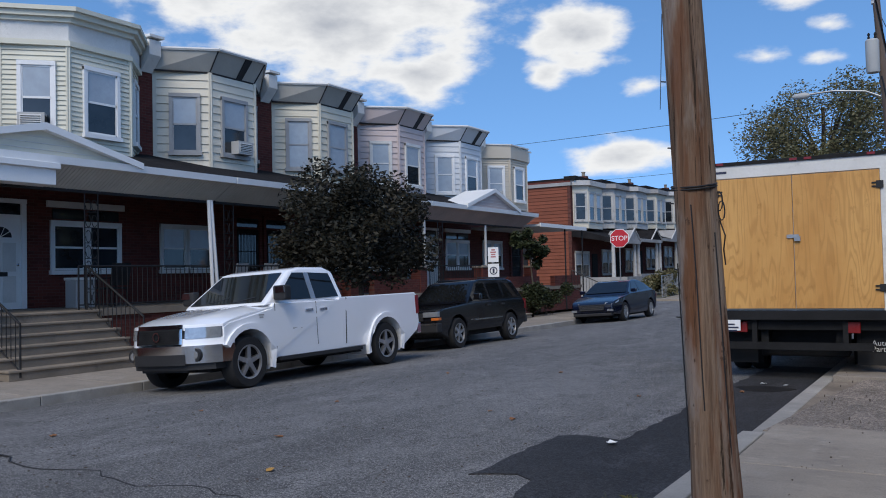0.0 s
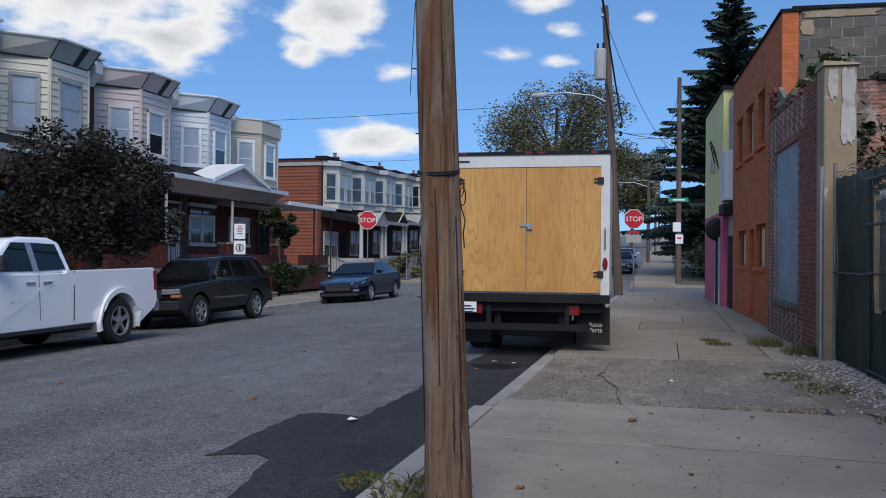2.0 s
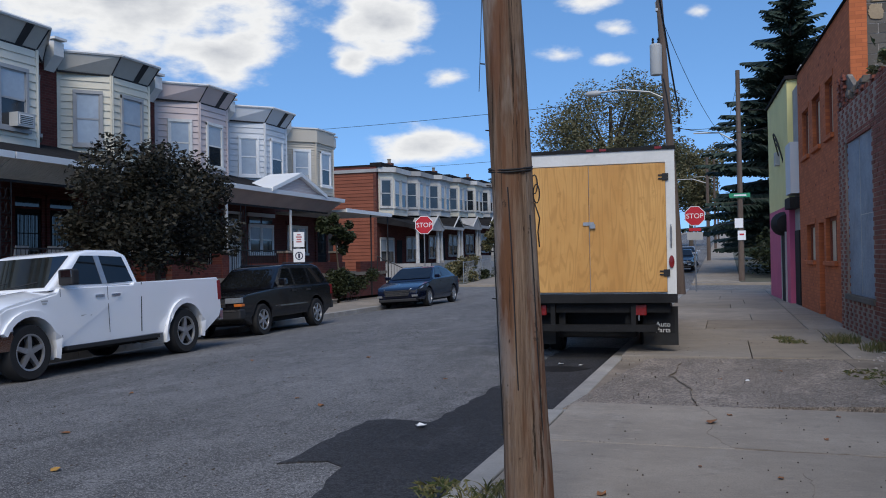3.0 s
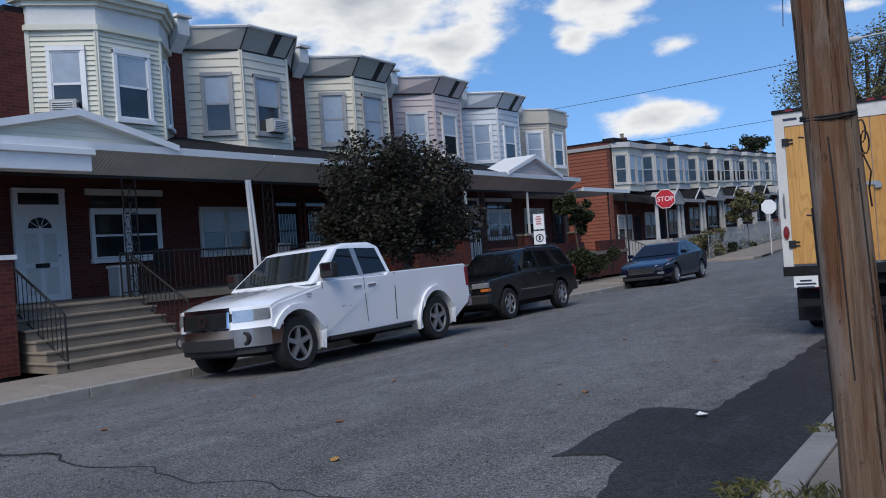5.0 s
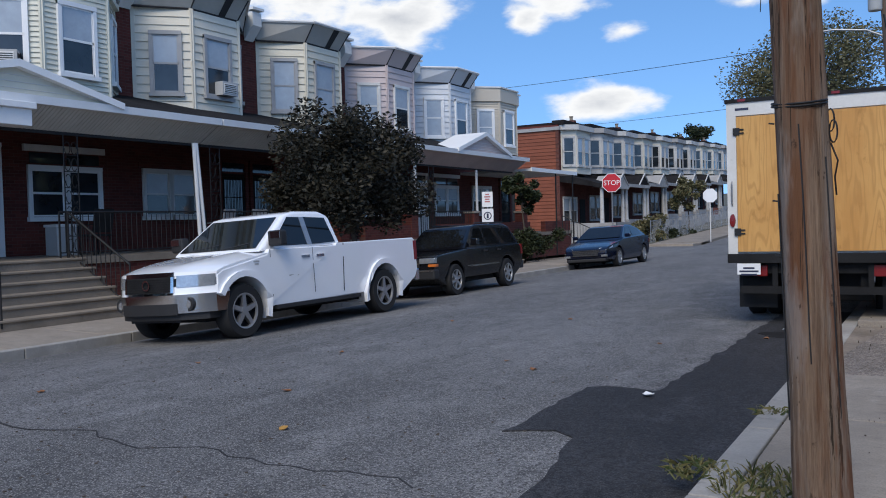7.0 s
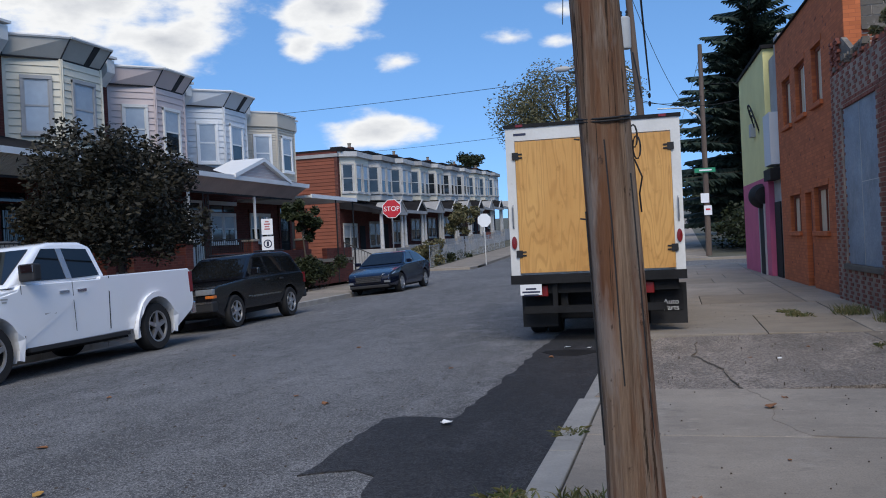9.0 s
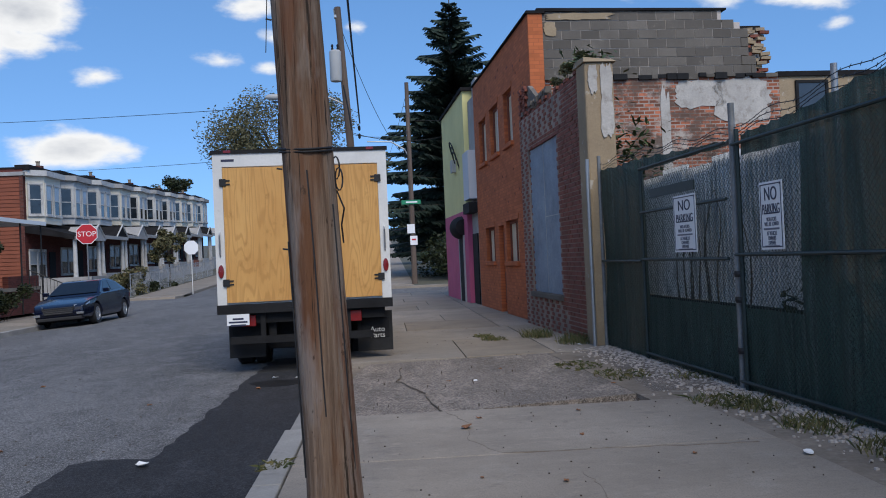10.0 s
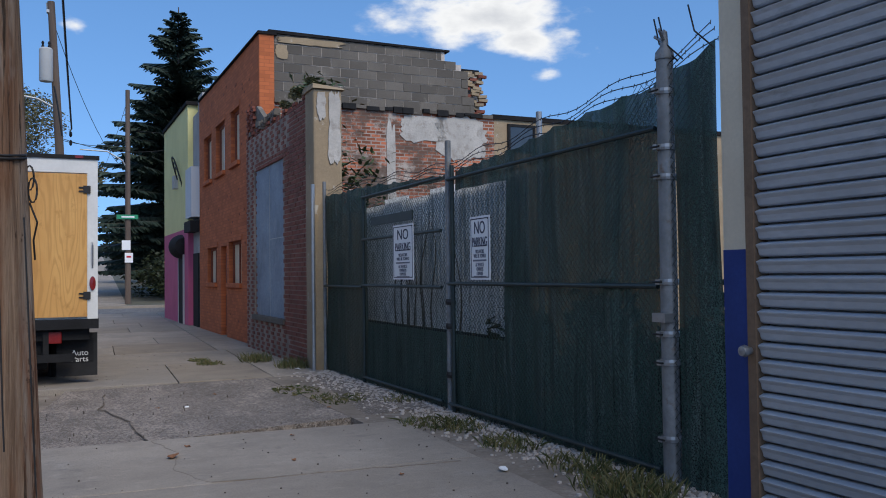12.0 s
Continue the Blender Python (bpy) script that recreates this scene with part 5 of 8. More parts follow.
for k, (a, b, c, d) in enumerate(((5.5, 5.72, 2.3, 4.95), (5.75, 6.9, 4.4, 4.98), (6.6, 8.0, 4.05, 4.98), (3.4, 4.4, 3.7, 4.05))):
    flake(pw, a, b, c, d, YP + 0.002, FLAKE, 20 + k)
flake(pw, XO + 0.33, 4.6, 6.22, 6.38, YP - 0.004, STUCCO, 41)
flake(pw, XO + 0.33, XO + 0.6, 5.9, 6.2, YP - 0.004, STUCCO, 42)
for o in (bf, pw, low):
    askew(o)

# ---- fence along the vacant lot ----
XE = 2.85
fe = thing("screened_fence", "chain-link gate fence covered with dark green windscreen", "fence")
TOPS_F = [(5.7, 3.02), (6.2, 2.88), (7.4, 2.77), (8.5, 2.68), (9.8, 2.61), (11.0, 2.66), (12.3, 2.73), (14.1, 2.75)]


def fence_top(y):
    """The height of the sagging top edge along the fence."""
    for (ya, za), (yb, zb) in zip(TOPS_F, TOPS_F[1:]):
        if y <= yb:
            return za + (zb - za) * (y - ya) / (yb - ya)
    return TOPS_F[-1][1]


def cloth(ya, yb, base, cap, amp, seed):
    """A hanging screen with folds; cap: its upper edge, or None for the sagging top of the fence."""
    ny, nz = max(6, int((yb - ya) * 16)), 22
    v, f = [], []
    for i in range(ny + 1):
        y = ya + (yb - ya) * i / ny
        top = fence_top(y) - 0.03 * math.sin(math.pi * ((i * 5.0 / ny) % 1)) if cap is None else cap
        for j in range(nz + 1):
            z = base + (top - base) * j / nz
            o = amp * (noise.noise(Vector((seed, y * 2.4, z * 0.5))) + 0.6 * noise.noise(Vector((seed + 4, y * 7, z * 0.6))) + 0.35 * noise.noise(Vector((seed + 9, y * 15, z * 0.9))))
            v.append((XE - 0.03 + o, y, z))
    for i in range(ny):
        for j in range(nz):
            a = i * (nz + 1) + j
            f.append((a, a + nz + 1, a + nz + 2, a + 1))
    return Geo().add(v, f)


for ya, yb, za, zb, sd, mt in ((5.74, 6.13, 0.1, None, 1.0, SCREEN), (6.28, 8.5, 0.1, None, 2.0, SCREEN), (8.5, 9.58, 0.1, 0.92, 2.0, SCREEN), (8.5, 9.58, 0.92, 2.4, 2.0, SCREEN_THIN), (8.5, 9.58, 2.4, None, 2.0, SCREEN),
                               (9.68, 12.28, 0.1, 0.92, 3.0, SCREEN), (9.68, 12.28, 0.92, 2.54, 3.0, SCREEN_THIN), (9.68, 12.28, 2.54, None, 3.0, SCREEN), (12.28, 14.0, 0.1, None, 5.0, SCREEN)):
    part("windscreen", cloth(ya, yb, za, zb, 0.05, sd), mt, fe, "dark green woven mesh cloth", smooth=True)
LINK = surface("dull green coated wire", (0.018, 0.034, 0.032), 0.5, var=0.2, scale=6, spec=0.5)
g = Geo()
for k in range(-46, 142):       # woven wire, one slant and the other
    for sg in (1, -1):
        y0 = 5.76 + 0.06 * k
        ya, yb = max(5.76, y0), min(14.0, y0 + 2.75)
        if yb - ya < 0.05:
            continue
        za, zb = ya - y0 + 0.12, yb - y0 + 0.12
        if sg < 0:
            za, zb = 2.87 - (ya - y0), 2.87 - (yb - y0)
        pts = []
        for s in range(7):
            y, z = ya + (yb - ya) * s / 6, za + (zb - za) * s / 6
            if 0.1 < z < fence_top(y) + 0.02:
                pts.append((XE - 0.062 + 0.004 * sg, y, z))
        if len(pts) > 1:
            g.tube(pts, 0.0022, n=3, caps=False)
tagged(part("chain_link", g, LINK, fe, "diamond-woven wire mesh"), kind="stuff")
PX = XE - 0.05
post_big = part("corner_post", Geo().tube([(PX, 6.21, 0), (PX, 6.21, 3.0)], 0.058, n=16).lathe([(0.066, 2.98), (0.062, 3.03), (0.03, 3.07), (0.022, 3.17), (0.001, 3.19)], (PX, 6.21, 0), "z", 16), POST, fe, "tall weathered galvanised pipe post", smooth=True)
for z in (0.42, 0.93, 1.12, 1.47, 2.18, 2.38, 2.76):
    part("clamp", Geo().lathe([(0.066, z - 0.02), (0.069, z), (0.066, z + 0.02)], (PX, 6.21, 0), "z", 16).box(PX - 0.10, 6.19, z - 0.018, PX - 0.055, 6.23, z + 0.018), STEEL, post_big)
    part("bolt", Geo().tube([(PX - 0.10, 6.165, z), (PX - 0.10, 6.255, z)], 0.007, n=6), IRON, post_big)
part("gate_latch", Geo().box(PX - 0.09, 6.15, 1.20, PX, 6.28, 1.26), STEEL, post_big)
part("barb_arm", Geo().tube([(PX, 6.21, 3.1), (PX - 0.10, 6.14, 3.16)], 0.012, n=6).tube([(PX, 6.21, 3.1), (PX + 0.02, 6.33, 3.17)], 0.012, n=6), STEEL, post_big)
for y, zt, r in ((9.64, 2.93, 0.032), (14.02, 2.95, 0.028)):
    part("post", Geo().tube([(XE - 0.07, y, 0), (XE - 0.07, y, zt)], r, n=10), POST, fe, "rusting galvanised gate post", smooth=True)
part("post", Geo().tube([(5.4, 12.1, 0), (5.4, 12.1, 3.85)], 0.045, n=10), STEEL, fe, smooth=True)
for y in (9.55, 12.28):
    part("gate_stile", Geo().tube([(XE - 0.07, y, 0.12), (XE - 0.07, y, 2.66)], 0.024, n=8), FENCE_RAIL, fe)
for z in (0.5, 1.0, 1.25):
    part("chain", Geo().lathe([(0.05, z - 0.03), (0.056, z), (0.05, z + 0.03)], (XE - 0.075, 9.60, 0), "z", 10), IRON, fe)
for ya, yb, z in ((6.28, 9.66, 1.44), (9.8, 12.28, 1.40), (12.32, 14.0, 1.38), (9.8, 12.28, 2.0), (9.8, 12.28, 2.56), (6.28, 9.66, 2.52), (6.28, 9.66, 0.2), (9.8, 12.28, 0.2)):
    part("rail", Geo().tube([(XE - 0.085, ya, z), (XE - 0.085, yb, z)], 0.018, n=8), FENCE_RAIL, fe)
part("brace", Geo().box(XE - 0.10, 10.55, 2.16, XE - 0.085, 11.9, 2.27), FENCE_RAIL, fe)
g = Geo()
for k in range(3):
    pts = [(XE + 0.0 - 0.03 * k, 5.75 + 8.2 * q_ / 60, fence_top(5.75 + 8.2 * q_ / 60) + 0.01 + 0.035 * k + 0.03 * math.sin(q_ * 0.8 + k)) for q_ in range(61)]
    g.tube(pts, 0.004, n=4)
    for p in pts[::1]:
        g.tube([(p[0] - 0.02, p[1] - 0.02, p[2] - 0.02), (p[0] + 0.02, p[1] + 0.02, p[2] + 0.02)], 0.003, n=4)
tagged(part("barbed_wire", g, IRON, fe), kind="stuff")
for y in (5.75, 6.05, 6.1):
    g = Geo().tube([(XE - 0.03, y, 2.95), (XE - 0.05, y + 0.16, 3.1), (XE - 0.02, y + 0.25, 3.3)], 0.006, n=5)
    part("wire_end", g, IRON, fe)
askew(fe)
# pale corrugated sheets standing behind the gate
SHEET = surface("stained pale corrugated metal", (0.86, 0.88, 0.88), 0.5, var=0.3, scale=5, fine=30, bump=0.05, stain=(0.22, 0.24, 0.24), stain_at=(0.5, 0.66), stretch=(1, 1.6, 0.12))
cs = thing("corrugated_sheets", "pale corrugated metal sheets standing behind the gate", "metal sheet")
for s in range(6):
    g = Geo()
    y0 = 8.7 + s * 0.75
    prof = [(XE + 0.32 + 0.035 * math.sin(q_ * 1.57), y0 + 0.73 * q_ / 28) for q_ in range(29)]
    g.prism(prof + [(p[0] + 0.006, p[1]) for p in reversed(prof)], 0.9, 2.55 - 0.06 * (s % 2), "z")
    part("sheet", g, SHEET, cs)
part("base_board", Geo().box(XE + 0.32, 8.7, 0.0, XE + 0.35, 13.2, 0.89), BLACKISH, cs, "dark boards below the sheets")
part("bracing", Geo().box(XE + 0.37, 9.4, 1.0, XE + 0.44, 13.1, 1.1).box(XE + 0.37, 9.4, 0.0, XE + 0.44, 9.5, 2.5).box(XE + 0.37, 13.0, 0.0, XE + 0.44, 13.1, 2.5), BLACKISH, cs)
g = Geo()
q = random.Random(17)
for k in range(9):              # dead vine stems hanging before the sheets
    y = q.uniform(9.9, 11.9)
    g.tube([(XE + 0.2, y + 0.25 * math.sin(s * 0.9 + k) * s / 6, 0.9 + 0.25 * s) for s in range(int(q.uniform(4, 7)))], 0.011, 0.004, n=5)
tagged(part("dead_vine", g, BARK, cs), kind="stuff")
askew(cs)


INK_GREY = surface("faded sign print", (0.16, 0.17, 0.21), 0.6, var=0.2, bump=0)


def parking_sign(y0, y1, z0, z1):
    s = thing("no_parking_sign", "white no parking notice wired to the green fence", "sign", group="parking notices")
    w = y1 - y0
    m = pose(XE - 0.11, (y0 + y1) / 2, z1, 90, 0, -90)
    part("plate", Geo().box(XE - 0.11, y0, z0, XE - 0.104, y1, z1), SIGN_WHITE, s)
    part("border", Geo().box(XE - 0.113, y0 + .02, z0 + .02, XE - 0.111, y0 + .03, z1 - .02).box(XE - 0.113, y1 - .03, z0 + .02, XE - 0.111, y1 - .02, z1 - .02).box(XE - 0.113, y0 + .02, z0 + .02, XE - 0.111, y1 - .02, z0 + .03).box(XE - 0.113, y0 + .02, z1 - .03, XE - 0.111, y1 - .02, z1 - .02), INK, s)
    h = z1 - z0
    for body, dz, size, sx in (("NO", 0.13, 0.17, 2.1 * w), ("PARKING", 0.28, 0.13, 1.4 * w)):
        text_on("lettering", body, size, m @ Matrix.Translation((0, -dz * h / 0.68, 0.002)) @ Matrix.Diagonal((sx, 1, 1, 1)), INK, s)
    part("rule", Geo().box(XE - 0.113, y0 + .08, z1 - 0.325 * h / .68, XE - 0.111, y1 - .08, z1 - 0.312 * h / .68), INK, s)
    for k, body in enumerate(("VIOLATORS", "WILL BE TOWED", "", "AT VEHICLE", "OWNERS", "EXPENSE")):
        mk = m @ Matrix.Translation((0, -(0.38 + 0.047 * k) * h / 0.68, 0.002))
        if body:
            text_on("lettering", body, 0.052, mk @ Matrix.Diagonal((1.55 * w, 1, 1, 1)), INK_GREY, s)
        else:
            bars("print_line", s, mk, w * 0.75, (0.9,), 0.03, INK_GREY)
    bars("print_line", s, m @ Matrix.Translation((0, -0.645 * h / 0.68, 0.001)), w * 0.7, (0.9,), 0.018, INK_GREY)
    for yy in (y0 + 0.03, y1 - 0.03):
        part("wire_tie", Geo().tube([(XE - 0.118, yy, z1 - 0.035), (XE - 0.06, yy, z1 - 0.02)], 0.004, n=5), IRON, s)
    return askew(s)


parking_sign(10.50, 11.12, 1.48, 2.12)
parking_sign(8.66, 9.07, 1.48, 2.09)

# ---- roller-shutter building beside the camera ----
sb = thing("shutter_building", "masonry garage front with cream and navy pier and grey roller shutter", "building")
part("pier_upper", Geo().box(XE - 0.02, 5.53, 1.67, XE + 0.3, 5.72, 4.2), CREAM, sb, "cream painted pier")
part("pier_lower", Geo().box(XE - 0.022, 5.528, 0.05, XE + 0.3, 5.722, 1.67), BLUE, sb, "navy painted pier base")
part("guide_rail", Geo().box(XE - 0.03, 5.46, 0.05, XE + 0.1, 5.525, 4.2), GUIDE, sb, "rust-brown shutter guide rail")
part("lintel", Geo().box(XE - 0.02, -4.0, 4.2, XE + 0.3, 5.72, 5.4), CREAM, sb)
part("wall", Geo().box(XE + 0.3, -4.0, 0, XE + 6, 5.72, 5.3), GREYWALL, sb)
part("wall", Geo().box(XE - 0.02, -12.0, 0, XE + 6, -4.0, 5.3), CREAM, sb)
sh = part("roller_shutter", Geo().box(XE + 0.088, -4.0, 0.02, XE + 0.16, 5.46, 4.2), SHUT, sb, "grey corrugated roller shutter")
prof = [(XE + 0.09, 0.0), (XE + 0.022, 0.001), (XE + 0.006, 0.012), (XE - 0.004, 0.046), (XE - 0.018, 0.065), (XE - 0.020, 0.072), (XE + 0.012, 0.084), (XE + 0.022, 0.087), (XE + 0.09, 0.087)]
slat = Geo().prism(prof, -4.0, 5.455, "y").mesh("slat", SHUT)
for k in range(41):
    part("slat", slat, SHUT, sh).matrix_basis = pose(0, 0, 0.022 + 0.1 * k)
part("knob", Geo().lathe([(0.001, -0.09), (0.03, -0.085), (0.037, -0.06), (0.025, -0.03), (0.018, 0.0)], (XE - 0.02, 5.50, 1.06), "x", 16), STEEL, sb, smooth=True)
askew(sb)

# ---- porches: roofs, steps, doors, windows, columns ----
WALLF = face_frame((XW, 0.0), (XW, 40.0))
assert WALLF[2].x > 0


def porch_roof(ya, yb, label, awn, gable=None):
    r = thing("porch_roof", label, "porch roof", group="porch roofs")
    part("felt", Geo().hexa([(XW, ya, 4.47), (XP + .2, ya, 4.05), (XP + .2, yb, 4.05), (XW, yb, 4.47)], [(XW, ya, 5.0), (XP + .2, ya, 4.13), (XP + .2, yb, 4.13), (XW, yb, 5.0)]), ROOF, r, "black roofing felt")
    part("gutter", Geo().hexa([(XP + .16, ya, 3.99), (XP + .28, ya, 3.99), (XP + .28, yb, 3.99), (XP + .16, yb, 3.99)], [(XP + .16, ya, 4.13), (XP + .30, ya, 4.14), (XP + .30, yb, 4.14), (XP + .16, yb, 4.13)]), WHITE, r, "white gutter board")
    n = int((yb - ya) / 0.09)
    sof = part("soffit", Geo().hexa([(XP - .55, ya, 3.63), (XP - .5, ya, 3.61), (XP - .5, yb, 3.61), (XP - .55, yb, 3.63)], [(XP + .1, ya, 4.01), (XP + .17, ya, 4.01), (XP + .17, yb, 4.01), (XP + .1, yb, 4.01)]), awn, r, "grey metal awning panel")
    g = Geo()
    for k in range(n):
        y = ya + (k + 0.5) * (yb - ya) / n
        g.hexa([(XP - .50, y - .012, 3.605), (XP - .485, y - .012, 3.605), (XP - .485, y + .012, 3.605), (XP - .50, y + .012, 3.605)], [(XP + .172, y - .012, 4.), (XP + .187, y - .012, 4.), (XP + .187, y + .012, 4.), (XP + .172, y + .012, 4.)])
    tagged(part("rib", g, awn, sof), kind="stuff")
    # near-black boards carry the shade under the porch roof in their colour
    part("ceiling_board", Geo().box(XW, ya, 4.11, XP, yb, 4.18).box(XP - .6, ya, 3.55, XP - .5, yb, 3.68), DARK_TRIM_SHADE, r)
    if gable:
        ga, gb, ap, zt = gable
        part("gable", Geo().prism([(ga, 4.13), (gb, 4.13), (ap, zt)], XP - .9, XP + .18, "x"), SIDING[0] if awn is AWN else SIDING[3], r, "sided gable over the entrance")
        part("rake", Geo().hexa([(XP - 1.0, ga - .15, 4.06), (XP + .34, ga - .15, 4.06), (XP + .34, ap, zt), (XP - 1.0, ap, zt)], [(XP - 1.0, ga - .15, 4.19), (XP + .34, ga - .15, 4.19), (XP + .34, ap, zt + .14), (XP - 1.0, ap, zt + .14)]), WHITE, r)
        part("rake", Geo().hexa([(XP - 1.0, ap, zt), (XP + .34, ap, zt), (XP + .34, gb + .15, 4.06), (XP - 1.0, gb + .15, 4.06)], [(XP - 1.0, ap, zt + .14), (XP + .34, ap, zt + .14), (XP + .34, gb + .15, 4.19), (XP - 1.0, gb + .15, 4.19)]), WHITE, r)
        k = 1
        while 4.13 + 0.12 * k < zt - 0.1:
            f = (0.12 * k) / (zt - 4.13)
            part("siding_board", Geo().box(XP + .18, ga + (ap - ga) * f, 4.13 + 0.12 * k - 0.012, XP + .196, gb + (ap - gb) * f, 4.13 + 0.12 * k), WHITE_OLD, r)
            k += 1
    return r


porch_roof(8.6, 15.9, "black felt porch roof with white gable and gutter", AWN, (8.4, 12.95, 10.8, 4.62))
porch_roof(15.94, 24.9, "sloping porch roof with dark felt and white gutter", AWN)
porch_roof(24.94, 33.3, "porch roof with pinkish awning panels and a gable", AWN_PINK, (27.4, 31.4, 29.4, 4.75))
eb = thing("entrance_beam", "white painted beam over the porch entrance", "beam")
part("beam", Geo().box(XP - .1, 8.6, 3.55, XP + .34, 11.0, 3.86), WHITE, eb, bevel=0.01)
part("moulding", Geo().box(XP - .12, 8.6, 3.86, XP + .42, 11.05, 3.98), WHITE, eb, bevel=0.01)
flat = thing("porch_roof", "thin flat white porch roof of the corner house", "porch roof", group="porch roofs")
part("deck", Geo().box(XW, 33.34, 3.62, XP + 0.3, 38.4, 3.72), WHITE_OLD, flat)
part("edge", Geo().box(XP + 0.3, 33.34, 3.6, XP + 0.36, 38.4, 3.76), WHITE, flat)
for y in (36.2, 38.2):
    part("post", Geo().tube([(XP + .2, y, 0), (XP + .2, y, 3.62)], 0.035, n=8), IRON, flat)


def house_door(house, y0, y1, style):
    z0 = FLOOR
    d = part("door", slab_on(Geo(), WALLF, y0, y1, z0, z0 + 2.08, 0.0, 0.03), WHITE if style == "white" else BLACKISH, house, "white panelled front door with a fanlight" if style == "white" else "black iron security door")
    g = Geo()
    slab_on(g, WALLF, y0 - 0.12, y0, z0, z0 + 2.45, 0.0, 0.08)
    slab_on(g, WALLF, y1, y1 + 0.12, z0, z0 + 2.45, 0.0, 0.08)
    slab_on(g, WALLF, y0 - 0.12, y1 + 0.12, z0 + 2.40, z0 + 2.5, 0.0, 0.10)
    slab_on(g, WALLF, y0, y1, z0 + 2.08, z0 + 2.14, 0.0, 0.07)
    part("door_frame", g, WHITE if style == "white" else RED_BRICK, d)
    part("transom", slab_on(Geo(), WALLF, y0, y1, z0 + 2.14, z0 + 2.4, 0.0, 0.03), GLASS, d)
    w = y1 - y0
    if style == "white":
        ym = (y0 + y1) / 2
        fan = [(ym + 0.28 * math.cos(t), z0 + 1.62 + 0.24 * math.sin(t)) for t in [math.pi * q / 12 for q in range(13)]]
        part("fanlight", Geo().prism(fan, XW + 0.03, XW + 0.036, "x"), GLASS, d)
        g = Geo()
        for t in (0.6, 1.2, 1.9, 2.5):
            g.tube([(XW + 0.04, ym, z0 + 1.62), (XW + 0.04, ym + 0.28 * math.cos(t), z0 + 1.62 + 0.24 * math.sin(t))], 0.008, n=4)
        part("glazing_bar", g, WHITE, d)
        for a, b, c, e in ((0.12, 0.44, 0.15, 0.75), (0.56, 0.88, 0.15, 0.75), (0.12, 0.44, 0.85, 1.5), (0.56, 0.88, 0.85, 1.5)):
            part("panel", slab_on(Geo(), WALLF, y0 + a * w, y0 + b * w, z0 + c, z0 + e, 0.03, 0.04), WHITE_OLD, d)
        part("letter_slot", slab_on(Geo(), WALLF, y0 + 0.33 * w, y0 + 0.67 * w, z0 + 0.74, z0 + 0.84, 0.04, 0.05), IRON, d)
        part("knob", Geo().lathe([(0.001, 0.09), (0.03, 0.08), (0.03, 0.05), (0.015, 0.03)], (XW, y1 - 0.09, z0 + 1.0), "x", 10), CHROME, d)
    else:
        g = Geo()
        for k in range(7):
            y = y0 + 0.08 + k * (w - 0.16) / 6
            g.tube([(XW + 0.06, y, z0 + 0.1), (XW + 0.06, y, z0 + 2.0)], 0.010, n=5)
        for z in (0.1, 0.75, 1.4, 2.0):
            g.tube([(XW + 0.06, y0 + .05, z0 + z), (XW + 0.06, y1 - .05, z0 + z)], 0.012, n=5)
        part("grille", g, IRON if house is not HOUSES[3][0] else WHITE_OLD, d)
        part("pane", slab_on(Geo(), WALLF, y0 + 0.1, y1 - 0.1, z0 + 0.9, z0 + 1.9, 0.03, 0.036), GLASS, d)
    return d


for k in range(6):
    h = HOUSES[k][0]
    s = 9.0 * (k // 2)
    fm = WHITE if k in (0, 4) else WHITE_OLD
    if k % 2 == 0:
        house_door(h, 11.36 + s, 12.34 + s, "white" if k in (0, 4) else "iron")
        for a, b in ((13.16, 14.02), (14.14, 15.0)):
            window(h, WALLF, a + s, b + s, 1.95, 3.05, fm, upper=GLASS if k == 0 else BLIND, base=0.0)
            part("transom", slab_on(Geo(), WALLF, a + s, b + s, 3.18, 3.42, 0.0, 0.03), GLASS, h)
        part("lintel", slab_on(Geo(), WALLF, 13.0 + s, 15.15 + s, 3.45, 3.6, 0.0, 0.08), WHITE_OLD, h)
    else:
        house_door(h, 19.1 - 9 + 4.5 * 2 + s - 0.0, 20.05 + s, "iron")
        for a, b in ((16.38, 17.18), (17.30, 18.10)):
            window(h, WALLF, a + s, b + s, 1.95, 3.1, fm, base=0.0)
        part("lintel", slab_on(Geo(), WALLF, 16.2 + s, 18.25 + s, 3.2, 3.35, 0.0, 0.06), RED_BRICK, h)

air_conditioner(HOUSES[0][1][0], 0.44, 5.12, "grey air conditioner in a cream house window")
air_conditioner(HOUSES[1][1][1], 0.72, 5.14, "pale air conditioner hanging out of a bay window")
air_conditioner(HOUSES[5][1][0], 0.44, 5.02, "small air conditioner in the beige house window")


def steps(y0, y1, label, n=6):
    st = thing("front_steps", label, "steps", group="front steps")
    rise, run = FLOOR / n, 0.28
    for k in range(n):
        x1 = XP + 0.06 + (n - k) * run
        part("step", Geo().box(XP + 0.06, y0, k * rise, x1, y1, (k + 1) * rise - 0.045), CONC_OLD, st)
        part("tread", Geo().box(XP + 0.06, y0 - 0.03, (k + 1) * rise - 0.045, x1 + 0.035, y1 + 0.03, (k + 1) * rise), CONC_OLD, st, bevel=0.012)
    return st


steps(9.15, 12.0, "worn concrete front steps up to the porch")
steps(18.9, 20.6, "concrete front steps between the porches")
steps(28.0, 29.3, "concrete front steps by the hedge")
XS = XP + 0.06 + 6 * 0.28
railing("stair_railing", "black wrought iron stair railing", (XS, 9.35, 0), (XP, 9.35, 0), (0.05, FLOOR), (0.95, FLOOR + 0.9))
railing("stair_railing", "black wrought iron stair railing", (XS, 11.9, 0), (XP, 11.9, 0), (0.05, FLOOR), (0.95, FLOOR + 0.9))
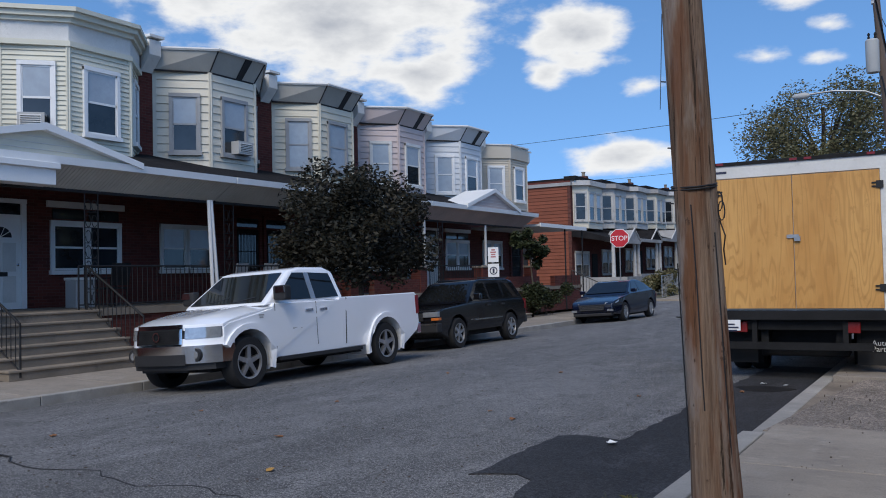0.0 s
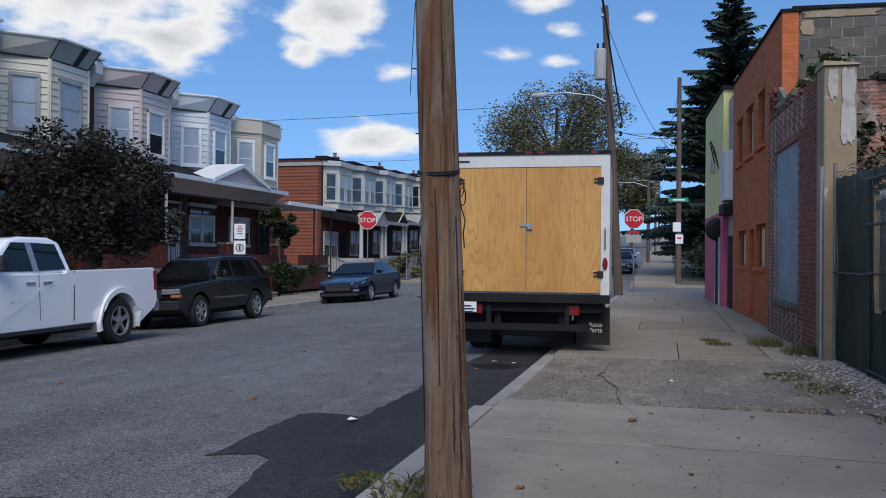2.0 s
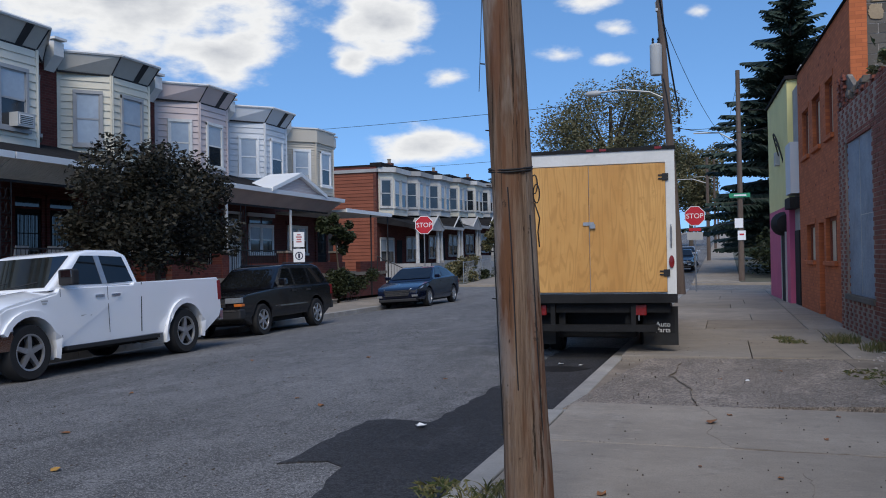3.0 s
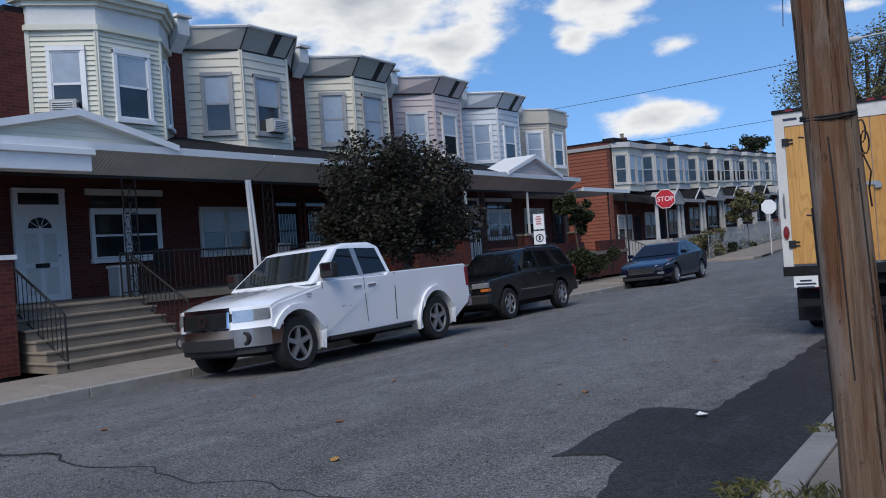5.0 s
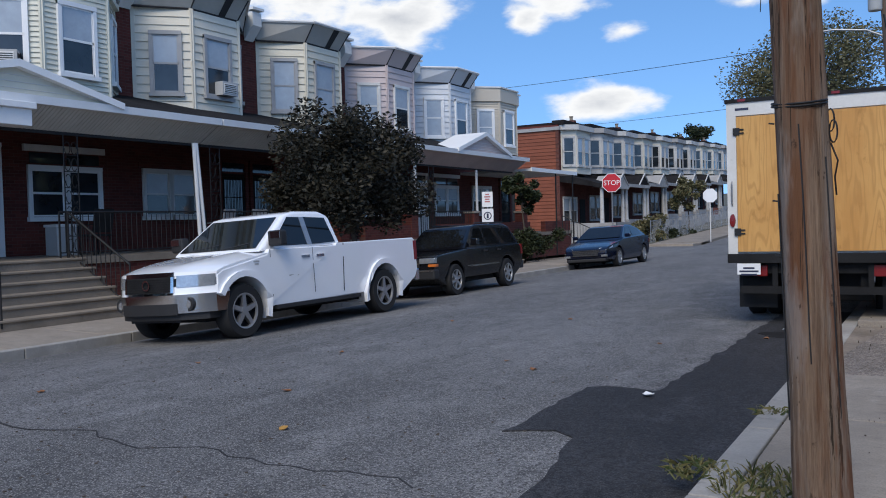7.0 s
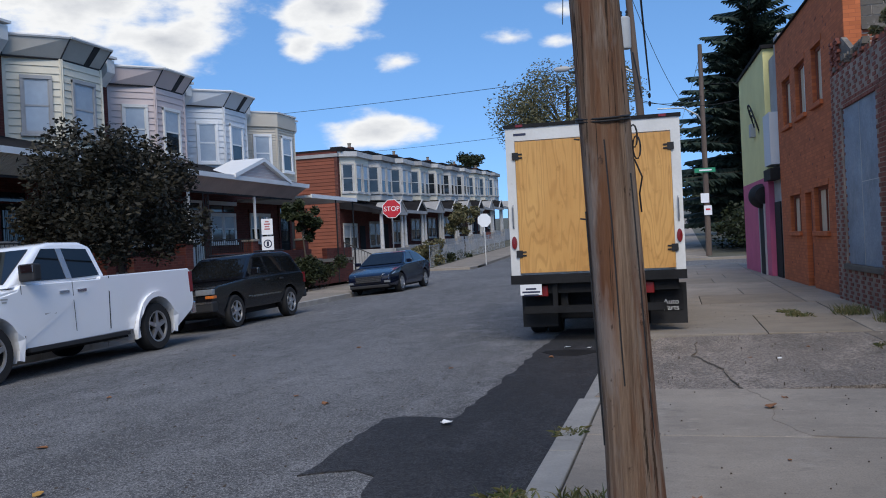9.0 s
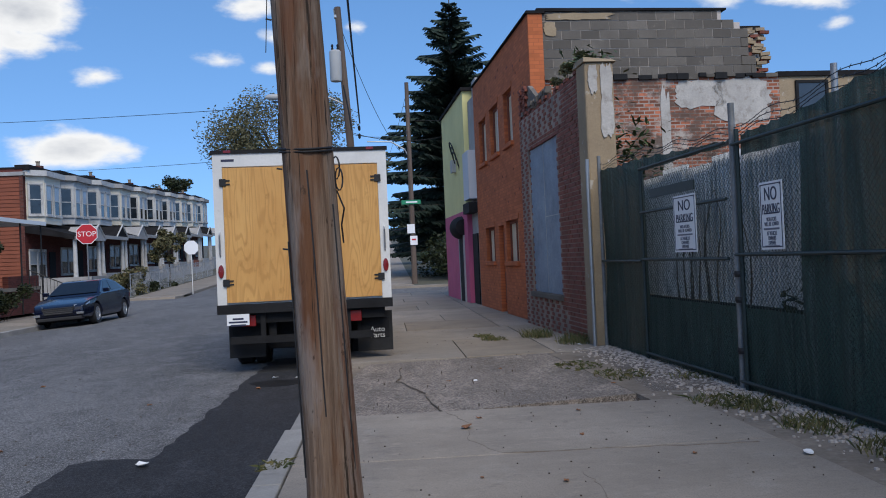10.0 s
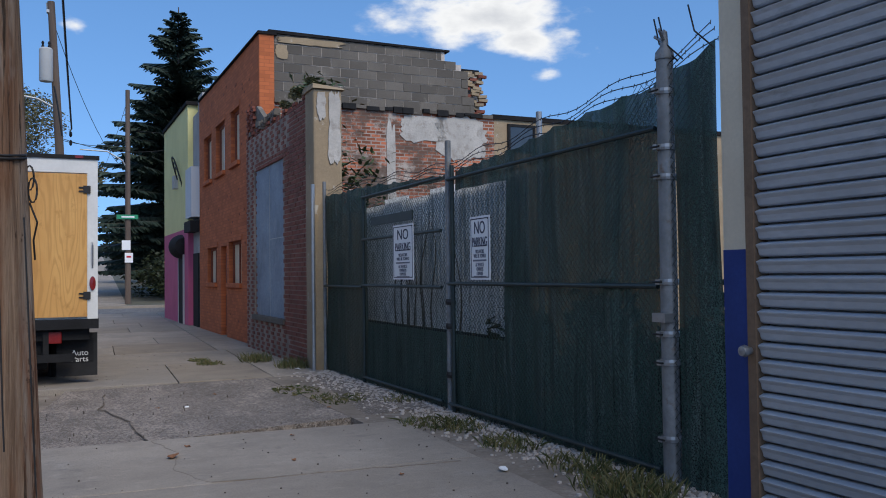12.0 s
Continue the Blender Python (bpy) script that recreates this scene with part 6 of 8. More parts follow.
railing("porch_railing", "black iron porch railing", (XP - .05, 8.65, 0), (XP - .05, 9.3, 0), (FLOOR, FLOOR), (FLOOR + .92, FLOOR + .92))
railing("porch_railing", "black iron porch railing", (XP - .05, 11.75, 0), (XP - .05, 15.6, 0), (FLOOR, FLOOR), (FLOOR + .9, FLOOR + .9))
railing("porch_railing", "black iron porch railing", (XP - .05, 16.1, 0), (XP - .05, 18.8, 0), (FLOOR, FLOOR), (FLOOR + .9, FLOOR + .9))
railing("porch_railing", "black iron porch railing", (XP - .05, 25.2, 0), (XP - .05, 29.3, 0), (FLOOR, FLOOR), (FLOOR + .9, FLOOR + .9))
railing("stair_railing", "black iron railing beside the corner steps", (-14.6, 36.4, 0), (-12.7, 36.4, 0), (0.9, 0.0), (1.75, 0.9))
iron_column(HOUSES[0][0], XP - .1, 12.1, FLOOR, 3.5)
iron_column(HOUSES[1][0], XP - .1, 16.0, FLOOR, 3.5)
iron_column(HOUSES[3][0], XP - .1, 26.0, FLOOR, 3.5)
dp = thing("porch_post", "pair of leaning white porch posts", "post")
for d in (0.0, 0.17):
    part("post", Geo().tube([(XP + .02, 15.35 + d, FLOOR), (XP + .06, 15.2 + d * 0.4, 3.55)], 0.045, n=8), WHITE, dp)
for y in (24.9, 29.2, 33.2):
    wp = thing("porch_post", "slim white porch post", "post", group="white porch posts")
    part("post", Geo().tube([(XP - .05, y, FLOOR), (XP - .05, y, 3.5)], 0.05, n=8), WHITE_OLD, wp)
for y in (20.9, 24.7, 29.0, 33.3):
    br = thing("brick_pier", "low red brick porch pier with a pale cap", "pier", group="porch piers")
    part("shaft", Geo().box(XP - .36, y - .2, FLOOR - 0.02, XP + .03, y + .2, FLOOR + .82), RED_BRICK, br)
    part("cap", Geo().box(XP - .40, y - .24, FLOOR + .82, XP + .07, y + .24, FLOOR + .9), CONC, br, bevel=0.01)
br = thing("brick_pier", "red brick end pier with a white cap beside the steps", "pier", group="porch piers")
part("shaft", Geo().box(XP - .1, 8.55, 0, XP + 1.0, 8.95, FLOOR + .85), RED_BRICK, br)
part("cap", Geo().box(XP - .15, 8.5, FLOOR + .85, XP + 1.05, 9.0, FLOOR + .93), WHITE, br)


def porch_chair(x, y, rz, mat, label):
    c = thing("porch_chair", label, "chair", (x, y, FLOOR), rz, group="porch chairs")
    part("seat", Geo().box(-.24, -.24, .40, .24, .24, .45), mat, c, bevel=0.01)
    part("backrest", Geo().hexa([(-.24, .20, .48), (.24, .20, .48), (.24, .24, .48), (-.24, .24, .48)], [(-.24, .30, .98), (.24, .30, .98), (.24, .34, .98), (-.24, .34, .98)]), mat, c)
    for sx in (-1, 1):
        for sy in (-1, 1):
            part("leg", Geo().tube([(.22 * sx, .22 * sy, 0), (.20 * sx, .2 * sy, .42)], 0.014, n=6), mat, c)
        part("armrest", Geo().tube([(.25 * sx, -.22, .42), (.25 * sx, -.22, .64), (.25 * sx, .25, .66)], 0.014, n=6), mat, c)
    return c


porch_chair(XP - 1.0, 13.3, -90, BLACKISH, "dark metal porch chair")
porch_chair(XP - 0.9, 16.9, -80, GREYPL, "pale metal porch chair beside a table")
porch_chair(XP - 0.9, 18.1, -100, GREYPL, "pale metal porch chair facing the street")
box_ = thing("storage_box", "white plastic box on the porch", "box", (XP - 1.6, 12.9, FLOOR))
part("body", Geo().box(-.2, -.25, 0, .2, .25, .62), GREYPL, box_, bevel=0.02)
part("lid", Geo().box(-.22, -.27, .62, .22, .27, .68), WHITE_OLD, box_, bevel=0.01)
tb = thing("porch_table", "small round metal porch table", "table", (XP - 0.8, 17.5, FLOOR))
part("tabletop", Geo().lathe([(0.001, .73), (.36, .73), (.37, .71), (.001, .70)], (0, 0, 0), "z", 20), GREYPL, tb)
for a in range(3):
    part("leg", Geo().tube([(.3 * math.cos(a * 2.1), .3 * math.sin(a * 2.1), 0), (.1 * math.cos(a * 2.1), .1 * math.sin(a * 2.1), .72)], 0.014, n=6), GREYPL, tb)


# ---- parked vehicles ----
def arc(cy, cz, r, a0, a1, n=9):
    return [(cy + r * math.cos(radians(a0 + (a1 - a0) * k / n)), cz + r * math.sin(radians(a0 + (a1 - a0) * k / n))) for k in range(n + 1)]


def shell(pts, hw):
    """An outline in (y, z) pushed out to both sides by a half width that depends on y and z."""
    n = len(pts)
    v = [(-hw(*p), *p) for p in pts] + [(hw(*p), *p) for p in pts]
    return Geo().add(v, [tuple(range(n)), tuple(reversed(range(n, 2 * n)))] + [(i, i + n, (i + 1) % n + n, (i + 1) % n) for i in range(n)])


def side(pts, hw, o0, o1, s):
    """A thin panel on one side of a shell."""
    n = len(pts)
    v = [(s * (hw(*p) + o0), *p) for p in pts] + [(s * (hw(*p) + o1), *p) for p in pts]
    return Geo().add(v, [tuple(range(n)), tuple(reversed(range(n, 2 * n)))] + [(i, i + n, (i + 1) % n + n, (i + 1) % n) for i in range(n)])


def across(p, q, wp, wq, o0, o1):
    """A pane across the car between the points p and q of its outline, pushed out by o0 to o1."""
    d = Vector((0, q[0] - p[0], q[1] - p[1])).normalized()
    nrm = Vector((0, -d.z, d.y))
    if nrm.z < 0:
        nrm = -nrm
    P, Q = Vector((0, *p)), Vector((0, *q))
    ring_ = lambda o: [P + nrm * o + Vector((-wp, 0, 0)), P + nrm * o + Vector((wp, 0, 0)), Q + nrm * o + Vector((wq, 0, 0)), Q + nrm * o + Vector((-wq, 0, 0))]
    return Geo().hexa(ring_(o0), ring_(o1))


def car_common(c, r, tw, yf, yr, track, rim, spokes):
    for s in (-1, 1):
        for y in (yf, yr):
            wheel(c, s * track, y, r, tw, rim, s, spokes)


def number_plate(c, y, z, w=0.31):
    p = part("number_plate", Geo().box(-w / 2, y - 0.012, z, w / 2, y, z + 0.15), SIGN_WHITE, c)
    bars("plate_bar", p, pose(0, y - 0.012, z + 0.11, 90, 0, 0), w * 0.9, (0.5, 0.85), 0.06, INK)


def pickup(loc, rz, ry):
    c = thing("pickup_truck", "white crew cab pickup truck parked at the kerb", "pickup truck")
    c.matrix_basis = pose(*loc, 0, ry, rz)
    W = 1.0
    yf, yr, r = 0.0, 3.70, 0.405

    def hw(y, z):
        return W - (0.05 if z < 0.55 else 0) - 0.03 * max(0, z - 1.0)

    def nose(x, z):
        """How far forward the rounded front reaches."""
        return -0.93 + 0.40 * abs(x) ** 3.2 + 0.10 * max(0, z - 0.74) + 0.05 * max(0, 0.55 - z)

    def strip(x0, x1, z0, z1, proud=0.0, back=0.24, n=10):
        """A piece of the curved front between two heights."""
        v = []
        for k in range(n + 1):
            x = x0 + (x1 - x0) * k / n
            for z in (z0, z1):
                f = nose(x, z) - proud
                v += [(x, f, z), (x, max(f + 0.05, min(f + back, -0.3)), z)]
        f = [(0, 1, 3, 2), (4 * n, 4 * n + 2, 4 * n + 3, 4 * n + 1)]
        for k in range(n):
            i, j = 4 * k, 4 * k + 4
            f += [(i, i + 2, j + 2, j), (i + 1, j + 1, j + 3, i + 3), (i, j, j + 1, i + 1), (i + 2, i + 3, j + 3, j + 2)]
        return Geo().add(v, f)
    low_f = [(-0.52, 0.60), (-0.52, 0.98), (-0.40, 1.04), (0.55, 1.22), (0.62, 1.30), (2.30, 1.30), (2.32, 1.34), (4.80, 1.36), (4.86, 1.30), (4.88, 0.75), (4.80, 0.60)]
    arches = arc(yr, r, 0.52, -20, 200) + [(yr - 0.60, 0.42), (yf + 0.60, 0.40)] + arc(yf, r, 0.52, -20, 156)
    body = part("body", shell(low_f + arches, hw), CARWHITE, c, "glossy white pickup body", smooth=True, bevel=0.035)

    def gw(y, z):
        return W - 0.05 - 0.30 * max(0, z - 1.28) * 0.9
    roof = [(0.42, 1.26), (1.22, 1.84), (1.50, 1.90), (2.15, 1.90), (2.38, 1.82), (2.52, 1.30)]
    cab = part("cab", shell(roof, gw), CARWHITE, c, "white crew cab", smooth=True, bevel=0.06)
    part("windscreen", across((0.50, 1.32), (1.16, 1.80), 0.82, 0.70, 0.0, 0.012), CARGLASS, cab)
    part("rear_window", across((2.50, 1.40), (2.40, 1.78), 0.7, 0.62, 0.0, 0.012), CARGLASS, cab)
    for s in (-1, 1):
        part("front_window", side([(0.74, 1.34), (1.60, 1.34), (1.56, 1.80), (1.28, 1.80)], gw, 0.0, 0.008, s), CARGLASS, cab)
        part("rear_side_window", side([(1.72, 1.34), (2.36, 1.36), (2.24, 1.78), (1.68, 1.80)], gw, 0.0, 0.008, s), CARGLASS, cab)
        part("door_pillar", side([(1.60, 1.34), (1.72, 1.34), (1.68, 1.80), (1.56, 1.80)], gw, 0.0, 0.014, s), ALLOY, cab)
        part("door_gap", side([(0.62, 0.55), (0.632, 0.55), (0.632, 1.29), (0.62, 1.29)], hw, 0.0, 0.002, s), PLASTIC, body)
        part("door_gap", side([(1.655, 0.55), (1.667, 0.55), (1.667, 1.29), (1.655, 1.29)], hw, 0.0, 0.002, s), PLASTIC, body)
        part("bed_gap", side([(2.50, 0.5), (2.52, 0.5), (2.52, 1.33), (2.50, 1.33)], hw, 0.0, 0.003, s), PLASTIC, body)
        for y in (1.36, 1.74):
            part("door_handle", Geo().box(s * 0.985 - 0.03, y, 1.13, s * 0.985 + 0.03, y + 0.2, 1.17), CHROME, body)
        for y, lim in ((yf, 150), (yr, 195)):
            rg = [(y + q * math.cos(radians(t)), r + q * math.sin(radians(t))) for q, ts in ((0.60, range(-15, lim + 1, 15)), (0.51, range(lim, -16, -15))) for t in ts]
            part("wheel_arch_flare", side(rg, hw, -0.01, 0.045, s), CARWHITE, body)
        m = part("wing_mirror", Geo().box(s * 0.93, 0.66, 1.34, s * 1.2, 0.82, 1.58), PLASTIC, cab, bevel=0.03)
        part("mirror_cap", Geo().box(s * 1.0, 0.645, 1.46, s * 1.19, 0.66, 1.56), CHROME, m)
        part("headlamp", strip(*sorted((s * 0.54, s * 0.975)), 0.83, 0.995, 0.012, 0.3), LAMP_CLEAR, c, "clear swept headlamp", smooth=True)
        part("headlamp_brow", strip(*sorted((s * 0.49, s * 0.99)), 0.995, 1.03, 0.004, 0.3), CARWHITE, c, smooth=True)
        part("wing_front", strip(*sorted((s * 0.48, s * 1.0)), 0.72, 0.835, 0.0, 0.3), CARWHITE, c, smooth=True)
        part("fog_recess", Geo().lathe([(0.001, -0.012), (0.10, -0.012), (0.11, 0.03)], (s * 0.70, nose(0.70, 0.58) - 0.02, 0.585), "y", 20), PLASTIC, c)
        part("fog_lamp", Geo().lathe([(0.001, -0.02), (0.055, -0.018), (0.07, 0.0), (0.07, 0.03)], (s * 0.70, nose(0.70, 0.58) - 0.02, 0.585), "y", 18), LAMP_CLEAR, c)
        part("tail_lamp", Geo().box(s * 0.90, 4.78, 0.92, s * 1.0, 4.895, 1.30), LAMP_RED, c, bevel=0.01)
        part("running_board", Geo().box(s * 0.82, 0.7, 0.36, s * 1.02, 2.9, 0.42), PLASTIC, c)
        bars("badge", body, pose(s * 1.001, 1.15, 0.86, 90, 0, 90 * s), 0.26, (0.9,), 0.04, GREYPL)
        bars("badge", body, pose(s * 1.001, 0.30, 1.12, 90, 0, 90 * s), 0.14, (0.9, 0.6), 0.04, GREYPL)
    part("grille", strip(-0.47, 0.47, 0.76, 0.985, 0.012), BLACKISH, c, "black mesh grille", smooth=True)
    for k in range(6):
        part("grille_bar", strip(-0.455, 0.455, 0.785 + 0.034 * k, 0.795 + 0.034 * k, 0.02, 0.05), BLACKISH, c)
    part("bonnet_edge", strip(-0.50, 0.50, 0.98, 1.05, 0.01), CHROME, c, "chrome bonnet edge", smooth=True)
    for s in (-1, 1):
        part("grille_side", strip(*sorted((s * 0.455, s * 0.505)), 0.755, 0.985, 0.024, 0.1, 2), CHROME, c, smooth=True)
    part("emblem", Geo().lathe([(0.065, 0.0), (0.078, -0.012), (0.055, -0.012), (0.055, 0.0)], (0, -0.945, 0.875), "y", 18), CHROME, c)
    part("front_bumper", strip(-1.0, 1.0, 0.46, 0.725, 0.035, 0.3, 20), CHROME, c, "chrome front bumper", smooth=True)
    part("lower_intake", strip(-0.56, 0.56, 0.44, 0.60, 0.045, 0.2), PLASTIC, c, smooth=True)
    part("valance", strip(-0.9, 0.9, 0.36, 0.47, -0.02, 0.3, 16), PLASTIC, c, smooth=True)
    top = []
    nu, nv = 12, 8
    for i in range(nu + 1):
        x = -0.985 + 1.97 * i / nu
        for j in range(nv + 1):
            q = j / nv
            y = nose(x, 1.03) + 0.0 + (0.62 - nose(x, 1.03)) * q
            z = 1.03 + 0.215 * q ** 0.75 + 0.055 * (1 - abs(x) ** 2.5) * min(1, q * 4 + 0.35) + 0.018 * (0.35 < abs(x) < 0.62) * min(1, q * 3)
            top.append((x, y, z))
    m = nv + 1
    faces = [(i * m + j, (i + 1) * m + j, (i + 1) * m + j + 1, i * m + j + 1) for i in range(nu) for j in range(nv)]
    low = [(x, y, z - 0.09) for x, y, z in top]
    nn = len(top)
    faces += [(i * m, i * m + nn, (i + 1) * m + nn, (i + 1) * m) for i in range(nu)]
    faces += [(j, j + 1, j + 1 + nn, j + nn) for j in range(nv)] + [(nu * m + j, nu * m + j + nn, nu * m + j + 1 + nn, nu * m + j + 1) for j in range(nv)]
    part("bonnet", Geo().add(top + low, faces), CARWHITE, c, "white sculpted bonnet", smooth=True)
    part("skid_plate", Geo().box(-0.5, -0.80, 0.32, 0.5, -0.490, 0.42), PLASTIC, c)
    part("rear_bumper", Geo().box(-0.95, 4.86, 0.52, 0.95, 5.02, 0.74), CHROME, c, bevel=0.02)
    part("underbody", Geo().box(-0.78, -0.6, 0.30, 0.78, 4.7, 0.58), BLACKISH, c)
    part("wiper", Geo().tube([(-0.6, 0.5, 1.33), (0.0, 0.62, 1.42)], 0.010, n=5).tube([(0.1, 0.5, 1.33), (0.62, 0.60, 1.41)], 0.010, n=5), PLASTIC, cab)
    car_common(c, r, 0.27, yf, yr, 0.87, ALLOY, 5)
    return c


def suv(loc, rz, ry):
    c = thing("suv", "black four-door sport utility vehicle parked at the kerb", "suv")
    c.matrix_basis = pose(*loc, 0, ry, rz)
    W, yf, yr, r = 0.86, 0.0, 2.72, 0.36

    def hw(y, z):
        return W - 0.10 * max(0, -0.45 - y) / 0.4 - 0.06 * max(0, y - 3.2) - (0.04 if z < 0.5 else 0)
    out = [(-0.80, 0.45), (-0.84, 0.60), (-0.82, 0.86), (-0.62, 0.95), (0.62, 1.06), (3.50, 1.08), (3.66, 0.98), (3.70, 0.62), (3.62, 0.45)]
    out += arc(yr, r, 0.44, -15, 195) + [(yr - .5, .38), (yf + .5, .38)] + arc(yf, r, 0.44, -15, 195)
    body = part("body", shell(out, hw), CARBLACK, c, "glossy black body", smooth=True, bevel=0.03)

    def gw(y, z):
        return W - 0.04 - 0.30 * max(0, z - 1.05)
    cab = part("cabin", shell([(0.50, 1.05), (1.15, 1.56), (1.45, 1.63), (2.95, 1.63), (3.25, 1.55), (3.60, 1.06)], gw), CARBLACK, c, smooth=True, bevel=0.03)
    part("windscreen", across((0.58, 1.10), (1.10, 1.52), 0.70, 0.60, 0.0, 0.01), CARGLASS, cab)
    part("rear_window", across((3.56, 1.13), (3.30, 1.52), 0.66, 0.56, 0.0, 0.01), CARGLASS, cab)
    for s in (-1, 1):
        part("front_window", side([(0.86, 1.12), (1.62, 1.12), (1.60, 1.52), (1.26, 1.52)], gw, 0.0, 0.008, s), CARGLASS, cab)
        part("rear_side_window", side([(1.72, 1.12), (2.42, 1.12), (2.40, 1.52), (1.70, 1.52)], gw, 0.0, 0.008, s), CARGLASS, cab)
        part("quarter_window", side([(2.52, 1.12), (3.36, 1.14), (3.14, 1.50), (2.50, 1.52)], gw, 0.0, 0.008, s), CARGLASS, cab)
        part("roof_rail", Geo().tube([(s * 0.60, 1.5, 1.66), (s * 0.60, 3.1, 1.66)], 0.018, n=6), PLASTIC, cab)
        part("side_moulding", side([(0.55, 0.62), (2.2, 0.62), (2.2, 0.655), (0.55, 0.655)], hw, 0.0, 0.012, s), CHROME, body)
        part("wing_mirror", Geo().box(s * 0.84, 0.80, 1.12, s * 1.03, 0.92, 1.27), CARBLACK, cab, bevel=0.02)
        part("headlamp", Geo().box(s * 0.40, -0.86, 0.78, s * 0.80, -0.74, 0.90), LAMP_CLEAR, c, bevel=0.012)
        part("indicator", Geo().box(s * 0.62, -0.86, 0.70, s * 0.82, -0.72, 0.76), LAMP_AMBER, c, bevel=0.01)
        part("tail_lamp", Geo().box(s * 0.72, 3.60, 0.8, s * 0.84, 3.70, 1.06), LAMP_RED, c)
        for y in (1.45, 2.2):
            part("door_handle", Geo().box(s * W - 0.02, y, 0.95, s * W + 0.02, y + 0.16, 0.99), PLASTIC, body)
    part("grille", Geo().box(-0.40, -0.87, 0.70, 0.40, -0.78, 0.88), PLASTIC, c)
    part("grille_bar", Geo().box(-0.42, -0.88, 0.765, 0.42, -0.86, 0.80), CHROME, c)
    part("front_bumper", Geo().box(-0.82, -0.93, 0.42, 0.82, -0.70, 0.64), PLASTIC, c, bevel=0.03)
    part("bumper_strip", Geo().box(-0.80, -0.94, 0.60, 0.80, -0.92, 0.635), CHROME, c)
    part("rear_bumper", Geo().box(-0.80, 3.62, 0.42, 0.80, 3.80, 0.62), PLASTIC, c, bevel=0.03)
    part("underbody", Geo().box(-0.66, -0.5, 0.26, 0.66, 3.5, 0.5), BLACKISH, c)
    number_plate(c, -0.94, 0.44)
    car_common(c, r, 0.23, yf, yr, 0.75, ALLOY, 6)
    return c


def sedan(loc, rz, ry, paint, label):
    c = thing("sedan", label, "car")
    c.matrix_basis = pose(*loc, 0, ry, rz)
    W, yf, yr, r = 0.92, 0.0, 2.85, 0.335

    def hw(y, z):
        return W - 0.16 * max(0, -0.35 - y) / 0.5 - 0.12 * max(0, y - 3.2) / 0.7 - (0.04 if z < 0.4 else 0) - 0.05 * max(0, z - 0.75)
    out = [(-0.86, 0.30), (-0.92, 0.48), (-0.88, 0.66), (-0.70, 0.75), (0.10, 0.90), (0.55, 0.95), (3.20, 1.02), (3.80, 1.00), (3.90, 0.90), (3.94, 0.52), (3.86, 0.32)]
    out += arc(yr, r, 0.40, -12, 192) + [(yr - .45, .24), (yf + .45, .24)] + arc(yf, r, 0.40, -12, 192)
    body = part("body", shell(out, hw), paint, c, smooth=True, bevel=0.04)

    def gw(y, z):
        return W - 0.06 - 0.42 * max(0, z - 0.95)
    cab = part("cabin", shell([(0.40, 0.93), (0.80, 1.16), (1.25, 1.38), (1.65, 1.455), (2.15, 1.45), (2.75, 1.32), (3.45, 1.01)], gw), paint, c, smooth=True, bevel=0.03)
    part("windscreen", across((0.52, 1.01), (1.24, 1.385), 0.76, 0.62, 0.004, 0.014), CARGLASS, cab)
    part("rear_window", across((3.36, 1.06), (2.74, 1.33), 0.72, 0.60, 0.0, 0.01), CARGLASS, cab)
    for s in (-1, 1):
        part("front_window", side([(0.82, 1.03), (1.72, 1.04), (1.70, 1.40), (1.36, 1.37)], gw, 0.0, 0.008, s), CARGLASS, cab)
        part("rear_side_window", side([(1.80, 1.04), (2.88, 1.08), (2.62, 1.31), (1.78, 1.40)], gw, 0.0, 0.008, s), CARGLASS, cab)
        part("wing_mirror", Geo().box(s * 0.88, 0.72, 1.0, s * 1.08, 0.84, 1.13), paint, cab, bevel=0.02)
        part("headlamp", Geo().hexa([(s * .48, -.90, .60), (s * .80, -.72, .62), (s * .84, -.48, .68), (s * .50, -.80, .62)], [(s * .48, -.86, .69), (s * .78, -.66, .72), (s * .83, -.42, .77), (s * .50, -.76, .70)]), LAMP_CLEAR, c)
        part("fog_lamp", Geo().box(s * .56, -.93, .40, s * .76, -.85, .47), LAMP_CLEAR, c)
        part("tail_lamp", Geo().box(s * 0.50, 3.86, 0.74, s * 0.80, 3.94, 0.88), LAMP_RED, c)
        for y in (1.3, 2.35):
            part("door_handle", Geo().box(s * (W - .04) - .02, y, 0.86, s * (W - .04) + .035, y + .18, 0.89), paint, body)
    part("grille", Geo().hexa([(-.42, -.945, .44), (.42, -.945, .44), (.42, -.85, .44), (-.42, -.85, .44)], [(-.50, -.915, .64), (.50, -.915, .64), (.50, -.82, .64), (-.50, -.82, .64)]), PLASTIC, c)
    for k in range(4):
        part("grille_bar", Geo().box(-.46, -.955 + .008 * k, .46 + .05 * k, .46, -.93 + .008 * k, .472 + .05 * k), CHROME, c)
    part("lower_lip", Geo().box(-0.7, -0.93, 0.24, 0.7, -0.6, 0.34), PLASTIC, c, bevel=0.02)
    part("underbody", Geo().box(-0.7, -0.5, 0.18, 0.7, 3.7, 0.4), BLACKISH, c)
    car_common(c, r, 0.22, yf, yr, 0.80, ALLOY, 8)
    return c


pickup((-10.12, 10.55, road_z(-10.1)), 0, -2.8)
suv((-10.66, 18.2, road_z(-10.66)), 0, -3.0)
sedan((-10.68, 29.75, road_z(-10.68)), 0, -3.0, CARBLUE, "dark navy sedan parked near the corner")

